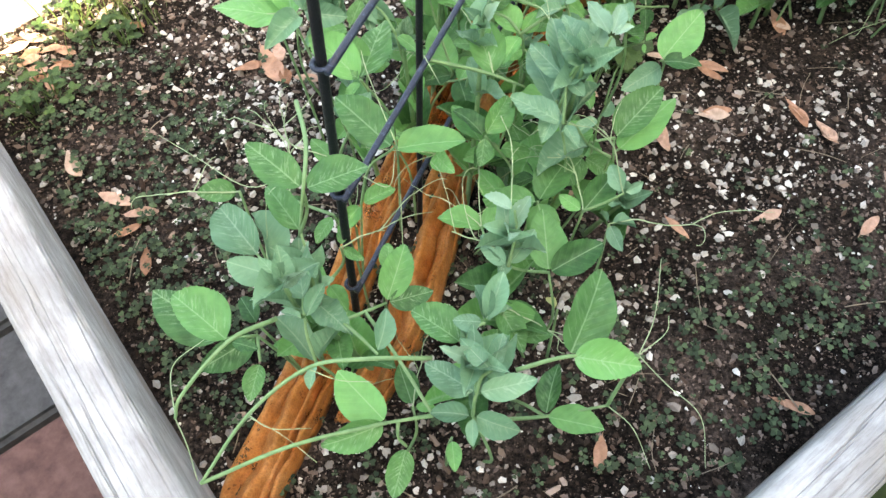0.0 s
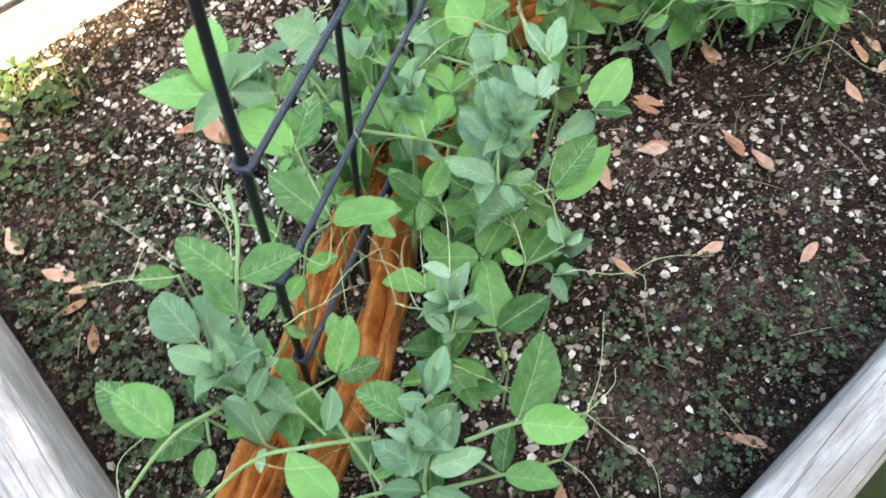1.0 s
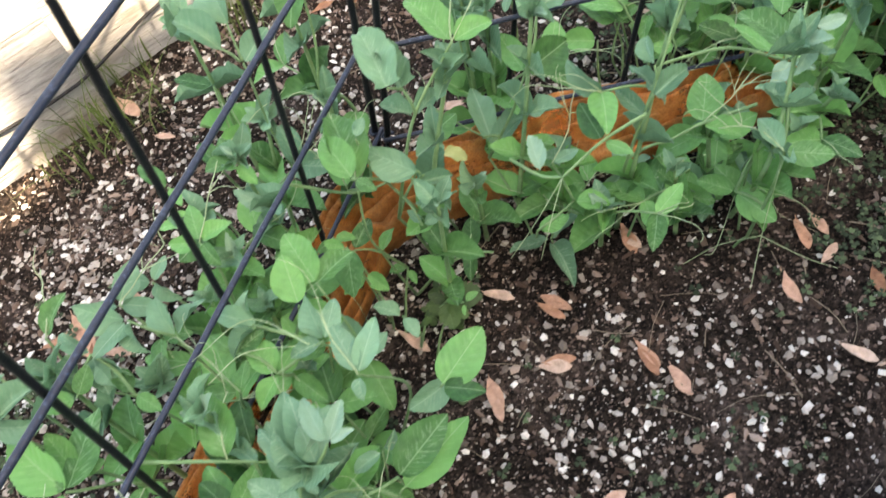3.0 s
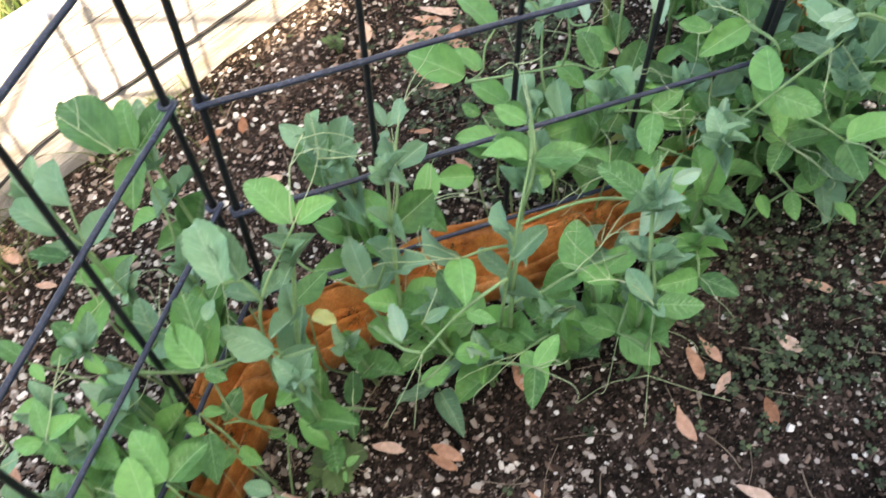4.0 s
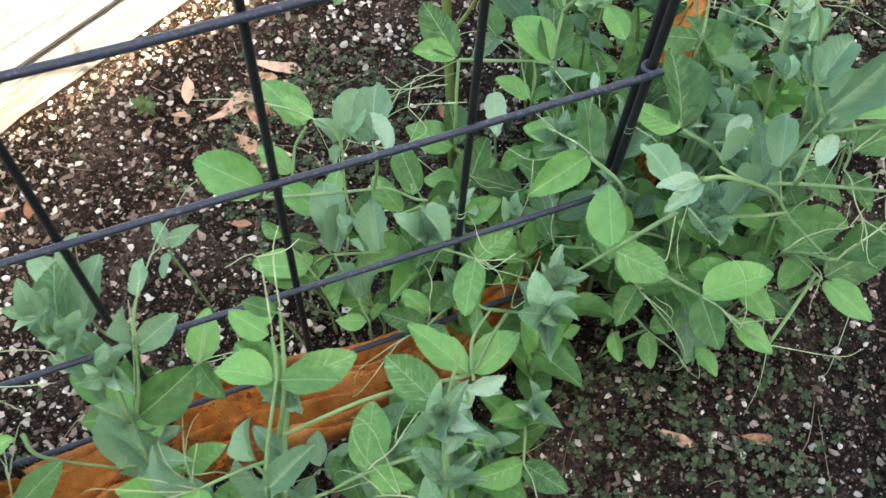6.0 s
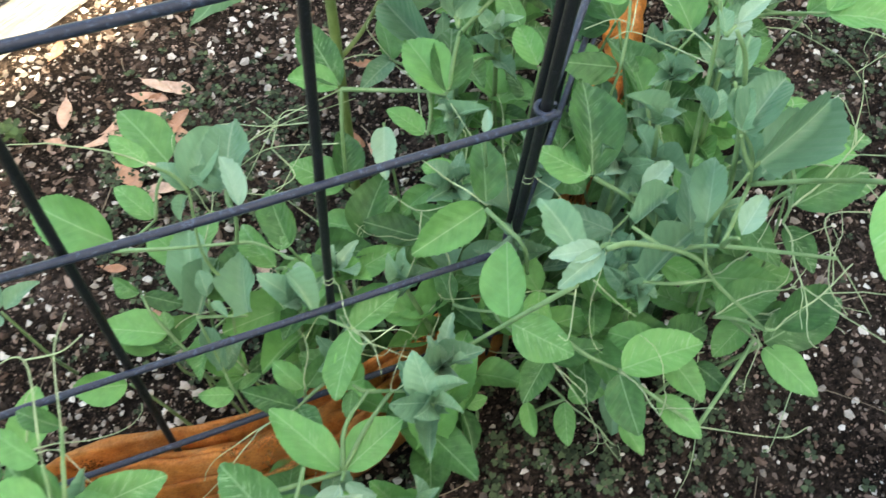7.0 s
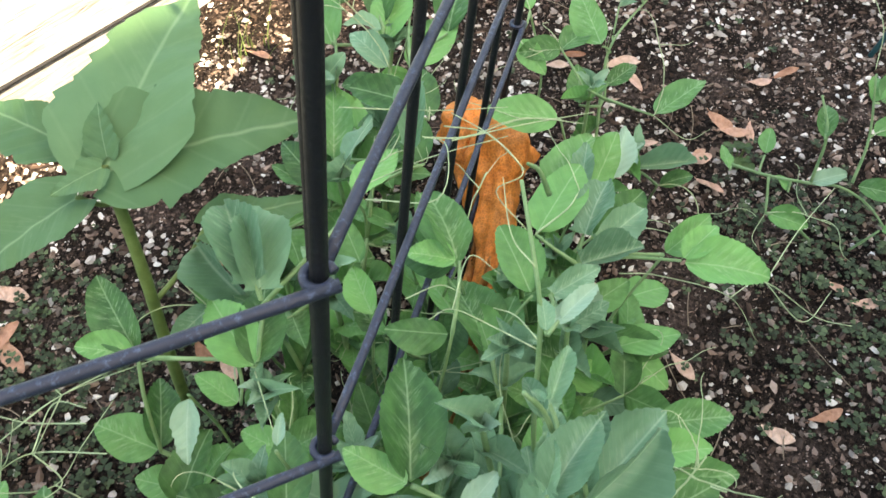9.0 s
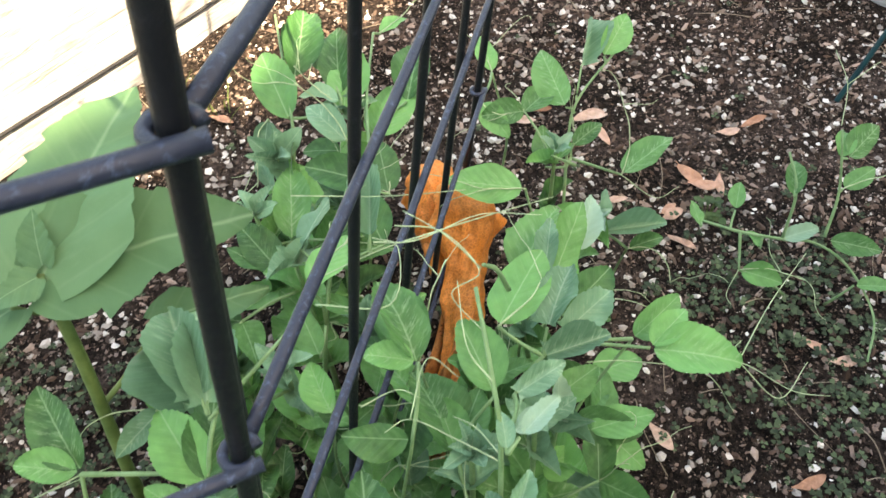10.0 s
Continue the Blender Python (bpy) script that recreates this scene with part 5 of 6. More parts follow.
pea_plant((0.647, 0.752), [("r", (0.583, 0.753, 0.222), [(0.597, 0.757, 0.215), (0.626, 0.757, 0.195), (0.643, 0.752, 0.170), (0.670, 0.739, 0.140)]),
    ("w", (0.583, 0.753, 0.222), [(0.560, 0.754, 0.222), (0.561, 0.741, 0.220)]),
    ("h", (0.579, 0.762, 0.200), [(0.566, 0.792, 0.206)]),
    ("t", (0.580, 0.751, 0.200), [(0.594, 0.746, 0.180), (0.602, 0.744, 0.170)]),
    ("t", (0.572, 0.748, 0.200), [(0.568, 0.735, 0.180), (0.564, 0.737, 0.180)]),
    ("g", (0.675, 0.738, 0.140), [(0.708, 0.752, 0.147)]),
    ("g", (0.656, 0.757, 0.120), [(0.693, 0.765, 0.126)]),
    ("h", (0.610, 0.760, 0.170), [(0.638, 0.779, 0.178)]),
    ("h", (0.603, 0.773, 0.200), [(0.626, 0.785, 0.206)]),
    ("h", (0.643, 0.778, 0.180), [(0.656, 0.810, 0.189)]),
    ("h", (0.638, 0.778, 0.250), [(0.660, 0.797, 0.259), (0.643, 0.797, 0.256)]),
    ("h", (0.647, 0.774, 0.230), [(0.685, 0.794, 0.243)])])
pea_plant((0.686, 0.790), [("g", (0.694, 0.805, 0.180), [(0.724, 0.802, 0.186)]),
    ("g", (0.679, 0.776, 0.190), [(0.715, 0.784, 0.200)])])
pea_plant((0.655, 0.749), [("r", (0.576, 0.754, 0.130), [(0.585, 0.744, 0.130), (0.601, 0.738, 0.118)]),
    ("g", (0.601, 0.738, 0.118), [(0.645, 0.743, 0.125), (0.603, 0.705, 0.114)]),
    ("r", (0.601, 0.738, 0.118), [(0.616, 0.722, 0.115), (0.637, 0.708, 0.100)]),
    ("g", (0.620, 0.727, 0.105), [(0.636, 0.701, 0.104)]),
    ("g", (0.611, 0.732, 0.050), [(0.620, 0.710, 0.049)]),
    ("t", (0.637, 0.708, 0.100), [(0.682, 0.699, 0.085), (0.701, 0.703, 0.080)]),
    ("t", (0.637, 0.708, 0.100), [(0.639, 0.696, 0.060), (0.635, 0.687, 0.030)]),
    ("r", (0.658, 0.769, 0.115), [(0.672, 0.758, 0.105), (0.685, 0.746, 0.097)]),
    ("g", (0.685, 0.746, 0.097), [(0.731, 0.760, 0.109), (0.704, 0.714, 0.097)]),
    ("t", (0.695, 0.721, 0.090), [(0.691, 0.703, 0.050), (0.689, 0.702, 0.040)]),
    ("g", (0.669, 0.769, 0.090), [(0.703, 0.770, 0.097)])])
pea_plant((0.556, 0.752), [("g", (0.660, 0.780, 0.120), [(0.694, 0.768, 0.125)]),
    ("g", (0.645, 0.742, 0.100), [(0.659, 0.723, 0.100)]),
    ("r", (0.571, 0.758, 0.065), [(0.583, 0.748, 0.052)]),
    ("g", (0.583, 0.748, 0.052), [(0.579, 0.722, 0.048), (0.612, 0.751, 0.055)]),
    ("g", (0.562, 0.754, 0.045), [(0.562, 0.732, 0.042)]),
    ("g", (0.523, 0.753, 0.055), [(0.539, 0.755, 0.056), (0.527, 0.727, 0.051)])])
pea_plant((0.725, 0.950), [("r", (0.679, 0.811, 0.120), [(0.658, 0.799, 0.200), (0.642, 0.798, 0.265), (0.633, 0.799, 0.285)]),
    ("r", (0.662, 0.815, 0.070), [(0.658, 0.822, 0.130), (0.656, 0.832, 0.180), (0.658, 0.849, 0.232), (0.659, 0.869, 0.250), (0.661, 0.897, 0.260)]),
    ("p", (0.658, 0.841, 0.235), [(0.660, 0.856, 0.239)]),
    ("w", (0.664, 0.846, 0.235), [(0.682, 0.856, 0.241)]),
    ("h", (0.650, 0.812, 0.240), [(0.662, 0.830, 0.246), (0.645, 0.818, 0.241)]),
    ("p", (0.655, 0.821, 0.200), [(0.664, 0.836, 0.205), (0.652, 0.841, 0.204)]),
    ("g", (0.732, 0.975, 0.120), [(0.767, 1.019, 0.138)]),
    ("g", (0.714, 0.980, 0.130), [(0.746, 1.017, 0.146)]),
    ("g", (0.725, 0.943, 0.140), [(0.760, 0.961, 0.151), (0.747, 0.942, 0.144)]),
    ("g", (0.702, 0.894, 0.150), [(0.729, 0.903, 0.157)]),
    ("g", (0.729, 0.894, 0.100), [(0.766, 0.892, 0.107)])])
pea_plant((0.748, 0.895), [("r", (0.712, 0.915, 0.160), [(0.725, 0.909, 0.170), (0.748, 0.895, 0.180)]),
    ("g", (0.748, 0.895, 0.180), [(0.786, 0.877, 0.184), (0.770, 0.907, 0.188)]),
    ("t", (0.761, 0.895, 0.170), [(0.801, 0.891, 0.150), (0.843, 0.884, 0.110), (0.874, 0.883, 0.090)]),
    ("t", (0.801, 0.891, 0.150), [(0.840, 0.924, 0.140), (0.883, 0.955, 0.130)]),
    ("t", (0.801, 0.891, 0.150), [(0.828, 0.878, 0.120), (0.860, 0.898, 0.110)]),
    ("t", (0.720, 0.900, 0.170), [(0.744, 0.900, 0.160), (0.801, 0.906, 0.110), (0.831, 0.899, 0.060)]),
    ("t", (0.801, 0.906, 0.110), [(0.831, 0.920, 0.110)])])
pea_plant((0.811, 1.078), [("r", (0.789, 1.082, 0.030), [(0.801, 1.120, 0.075), (0.812, 1.140, 0.100), (0.849, 1.165, 0.120)]),
    ("g", (0.802, 1.136, 0.100), [(0.797, 1.186, 0.115)]),
    ("h", (0.814, 1.146, 0.100), [(0.842, 1.203, 0.121)]),
    ("g", (0.838, 1.161, 0.120), [(0.866, 1.189, 0.133)]),
    ("r", (0.806, 1.121, 0.060), [(0.837, 1.096, 0.060)]),
    ("g", (0.837, 1.096, 0.060), [(0.883, 1.113, 0.073)]),
    ("t", (0.837, 1.096, 0.060), [(0.858, 1.076, 0.050), (0.880, 1.082, 0.050)]),
    ("g", (0.780, 1.109, 0.070), [(0.788, 1.141, 0.081)]),
    ("g", (0.806, 1.124, 0.070), [(0.834, 1.136, 0.078)]),
    ("g", (0.760, 1.186, 0.100), [(0.760, 1.218, 0.111)]),
    ("g", (0.743, 1.158, 0.100), [(0.756, 1.126, 0.091)]),
    ("g", (0.742, 1.052, 0.120), [(0.694, 1.071, 0.121)]),
    ("h", (0.797, 1.042, 0.070), [(0.843, 1.034, 0.076)]),
    ("g", (0.815, 1.030, 0.060), [(0.842, 1.031, 0.065)])])
pea_plant((0.740, 0.982), [("w", (0.756, 0.995, 0.120), [(0.778, 1.028, 0.132)]),
    ("h", (0.724, 0.968, 0.150), [(0.736, 0.996, 0.159)])])
pea_plant((0.721, 0.898), [("g", (0.680, 0.918, 0.190), [(0.710, 0.948, 0.201)]),
    ("h", (0.702, 0.912, 0.190), [(0.722, 0.939, 0.199)]),
    ("h", (0.715, 0.918, 0.170), [(0.744, 0.932, 0.178)]),
    ("h", (0.698, 0.903, 0.180), [(0.731, 0.904, 0.185)]),
    ("h", (0.677, 0.883, 0.190), [(0.703, 0.891, 0.194)]),
    ("r", (0.709, 0.909, 0.090), [(0.716, 0.907, 0.095), (0.724, 0.904, 0.100)]),
    ("g", (0.724, 0.904, 0.100), [(0.757, 0.884, 0.102)]),
    ("w", (0.665, 0.856, 0.215), [(0.684, 0.863, 0.218)]),
    ("g", (0.692, 0.881, 0.100), [(0.721, 0.882, 0.103)]),
    ("g", (0.748, 0.909, 0.165), [(0.778, 0.923, 0.173)]),
    ("g", (0.639, 0.904, 0.200), [(0.632, 0.942, 0.210), (0.616, 0.913, 0.202)]),
    ("g", (0.630, 0.878, 0.180), [(0.600, 0.886, 0.182)]),
    ("t", (0.601, 0.924, 0.230), [(0.630, 0.910, 0.240), (0.638, 0.929, 0.250), (0.629, 0.937, 0.250)])])
pea_plant((0.639, 0.941), [("t", (0.639, 0.941, 0.250), [(0.658, 0.937, 0.245), (0.669, 0.917, 0.240), (0.655, 0.909, 0.240), (0.665, 0.894, 0.230)]),
    ("t", (0.628, 0.927, 0.260), [(0.645, 0.924, 0.260), (0.675, 0.938, 0.250), (0.703, 0.939, 0.240)]),
    ("t", (0.611, 0.889, 0.200), [(0.627, 0.893, 0.200), (0.636, 0.887, 0.200)])])
pea_plant((0.659, 0.848), [("t", (0.659, 0.848, 0.210), [(0.644, 0.862, 0.210), (0.629, 0.874, 0.210), (0.618, 0.871, 0.210)]),
    ("t", (0.629, 0.874, 0.210), [(0.642, 0.899, 0.210), (0.653, 0.887, 0.210)]),
    ("t", (0.670, 0.918, 0.240), [(0.658, 0.931, 0.250), (0.644, 0.948, 0.250)]),
    ("t", (0.641, 0.932, 0.250), [(0.677, 0.944, 0.240), (0.719, 0.963, 0.220)]),
    ("t", (0.658, 0.863, 0.250), [(0.653, 0.879, 0.250), (0.657, 0.908, 0.250)]),
    ("t", (0.658, 0.847, 0.220), [(0.652, 0.860, 0.220), (0.646, 0.871, 0.210)]),
    ("r", (0.683, 0.918, 0.220), [(0.676, 0.916, 0.240), (0.669, 0.913, 0.250)]),
    ("r", (0.789, 1.080, 0.100), [(0.768, 1.075, 0.120)])])
pea_plant((0.911, 1.046), [("r", (0.894, 1.061, 0.030), [(0.915, 1.040, 0.035), (0.937, 1.019, 0.045), (0.956, 1.011, 0.045), (0.976, 0.992, 0.035), (0.982, 0.956, 0.020), (0.963, 0.927, 0.012)]),
    ("g", (0.891, 1.055, 0.030), [(0.893, 1.077, 0.036)]),
    ("g", (0.921, 1.060, 0.035), [(0.933, 1.080, 0.043)]),
    ("g", (0.922, 1.022, 0.035), [(0.920, 1.038, 0.038)]),
    ("w", (0.933, 1.020, 0.045), [(0.962, 1.019, 0.052)]),
    ("r", (0.936, 1.021, 0.045), [(0.937, 1.031, 0.085), (0.935, 1.051, 0.105)]),
    ("g", (0.933, 1.027, 0.085), [(0.945, 1.053, 0.094)]),
    ("r", (0.966, 1.014, 0.045), [(0.974, 1.030, 0.075), (0.968, 1.049, 0.120)]),
    ("g", (0.978, 1.032, 0.075), [(1.004, 1.038, 0.084)]),
    ("g", (0.971, 1.040, 0.100), [(0.982, 1.060, 0.107)]),
    ("g", (0.975, 1.039, 0.100), [(1.004, 1.054, 0.111)]),
    ("g", (0.967, 1.011, 0.045), [(0.997, 0.990, 0.049)])])
pea_plant((0.941, 0.997), [("g", (0.975, 0.978, 0.030), [(0.998, 0.968, 0.035)]),
    ("r", (0.915, 1.040, 0.035), [(0.911, 1.027, 0.025), (0.907, 1.017, 0.020)]),
    ("g", (0.907, 1.017, 0.020), [(0.932, 0.997, 0.022)]),
    ("t", (0.965, 1.049, 0.125), [(0.976, 1.071, 0.140), (0.977, 1.095, 0.150)]),
    ("t", (0.976, 1.071, 0.140), [(1.000, 1.077, 0.150)]),
    ("t", (0.907, 1.017, 0.020), [(0.893, 1.004, 0.012), (0.893, 0.995, 0.010)])])
pea_plant((0.496, 0.891), [("g", (0.484, 0.907, 0.162), [(0.467, 0.948, 0.176), (0.456, 0.915, 0.168)]),
    ("r", (0.484, 0.906, 0.162), [(0.507, 0.900, 0.163), (0.527, 0.894, 0.165), (0.540, 0.886, 0.168)]),
    ("t", (0.484, 0.906, 0.162), [(0.445, 0.900, 0.150), (0.417, 0.898, 0.130)]),
    ("t", (0.445, 0.900, 0.150), [(0.421, 0.886, 0.120)]),
    ("t", (0.445, 0.900, 0.150), [(0.435, 0.912, 0.150)]),
    ("g", (0.539, 0.884, 0.171), [(0.523, 0.919, 0.182), (0.549, 0.922, 0.182)]),
    ("h", (0.549, 0.899, 0.200), [(0.550, 0.945, 0.215), (0.538, 0.948, 0.215)]),
    ("g", (0.527, 0.881, 0.143), [(0.507, 0.899, 0.149), (0.549, 0.888, 0.144)]),
    ("r", (0.550, 0.907, 0.190), [(0.565, 0.910, 0.205), (0.586, 0.919, 0.220)]),
    ("g", (0.476, 0.886, 0.096), [(0.444, 0.905, 0.104), (0.479, 0.925, 0.106)]),
    ("r", (0.476, 0.886, 0.096), [(0.491, 0.883, 0.070)])])
pea_plant((0.526, 0.859), [("w", (0.504, 0.888, 0.150), [(0.500, 0.857, 0.142)]),
    ("w", (0.549, 0.831, 0.200), [(0.553, 0.845, 0.204)]),
    ("t", (0.539, 0.883, 0.170), [(0.546, 0.848, 0.180)])])
pea_plant((0.503, 0.800), [("g", (0.547, 0.812, 0.172), [(0.508, 0.793, 0.170), (0.551, 0.848, 0.180)]),
    ("r", (0.546, 0.810, 0.172), [(0.560, 0.790, 0.168), (0.564, 0.788, 0.140)]),
    ("t", (0.406, 0.865, 0.150), [(0.422, 0.857, 0.150), (0.441, 0.860, 0.140), (0.452, 0.877, 0.140), (0.466, 0.898, 0.140)]),
    ("t", (0.441, 0.860, 0.140), [(0.461, 0.848, 0.120)]),
    ("t", (0.537, 0.818, 0.170), [(0.516, 0.822, 0.160), (0.502, 0.834, 0.160)]),
    ("t", (0.516, 0.822, 0.160), [(0.510, 0.804, 0.150), (0.499, 0.794, 0.130)]),
    ("g", (0.435, 0.824, 0.120), [(0.417, 0.851, 0.128)]),
    ("p", (0.446, 0.801, 0.160), [(0.459, 0.778, 0.154)]),
    ("g", (0.546, 0.779, 0.120), [(0.546, 0.802, 0.124)]),
    ("g", (0.552, 0.762, 0.130), [(0.551, 0.792, 0.135)]),
    ("g", (0.527, 0.796, 0.100), [(0.521, 0.819, 0.104)])])
pea_plant((0.400, 0.837), [("y", (0.474, 0.821, 0.060), [(0.456, 0.817, 0.061), (0.475, 0.836, 0.063)]),
    ("h", (0.424, 0.837, 0.180), [(0.430, 0.874, 0.190), (0.407, 0.849, 0.185)]),
    ("w", (0.433, 0.818, 0.190), [(0.426, 0.846, 0.198)]),
    ("g", (0.377, 0.905, 0.120), [(0.351, 0.940, 0.134)]),
    ("g", (0.362, 0.881, 0.100), [(0.340, 0.903, 0.109)]),
    ("g", (0.347, 0.856, 0.120), [(0.303, 0.881, 0.134)]),
    ("r", (0.346, 0.851, 0.120), [(0.380, 0.841, 0.130), (0.419, 0.832, 0.140)]),
    ("g", (0.442, 0.821, 0.140), [(0.442, 0.851, 0.147)]),
    ("w", (0.450, 0.809, 0.154), [(0.458, 0.788, 0.149)]),
    ("g", (0.364, 0.808, 0.080), [(0.333, 0.824, 0.088)])], curly=0.0)
pea_plant((0.381, 0.781), [("h", (0.386, 0.813, 0.100), [(0.384, 0.865, 0.112), (0.399, 0.846, 0.106)]),
    ("h", (0.416, 0.804, 0.110), [(0.416, 0.841, 0.118)]),
    ("g", (0.343, 0.788, 0.080), [(0.312, 0.788, 0.085)]),
    ("h", (0.398, 0.782, 0.090), [(0.388, 0.808, 0.096), (0.412, 0.802, 0.093)]),
    ("g", (0.442, 0.761, 0.100), [(0.426, 0.778, 0.104), (0.459, 0.780, 0.102)]),
    ("g", (0.402, 0.772, 0.080), [(0.381, 0.774, 0.083), (0.415, 0.783, 0.080)]),
    ("t", (0.472, 0.863, 0.190), [(0.445, 0.873, 0.180), (0.417, 0.886, 0.170), (0.399, 0.872, 0.160)]),
    ("t", (0.481, 0.848, 0.190), [(0.447, 0.859, 0.180), (0.427, 0.857, 0.170)]),
    ("t", (0.447, 0.859, 0.180), [(0.454, 0.880, 0.180), (0.472, 0.870, 0.190)]),
    ("t", (0.447, 0.859, 0.180), [(0.456, 0.848, 0.170), (0.444, 0.840, 0.170)])])
pea_plant((0.495, 0.767), [("t", (0.495, 0.767, 0.150), [(0.478, 0.760, 0.150), (0.469, 0.776, 0.150)]),
    ("t", (0.502, 0.745, 0.140), [(0.488, 0.739, 0.140), (0.499, 0.763, 0.140)])])
pea_plant((0.431, 0.738), [("g", (0.374, 0.685, 0.214), [(0.353, 0.705, 0.221), (0.407, 0.696, 0.211)]),
    ("g", (0.376, 0.714, 0.225), [(0.359, 0.722, 0.229)]),
    ("r", (0.361, 0.676, 0.170), [(0.374, 0.685, 0.214), (0.377, 0.712, 0.230)]),
    ("t", (0.377, 0.712, 0.230), [(0.377, 0.737, 0.240), (0.380, 0.752, 0.240)]),
    ("g", (0.460, 0.709, 0.123), [(0.429, 0.744, 0.130), (0.491, 0.729, 0.126)]),
    ("w", (0.460, 0.703, 0.130), [(0.475, 0.694, 0.129), (0.443, 0.680, 0.128)]),
    ("r", (0.460, 0.709, 0.123), [(0.464, 0.728, 0.130), (0.477, 0.743, 0.133)]),
    ("g", (0.470, 0.747, 0.133), [(0.473, 0.771, 0.138), (0.466, 0.731, 0.130)]),
    ("r", (0.475, 0.743, 0.133), [(0.500, 0.747, 0.110)]),
    ("g", (0.446, 0.824, 0.140), [(0.437, 0.857, 0.150)]),
    ("g", (0.372, 0.803, 0.080), [(0.354, 0.819, 0.086)])], curly=0.0)
pea_plant((0.595, 1.083), [("r", (0.572, 1.047, 0.040), [(0.600, 1.105, 0.120), (0.606, 1.142, 0.145), (0.608, 1.215, 0.160)]),
    ("g", (0.604, 1.129, 0.140), [(0.593, 1.183, 0.158)]),
    ("g", (0.607, 1.142, 0.145), [(0.630, 1.210, 0.168)]),
    ("g", (0.612, 1.175, 0.150), [(0.635, 1.210, 0.163)]),
    ("p", (0.640, 1.141, 0.140), [(0.613, 1.151, 0.143)]),
    ("p", (0.638, 1.172, 0.140), [(0.626, 1.192, 0.146)]),
    ("g", (0.638, 1.134, 0.135), [(0.647, 1.199, 0.157)]),
    ("g", (0.639, 1.134, 0.135), [(0.656, 1.181, 0.151)]),
    ("p", (0.589, 1.156, 0.120), [(0.581, 1.130, 0.111)]),
    ("h", (0.583, 1.110, 0.100), [(0.579, 1.133, 0.108)]),
    ("h", (0.603, 1.127, 0.130), [(0.598, 1.086, 0.117)]),
    ("g", (0.609, 1.068, 0.120), [(0.638, 1.099, 0.130)]),
    ("g", (0.607, 1.080, 0.110), [(0.603, 1.110, 0.120)]),
    ("g", (0.594, 1.059, 0.100), [(0.584, 1.099, 0.112)])])
pea_plant((0.623, 1.076), [("p", (0.593, 1.041, 0.110), [(0.616, 1.072, 0.120)]),
    ("p", (0.600, 1.021, 0.120), [(0.623, 1.034, 0.124)]),
    ("g", (0.582, 1.024, 0.120), [(0.561, 1.060, 0.131)]),
    ("h", (0.632, 0.988, 0.170), [(0.642, 1.037, 0.185)]),
    ("g", (0.620, 1.058, 0.100), [(0.624, 1.096, 0.112)]),
    ("g", (0.660, 1.119, 0.120), [(0.695, 1.160, 0.135)]),
    ("g", (0.657, 1.128, 0.110), [(0.681, 1.165, 0.123)]),
    ("g", (0.655, 1.060, 0.130), [(0.656, 1.098, 0.142)]),
    ("g", (0.681, 1.228, 0.120), [(0.705, 1.237, 0.125)]),
    ("g", (0.641, 1.089, 0.110), [(0.637, 1.122, 0.120)]),
    ("g", (0.684, 1.139, 0.130), [(0.704, 1.182, 0.146)]),
    ("r", (0.633, 1.003, 0.150), [(0.647, 1.075, 0.140), (0.656, 1.135, 0.140), (0.674, 1.204, 0.140)]),
    ("h", (0.536, 0.928, 0.160), [(0.514, 0.961, 0.170)])])
pea_plant((0.587, 1.009), [("r", (0.594, 0.971, 0.080), [(0.602, 0.976, 0.130), (0.613, 1.000, 0.160), (0.628, 1.036, 0.170)]),
    ("g", (0.645, 1.045, 0.160), [(0.607, 1.065, 0.165)]),
    ("g", (0.642, 1.007, 0.150), [(0.634, 1.044, 0.161)]),
    ("p", (0.596, 1.016, 0.150), [(0.619, 1.044, 0.160)]),
    ("g", (0.597, 0.975, 0.170), [(0.625, 0.998, 0.178)]),
    ("g", (0.591, 1.047, 0.120), [(0.599, 1.096, 0.136)]),
    ("g", (0.644, 0.928, 0.160), [(0.632, 0.966, 0.170)]),
    ("g", (0.646, 0.934, 0.150), [(0.616, 0.948, 0.152)]),
    ("g", (0.596, 0.951, 0.140), [(0.589, 0.982, 0.148)]),
    ("p", (0.637, 1.102, 0.140), [(0.616, 1.132, 0.150)]),
    ("g", (0.573, 1.029, 0.120), [(0.553, 1.047, 0.126)]),
    ("g", (0.619, 0.974, 0.140), [(0.602, 0.987, 0.143)]),
    ("g", (0.597, 0.912, 0.150), [(0.590, 0.941, 0.157)]),
    ("t", (0.602, 0.965, 0.190), [(0.638, 0.968, 0.200), (0.680, 0.974, 0.200)])])
pea_plant((0.598, 1.012), [("t", (0.598, 1.012, 0.200), [(0.644, 1.000, 0.200), (0.685, 0.994, 0.200)])])

SHOOTS = [0]


def filler(seed, *rows):
    """Shorter vines that close the row behind the tall ones: x, y, height."""
    rng = random.Random(seed)
    for x, y, high in rows:
        lean = Vector((rng.uniform(-0.02, 0.02), rng.uniform(-0.02, 0.02), 0))
        pea_shoot([(x, y, 0), (x + lean.x * 0.4, y + lean.y * 0.4, high * 0.5), (x + lean.x, y + lean.y, high)], seed + rng.randrange(9999), rng.uniform(0.026, 0.034), 0.45, 0.12)


def row_of_shoots(*stems):
    for stem in stems:
        k = SHOOTS[0]
        SHOOTS[0] += 1
        pea_shoot(stem, 500 + k, 0.034 if stem[0][1] > 0.7 else 0.029 if stem[0][0] > 0.19 else 0.032, 0.25 if stem[0][1] > 0.72 else 0.12)


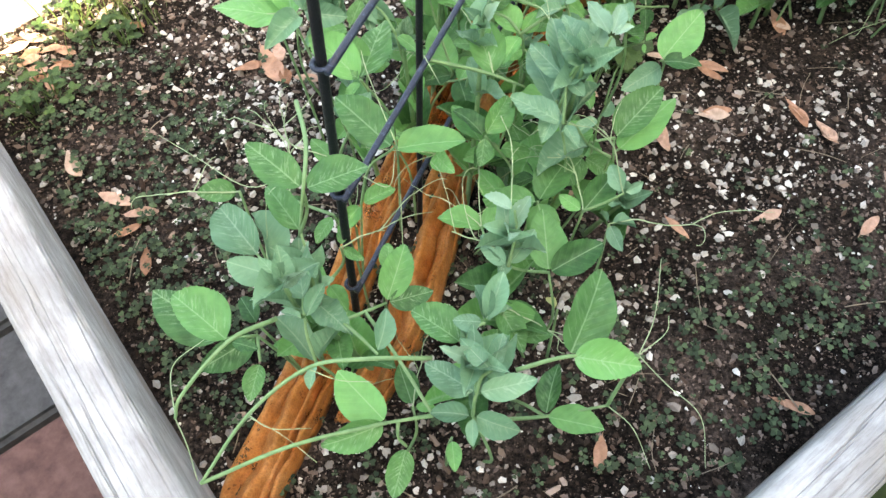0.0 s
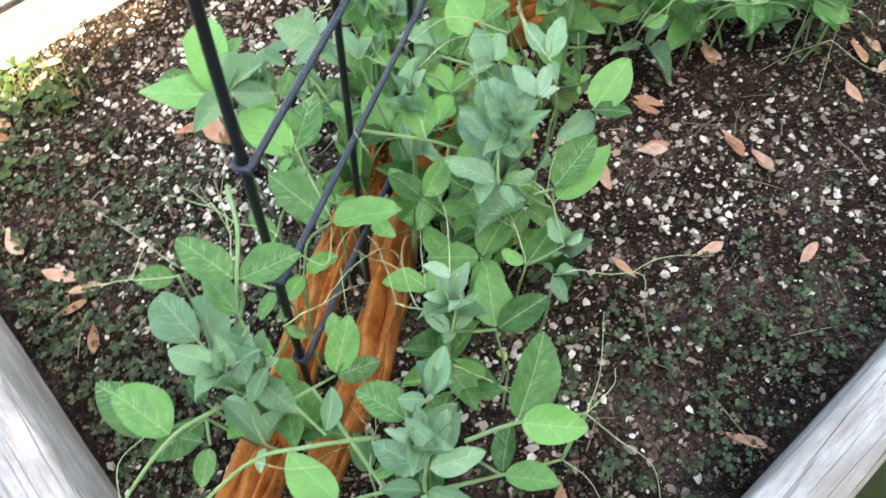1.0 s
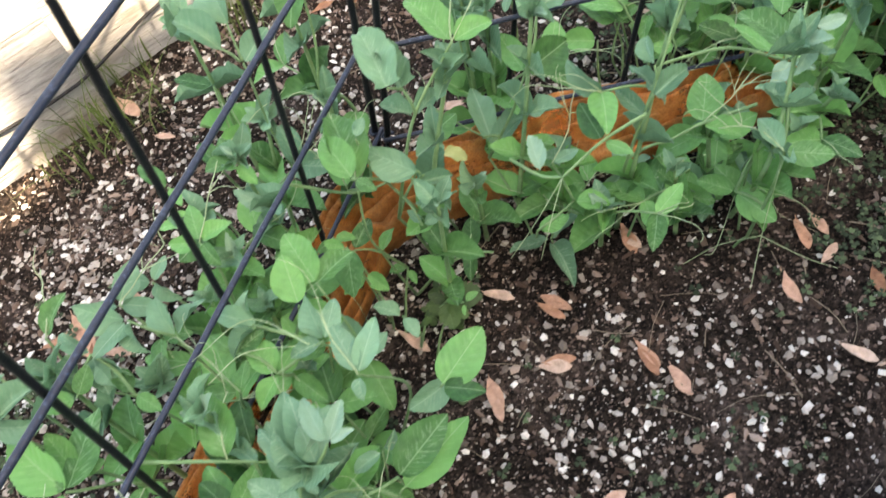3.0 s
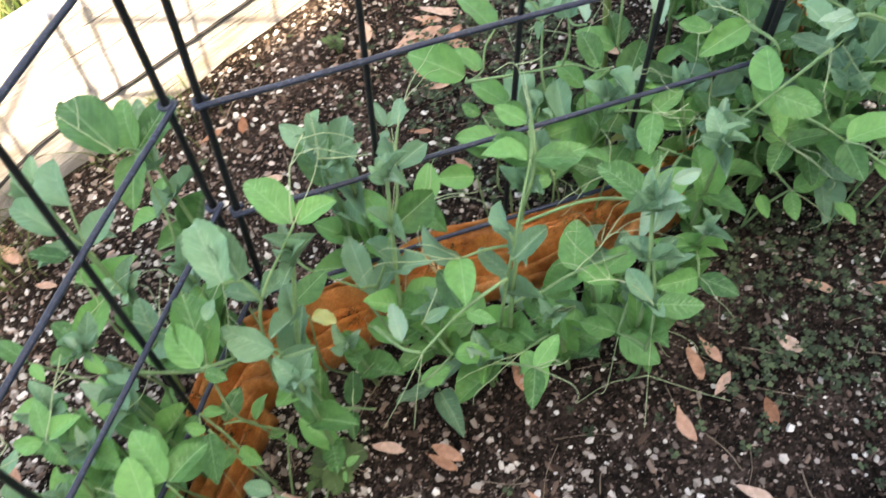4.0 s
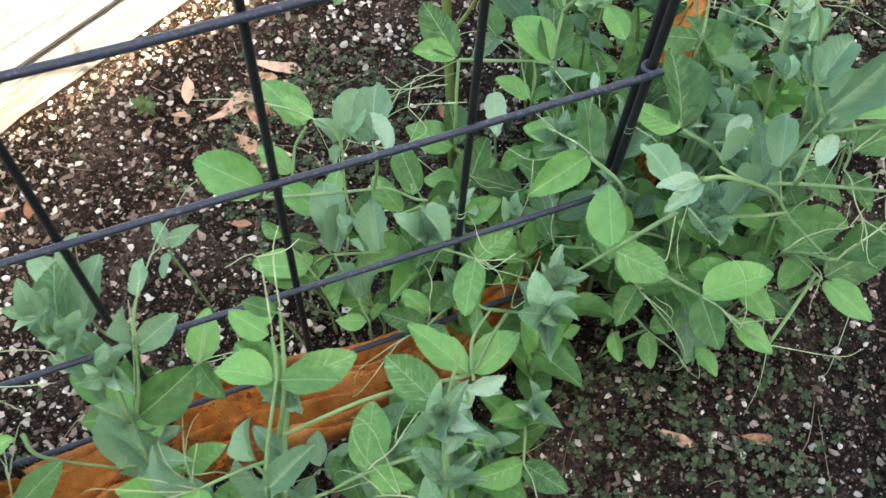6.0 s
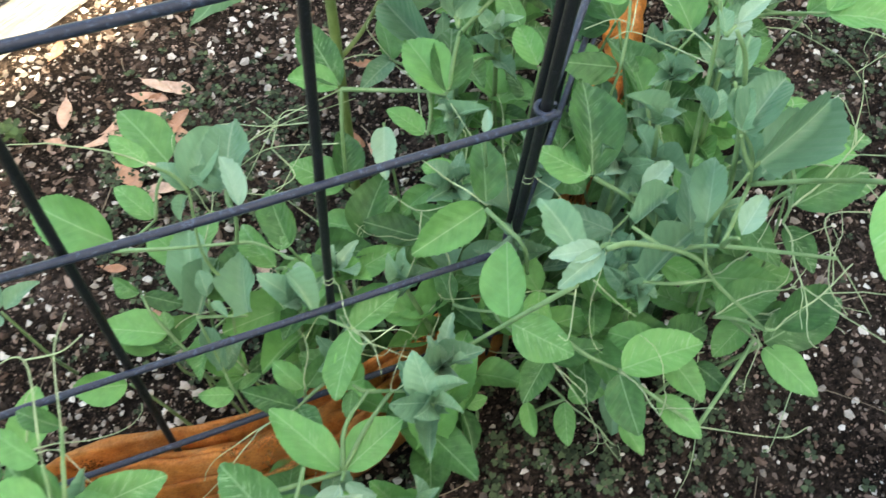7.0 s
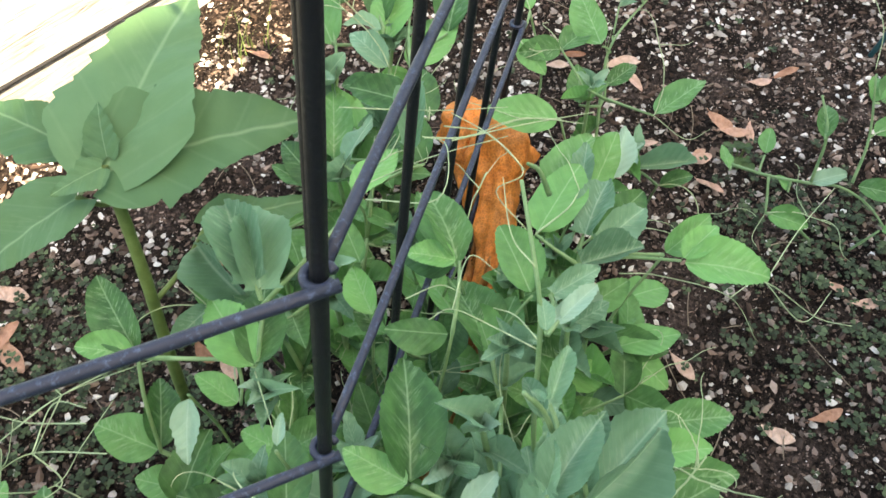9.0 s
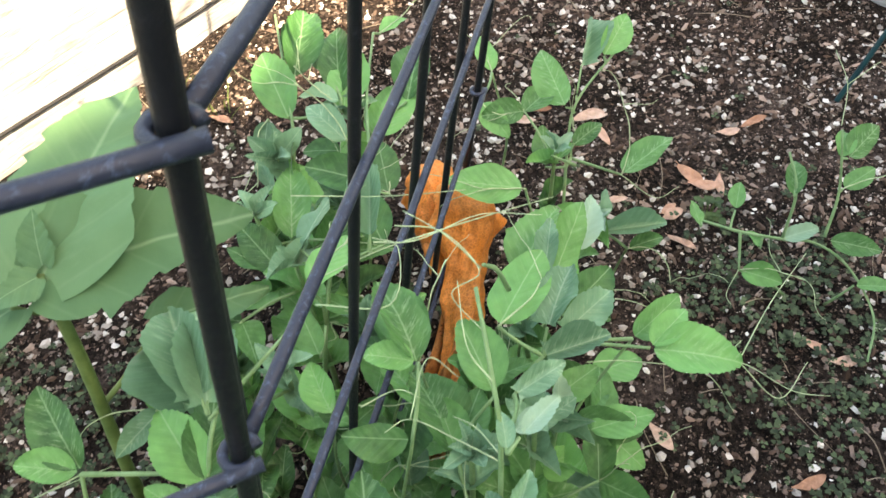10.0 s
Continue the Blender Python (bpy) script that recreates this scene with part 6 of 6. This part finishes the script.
row_of_shoots([(-0.02, 0.325, 0), (-0.01, 0.308, 0.09), (-0.01, 0.302, 0.165)],
              [(0.02, 0.315, 0), (0.004, 0.304, 0.106), (-0.002, 0.32, 0.15)],
              [(0.085, 0.3, 0), (0.088, 0.275, 0.09), (0.09, 0.262, 0.16)],
              [(0.11, 0.345, 0), (0.104, 0.335, 0.08), (0.107, 0.345, 0.145)],
              [(0.145, 0.45, 0), (0.143, 0.44, 0.1), (0.15, 0.433, 0.185)],
              [(0.17, 0.43, 0), (0.188, 0.417, 0.065)],
              [(0.08, 0.455, 0), (0.088, 0.462, 0.1), (0.092, 0.466, 0.18)])
row_of_shoots([(0.01, 0.48, 0), (0, 0.49, 0.09), (-0.005, 0.5, 0.165)],
              [(0.2, 0.64, 0), (0.21, 0.635, 0.12), (0.23, 0.655, 0.21)],
              [(0.265, 0.67, 0), (0.275, 0.685, 0.1), (0.285, 0.712, 0.19)],
              [(0.345, 0.66, 0), (0.352, 0.655, 0.12), (0.369, 0.691, 0.185)],
              [(0.435, 0.66, 0), (0.434, 0.635, 0.11), (0.442, 0.668, 0.185)],
              [(0.21, 0.6, 0), (0.214, 0.607, 0.14)],
              [(0.5, 0.735, 0), (0.506, 0.725, 0.155)])
row_of_shoots([(0.515, 0.755, 0), (0.514, 0.751, 0.13)])
SHOOTS[0] += 2

row_of_shoots([(0.04, 0.754, 0), (0.036, 0.766, 0.17)],
              [(0.109, 0.792, 0), (0.105, 0.804, 0.17)])
row_of_shoots([(0.095, 0.623, 0), (0.091, 0.635, 0.17)],
              [(0.111, 0.599, 0), (0.107, 0.611, 0.15)],
              [(0.061, 0.6, 0), (0.057, 0.612, 0.14)],
              [(0.146, 0.682, 0), (0.142, 0.694, 0.15)],
              [(0.259, 0.734, 0), (0.255, 0.746, 0.17)],
              [(0.243, 0.744, 0), (0.239, 0.756, 0.18)])

filler(61, (0.56, 0.80, 0.15), (0.6, 0.8, 0.15), (0.62, 0.83, 0.17), (0.65, 0.825, 0.2), (0.66, 0.87, 0.18), (0.69, 0.86, 0.17), (0.71, 0.89, 0.15), (0.67, 0.93, 0.13), (0.7, 0.94, 0.12), (0.73, 0.97, 0.1), (0.63, 0.78, 0.13), (0.68, 0.8, 0.15))
filler(62, (0.43, 0.81, 0.13), (0.55, 0.87, 0.16), (0.48, 0.8, 0.12), (0.52, 0.8, 0.13), (0.54, 0.83, 0.16), (0.57, 0.85, 0.15))
filler(63, (0.58, 0.95, 0.15), (0.56, 0.92, 0.15), (0.6, 1.0, 0.14), (0.62, 1.06, 0.14), (0.6, 1.1, 0.13), (0.63, 1.13, 0.13), (0.55, 0.97, 0.12), (0.585, 1.04, 0.14), (0.74, 1.02, 0.09), (0.77, 1.05, 0.09), (0.785, 1.1, 0.1), (0.64, 0.97, 0.13))
filler(64, (0.1, 0.55, 0.12), (0.07, 0.6, 0.13), (0.05, 0.55, 0.12), (0.08, 0.68, 0.13), (0.04, 0.5, 0.12), (0.11, 0.5, 0.11))
filler(65, (0.24, 0.66, 0.09), (0.3, 0.665, 0.09), (0.33, 0.645, 0.07), (0.39, 0.65, 0.09), (0.42, 0.68, 0.1), (0.48, 0.705, 0.1), (0.46, 0.67, 0.08))


def coil(plant, foot, lean, z, turns):
    """A tendril wound round a stake."""
    o, up = Vector((*foot, 0)), Vector((*lean, 1))
    line = [o + up * (z + 0.0038 * k / 8) + Vector((math.cos(k * 0.785), math.sin(k * 0.785), 0)) * 0.0025 - plant.location for k in range(turns * 8)]
    line += curl_line(line[-1], Vector((0.5, -0.8, 0.3)), 0.035, random.Random(int(z * 1000)))[1:]
    part("tendril", mesh_of("tendril", *tube(line, 0.00027, 0.0002, 5), TENDRIL), plant)


climber = pea_shoot([(0.46, 0.775, 0), (0.462, 0.772, 0.11)], 540, 0.03, 0.3)
for z, turns in ((0.105, 2), (0.165, 2)):
    coil(climber, (0.4484, 0.7751), (0.113, 0.070), z, turns)
coil(climber, (0.5437, 0.7962), (0.113, 0.070), 0.19, 2)
undergrowth([(0.12, 0.42), (0.15, 0.50)], 4, 0.02, 0.09, 1)
undergrowth([(0.30, 0.675), (0.40, 0.68), (0.50, 0.725)], 6, 0.014, 0.05, 2)
undergrowth([(0.545, 0.80), (0.60, 0.87), (0.63, 0.94)], 8, 0.02, 0.10, 3)
undergrowth([(0.61, 0.77), (0.68, 0.85), (0.73, 0.95)], 9, 0.02, 0.12, 7)
undergrowth([(0.42, 0.83), (0.52, 0.87), (0.60, 0.96)], 4, 0.02, 0.09, 4)


# ---- broad-leaved plant ----
def broad_plant():
    rng = random.Random(77)
    origin = Vector((0.476, 0.925, 0.0))
    plant = tagged(new("broadleaf_plant"), "young plant with a stout hairy stalk and large broad leaves", "plant")
    plant.location = origin
    head = Vector((0.486, 0.976, 0.222))
    stalk = glide([(0, 0, -0.01), (0.004, 0.016, 0.08), (0.008, 0.038, 0.16), head - origin], 8)
    part("stalk", mesh_of("stalk", *tube(stalk, 0.0038, 0.003, 9, 0.1), STALK), plant)
    for foot, tip, width, kind in BROAD:
        foot, tip = Vector(foot), Vector(tip)
        near = min(stalk, key=lambda q: (q + origin - foot).length + 0.6 * abs((q + origin).z - foot.z + 0.02))
        if (near + origin - foot).length > 0.008:
            part("petiole", mesh_of("petiole", *tube(glide([near, near.lerp(foot - origin, 0.5) + Vector((0, 0, -0.004)), foot - origin], 5), 0.0017, 0.0012, 7), STALK), plant)
        set_leaf(plant, origin, kind, foot, tip, rng, width, 0.15, "broad_leaf")


BROAD = [((0.488, 0.972, 0.222), (0.580, 0.989, 0.223), 1.05, "s"),
         ((0.488, 0.974, 0.224), (0.533, 1.063, 0.250), 1.05, "s"),
         ((0.465, 1.001, 0.213), (0.419, 1.034, 0.222), 1.00, "s"),
         ((0.470, 0.969, 0.210), (0.409, 0.937, 0.196), 0.95, "s"),
         ((0.487, 0.970, 0.226), (0.466, 0.957, 0.228), 0.90, "s"),
         ((0.489, 0.976, 0.226), (0.488, 0.998, 0.240), 0.90, "s"),
         ((0.516, 0.987, 0.150), (0.576, 0.993, 0.155), 0.90, "s")]
broad_plant()


# ---- fallen oak leaves ----
def oak_blades():
    out = []
    for k in range(7):
        rng = random.Random(300 + k)
        verts, faces = [], []
        n = 14
        curl, bow = rng.uniform(0.15, 0.8), rng.uniform(-0.35, 0.35)
        for i in range(n):
            t = i / (n - 1)
            w = 0.175 * math.sin(math.pi * min(1.0, 0.03 + 0.95 * t ** (1.1 + 0.12 * (k % 4)))) ** 0.75 * (1 + 0.045 * math.sin(11 * t + k))
            w = max(w, 0.012)
            for s in (-1, -0.45, 0, 0.45, 1):
                verts.append((t - 0.5, s * w + bow * (t - 0.5) ** 2, curl * (s * w) ** 2 * 3 + 0.14 * curl * (t - 0.5) ** 2 + 0.02 * math.sin(7 * t + s * 2 + k)))
        for i in range(n - 1):
            for j in range(4):
                q = i * 5 + j
                faces.append((q, q + 1, q + 6, q + 5))
        v, f = tube([Vector((-0.5, 0, 0.01)), Vector((-0.56, 0.01, 0.02)), Vector((-0.62, 0.015, 0.04))], 0.012, 0.009, 4)
        verts, faces = joined([([Vector(q) for q in verts], faces), (v, f)])
        out.append(mesh_of("oak_leaf", verts, faces, OAK))
    return out


OAKS = oak_blades()
OAK_RNG = random.Random(9)


def oak_leaf(x, y, turn, size):
    ob = tagged(new("oak_leaf", OAK_RNG.choice(OAKS)), "small dry tan oak leaf lying on the soil", "dead leaf", "fallen oak leaves")
    ob.matrix_world = pose(x, y, lie(x, y) + 0.0045, OAK_RNG.uniform(-14, 14), OAK_RNG.uniform(-14, 14), turn) @ Matrix.Diagonal((size * 1.08, size * OAK_RNG.uniform(0.95, 1.35), size, 1))


for x, y, turn, size in ((-0.245, 0.492, -55, 0.033),
        (-0.200, 0.459, -18, 0.030),
        (-0.176, 0.446, 17, 0.024),
        (-0.185, 0.430, 34, 0.022),
        (-0.163, 0.402, -74, 0.026),
        (-0.113, 0.599, 31, 0.025),
        (-0.094, 0.601, -59, 0.039),
        (-0.089, 0.616, -74, 0.025),
        (-0.059, 0.585, 3, 0.022),
        (0.283, 0.544, -8, 0.023),
        (0.370, 0.524, -63, 0.022),
        (0.351, 0.542, -60, 0.022),
        (0.240, 0.434, -47, 0.022),
        (0.300, 0.295, -29, 0.025),
        (0.170, 0.261, -100, 0.022),
        (0.382, 0.436, 44, 0.022),
        (0.285, 0.589, -34, 0.022),
        (0.158, 0.464, 0, 0.022),
        (0.238, 0.515, -77, 0.022),
        (0.354, 0.645, -56, 0.022),
        (0.310, 0.445, 22, 0.022),
        (-0.289, 0.623, -17, 0.024)):
    oak_leaf(x, y, turn, size)
for x, y, turn, size in ((-0.317, 0.610, 19, 0.022),
        (-0.289, 0.594, 71, 0.022),
        (-0.318, 0.637, -10, 0.025),
        (-0.302, 0.624, 9, 0.023),
        (-0.319, 0.617, 30, 0.022),
        (-0.304, 0.598, -18, 0.024),
        (-0.290, 0.583, -52, 0.022),
        (-0.260, 0.669, 65, 0.022),
        (-0.256, 0.691, 12, 0.022),
        (-0.283, 0.604, -20, 0.022),
        (-0.301, 0.586, 11, 0.022),
        (0.352, 0.646, -71, 0.025),
        (0.485, 0.637, -83, 0.026),
        (0.499, 0.646, -59, 0.022),
        (0.556, 0.643, -59, 0.025),
        (0.500, 0.618, 45, 0.022),
        (0.463, 0.591, -78, 0.026),
        (0.527, 0.591, -92, 0.022),
        (0.497, 0.535, -33, 0.024),
        (0.371, 0.527, -69, 0.024),
        (0.351, 0.548, -53, 0.023),
        (0.246, 0.605, -18, 0.023)):
    oak_leaf(x, y, turn, size)
for x, y, turn, size in ((0.289, 0.596, -36, 0.026),
        (0.178, 0.573, -35, 0.027),
        (0.287, 0.549, 6, 0.022),
        (0.237, 0.524, -75, 0.026),
        (0.218, 0.803, 9, 0.022),
        (0.334, 0.863, -54, 0.022),
        (-0.050, 0.628, -57, 0.025),
        (-0.052, 0.800, -18, 0.022),
        (-0.095, 0.842, -40, 0.032),
        (0.595, 0.684, -36, 0.022),
        (0.651, 0.675, -18, 0.025),
        (0.255, 1.059, -84, 0.035),
        (0.300, 1.039, 29, 0.028),
        (0.324, 1.045, -6, 0.023),
        (0.329, 1.075, -33, 0.030),
        (0.320, 1.002, -46, 0.022),
        (0.091, 0.950, 30, 0.024),
        (0.299, 0.909, -23, 0.022),
        (0.152, 0.879, 9, 0.023),
        (0.242, 1.130, 63, 0.022),
        (0.409, 0.889, -37, 0.022),
        (0.361, 1.158, -50, 0.034)):
    oak_leaf(x, y, turn, size)
for x, y, turn, size in ((0.123, 0.957, -83, 0.022),
        (0.976, 1.164, -2, 0.022),
        (1.004, 1.171, 7, 0.023),
        (0.846, 0.855, -35, 0.022),
        (0.922, 1.124, -60, 0.027),
        (0.884, 1.060, -48, 0.022),
        (0.802, 0.913, -73, 0.022),
        (0.884, 0.860, 2, 0.022),
        (0.952, 0.933, -5, 0.022),
        (0.936, 0.951, -61, 0.022),
        (0.804, 1.222, -22, 0.022),
        (0.824, 1.233, 2, 0.022),
        (0.479, 0.993, -59, 0.022),
        (0.496, 0.977, -61, 0.022),
        (0.542, 1.290, -31, 0.023),
        (0.369, 1.157, 10, 0.022),
        (0.867, 1.190, -82, 0.027)):
    oak_leaf(x, y, turn, size)
for x, y, turn, size in ((0.336, 1.028, 39, 0.042),
        (0.330, 0.972, -17, 0.031),
        (0.348, 1.018, -52, 0.033),
        (0.334, 1.036, -40, 0.031),
        (0.345, 1.069, -34, 0.027),
        (0.288, 1.026, 13, 0.031),
        (0.315, 1.028, -40, 0.030),
        (0.317, 1.026, -64, 0.032),
        (0.307, 0.989, -50, 0.030),
        (0.249, 1.032, -23, 0.018),
        (0.320, 0.966, -12, 0.025),
        (0.321, 1.064, -17, 0.028),
        (0.317, 1.032, 34, 0.022),
        (0.312, 1.022, 105, 0.024),
        (0.315, 1.035, -37, 0.021),
        (0.323, 1.061, 31, 0.018),
        (0.889, 1.089, 23, 0.023),
        (0.928, 1.111, -21, 0.026),
        (0.940, 1.109, -108, 0.022),
        (0.864, 1.214, 16, 0.035),
        (0.865, 1.212, -13, 0.028),
        (0.851, 1.115, -3, 0.018)):
    oak_leaf(x, y, turn, size)
for x, y, turn, size in ((0.497, 1.067, -20, 0.020),
        (0.888, 1.095, 29, 0.018),
        (-0.333, 0.623, 25, 0.026),
        (-0.080, 0.589, -71, 0.028),
        (-0.229, 0.650, -10, 0.022)):
    oak_leaf(x, y, turn, size)


# ---- grass tufts at the far board ----
GRASS_BLADES = []
for k in range(6):
    lean, verts = 0.15 + 0.14 * k, []
    for i in range(6):
        t = i / 5
        c, w = Vector((lean * t * t, 0, t * (1 - 0.35 * lean * t))), 0.016 * (1 - t * 0.92)
        verts += [c - Vector((0, w, 0)), c + Vector((0, w, 0))]
    GRASS_BLADES.append(mesh_of("grass_blade", verts, [(2 * i, 2 * i + 1, 2 * i + 3, 2 * i + 2) for i in range(5)], GRASS))


def grass_tuft(x, y, count, high, seed, wide=0.02):
    rng = random.Random(seed)
    tuft = tagged(new("grass_tuft"), "tuft of thin green and straw grass by the board", "grass", "grass tufts")
    tuft.location = (x, y, lie(x, y) - 0.002)
    for _ in range(count):
        part("grass_blade", rng.choice(GRASS_BLADES), tuft, pose(rng.gauss(0, wide), rng.gauss(0, wide), 0, 0, 0, rng.uniform(0, 360)) @ Matrix.Scale(high * rng.uniform(0.45, 1.0), 4))


def weed_clump(x, y, count, spread, seed):
    """A low clump of small three-leaved sprigs."""
    rng = random.Random(seed)
    origin = Vector((x, y, lie(x, y)))
    clump = tagged(new("weed_clump"), "small light green weed clump growing by the board", "weed", "weed clumps")
    clump.location = origin
    for _ in range(count):
        a, r = rng.uniform(0, 6.3), spread * rng.random() ** 0.6
        top = Vector((math.cos(a) * r, math.sin(a) * r, rng.uniform(0.008, 0.03)))
        part("sprig_stem", mesh_of("sprig_stem", *tube(glide([top * 0.25 - Vector((0, 0, top.z * 0.3)), top * 0.7, top], 3), 0.0006, 0.0004, 4), STALK), clump)
        for k in range(3):
            b = a + k * 2.1 + rng.uniform(-0.3, 0.3)
            tip = top + Vector((math.cos(b), math.sin(b), rng.uniform(-0.2, 0.4))) * rng.uniform(0.004, 0.0085)
            set_leaf(clump, origin, "k", top + origin, tip + origin, rng, name="leaf")


WEED_CLUMPS = ((-0.283, 0.649, 22, 0.030, 1), (-0.295, 0.551, 16, 0.020, 2), (-0.234, 0.630, 10, 0.014, 3), (-0.283, 0.569, 12, 0.022, 4), (0.204, 0.592, 14, 0.018, 5), (0.225, 1.041, 8, 0.012, 6), (0.914, 1.078, 8, 0.012, 7))
for x, y, count, spread, seed in WEED_CLUMPS:
    weed_clump(x, y, count, spread, seed)
for x, y, count, high, seed, wide in ((-0.228, 0.66, 26, 0.07, 1, 0.012), (-0.275, 0.66, 34, 0.05, 2, 0.02), (-0.123, 0.797, 30, 0.09, 3, 0.018), (-0.15, 0.775, 14, 0.06, 4, 0.014), (-0.098, 0.822, 20, 0.1, 10, 0.016), (-0.075, 0.835, 10, 0.08, 11, 0.014),
        (0.045, 0.985, 46, 0.06, 5, 0.02), (0.0, 0.955, 60, 0.07, 8, 0.022), (0.53, 1.3, 16, 0.05, 9, 0.012), (-0.10, 0.885, 40, 0.09, 6, 0.02), (-0.31, 0.57, 40, 0.04, 7, 0.02)):
    grass_tuft(x, y, count, high, seed, wide)


def lawn():
    rng = random.Random(31)
    verts, faces = [], []
    for _ in range(9000):
        p = bed(rng.uniform(-0.1, 2.2), WIDE + 0.05 + rng.random() ** 1.6 * 0.8)
        a, h, lean = rng.uniform(0, 6.3), rng.uniform(0.05, 0.16), rng.uniform(0.1, 0.8)
        d, w = Vector((math.cos(a), math.sin(a), 0)), Vector((-math.sin(a), math.cos(a), 0)) * 0.002
        o = Vector((p.x, p.y, -0.14))
        i = len(verts)
        for k in range(3):
            t = k / 2
            c = o + d * (lean * h * t * t) + Vector((0, 0, h * t))
            verts += [c - w * (1 - t * 0.9), c + w * (1 - t * 0.9)]
        faces += [(i, i + 1, i + 3, i + 2), (i + 2, i + 3, i + 5, i + 4)]
    tagged(new("lawn", mesh_of("lawn", verts, faces, GRASS)), "sunlit rough grass outside the raised bed", "grass", kind="stuff")


lawn()


# ---- cable along the far board ----
def cable():
    line = glide([bed(u, (WIDE if u > 0.4 else 0.704) - 0.004, 0.062 - 0.02 * u + 0.002 * math.sin(u * 9)) for u in [0.02 + k * 0.11 for k in range(15)]], 4)
    tagged(new("black_cable", mesh_of("black_cable", *tube(line, 0.0016, sides=8), RUBBER)), "thin black cable strung along the pale board", "cable")


cable()


def teal_stake():
    a, b = Vector((1.085, 1.18, -0.05)), Vector((1.20, 1.20, 0.42))
    tagged(new("plant_stake", mesh_of("plant_stake", *tube([a.lerp(b, k / 20) for k in range(21)], 0.0026, sides=10, wobble=0.15), TEAL)), "thin teal plastic coated plant stake in the soil", "stake")


teal_stake()


# ---- pavers beside the bed ----
def pavers():
    path = tagged(new("pavement"), "path of grey and red clay pavers", "pavement", kind="structure")
    rng = random.Random(12)
    w, h, gap = 0.2, 0.1, 0.006
    shapes = []
    for mat in (PAVER, SLATE):
        bm = bmesh.new()
        bmesh.ops.create_cube(bm, size=1.0, matrix=Matrix.Diagonal((w - gap, h - gap, 0.05, 1)))
        bmesh.ops.bevel(bm, geom=[e for e in bm.edges if all(v.co.z > 0 for v in e.verts)], offset=0.005, segments=2, affect="EDGES")
        me = bpy.data.meshes.new("paver")
        bm.to_mesh(me)
        bm.free()
        me.materials.append(mat)
        shapes.append(me)
    for i in range(6):
        for j in range(11):
            p = bed(-0.045 - w * (i + 0.5), 0.837 - h * j, -0.118 + rng.uniform(-0.002, 0.002))
            me = shapes[1] if j < 5 else shapes[0]
            part("paver", me, path, pose(p.x, p.y, p.z, 0, 0, TURN_BED))


pavers()
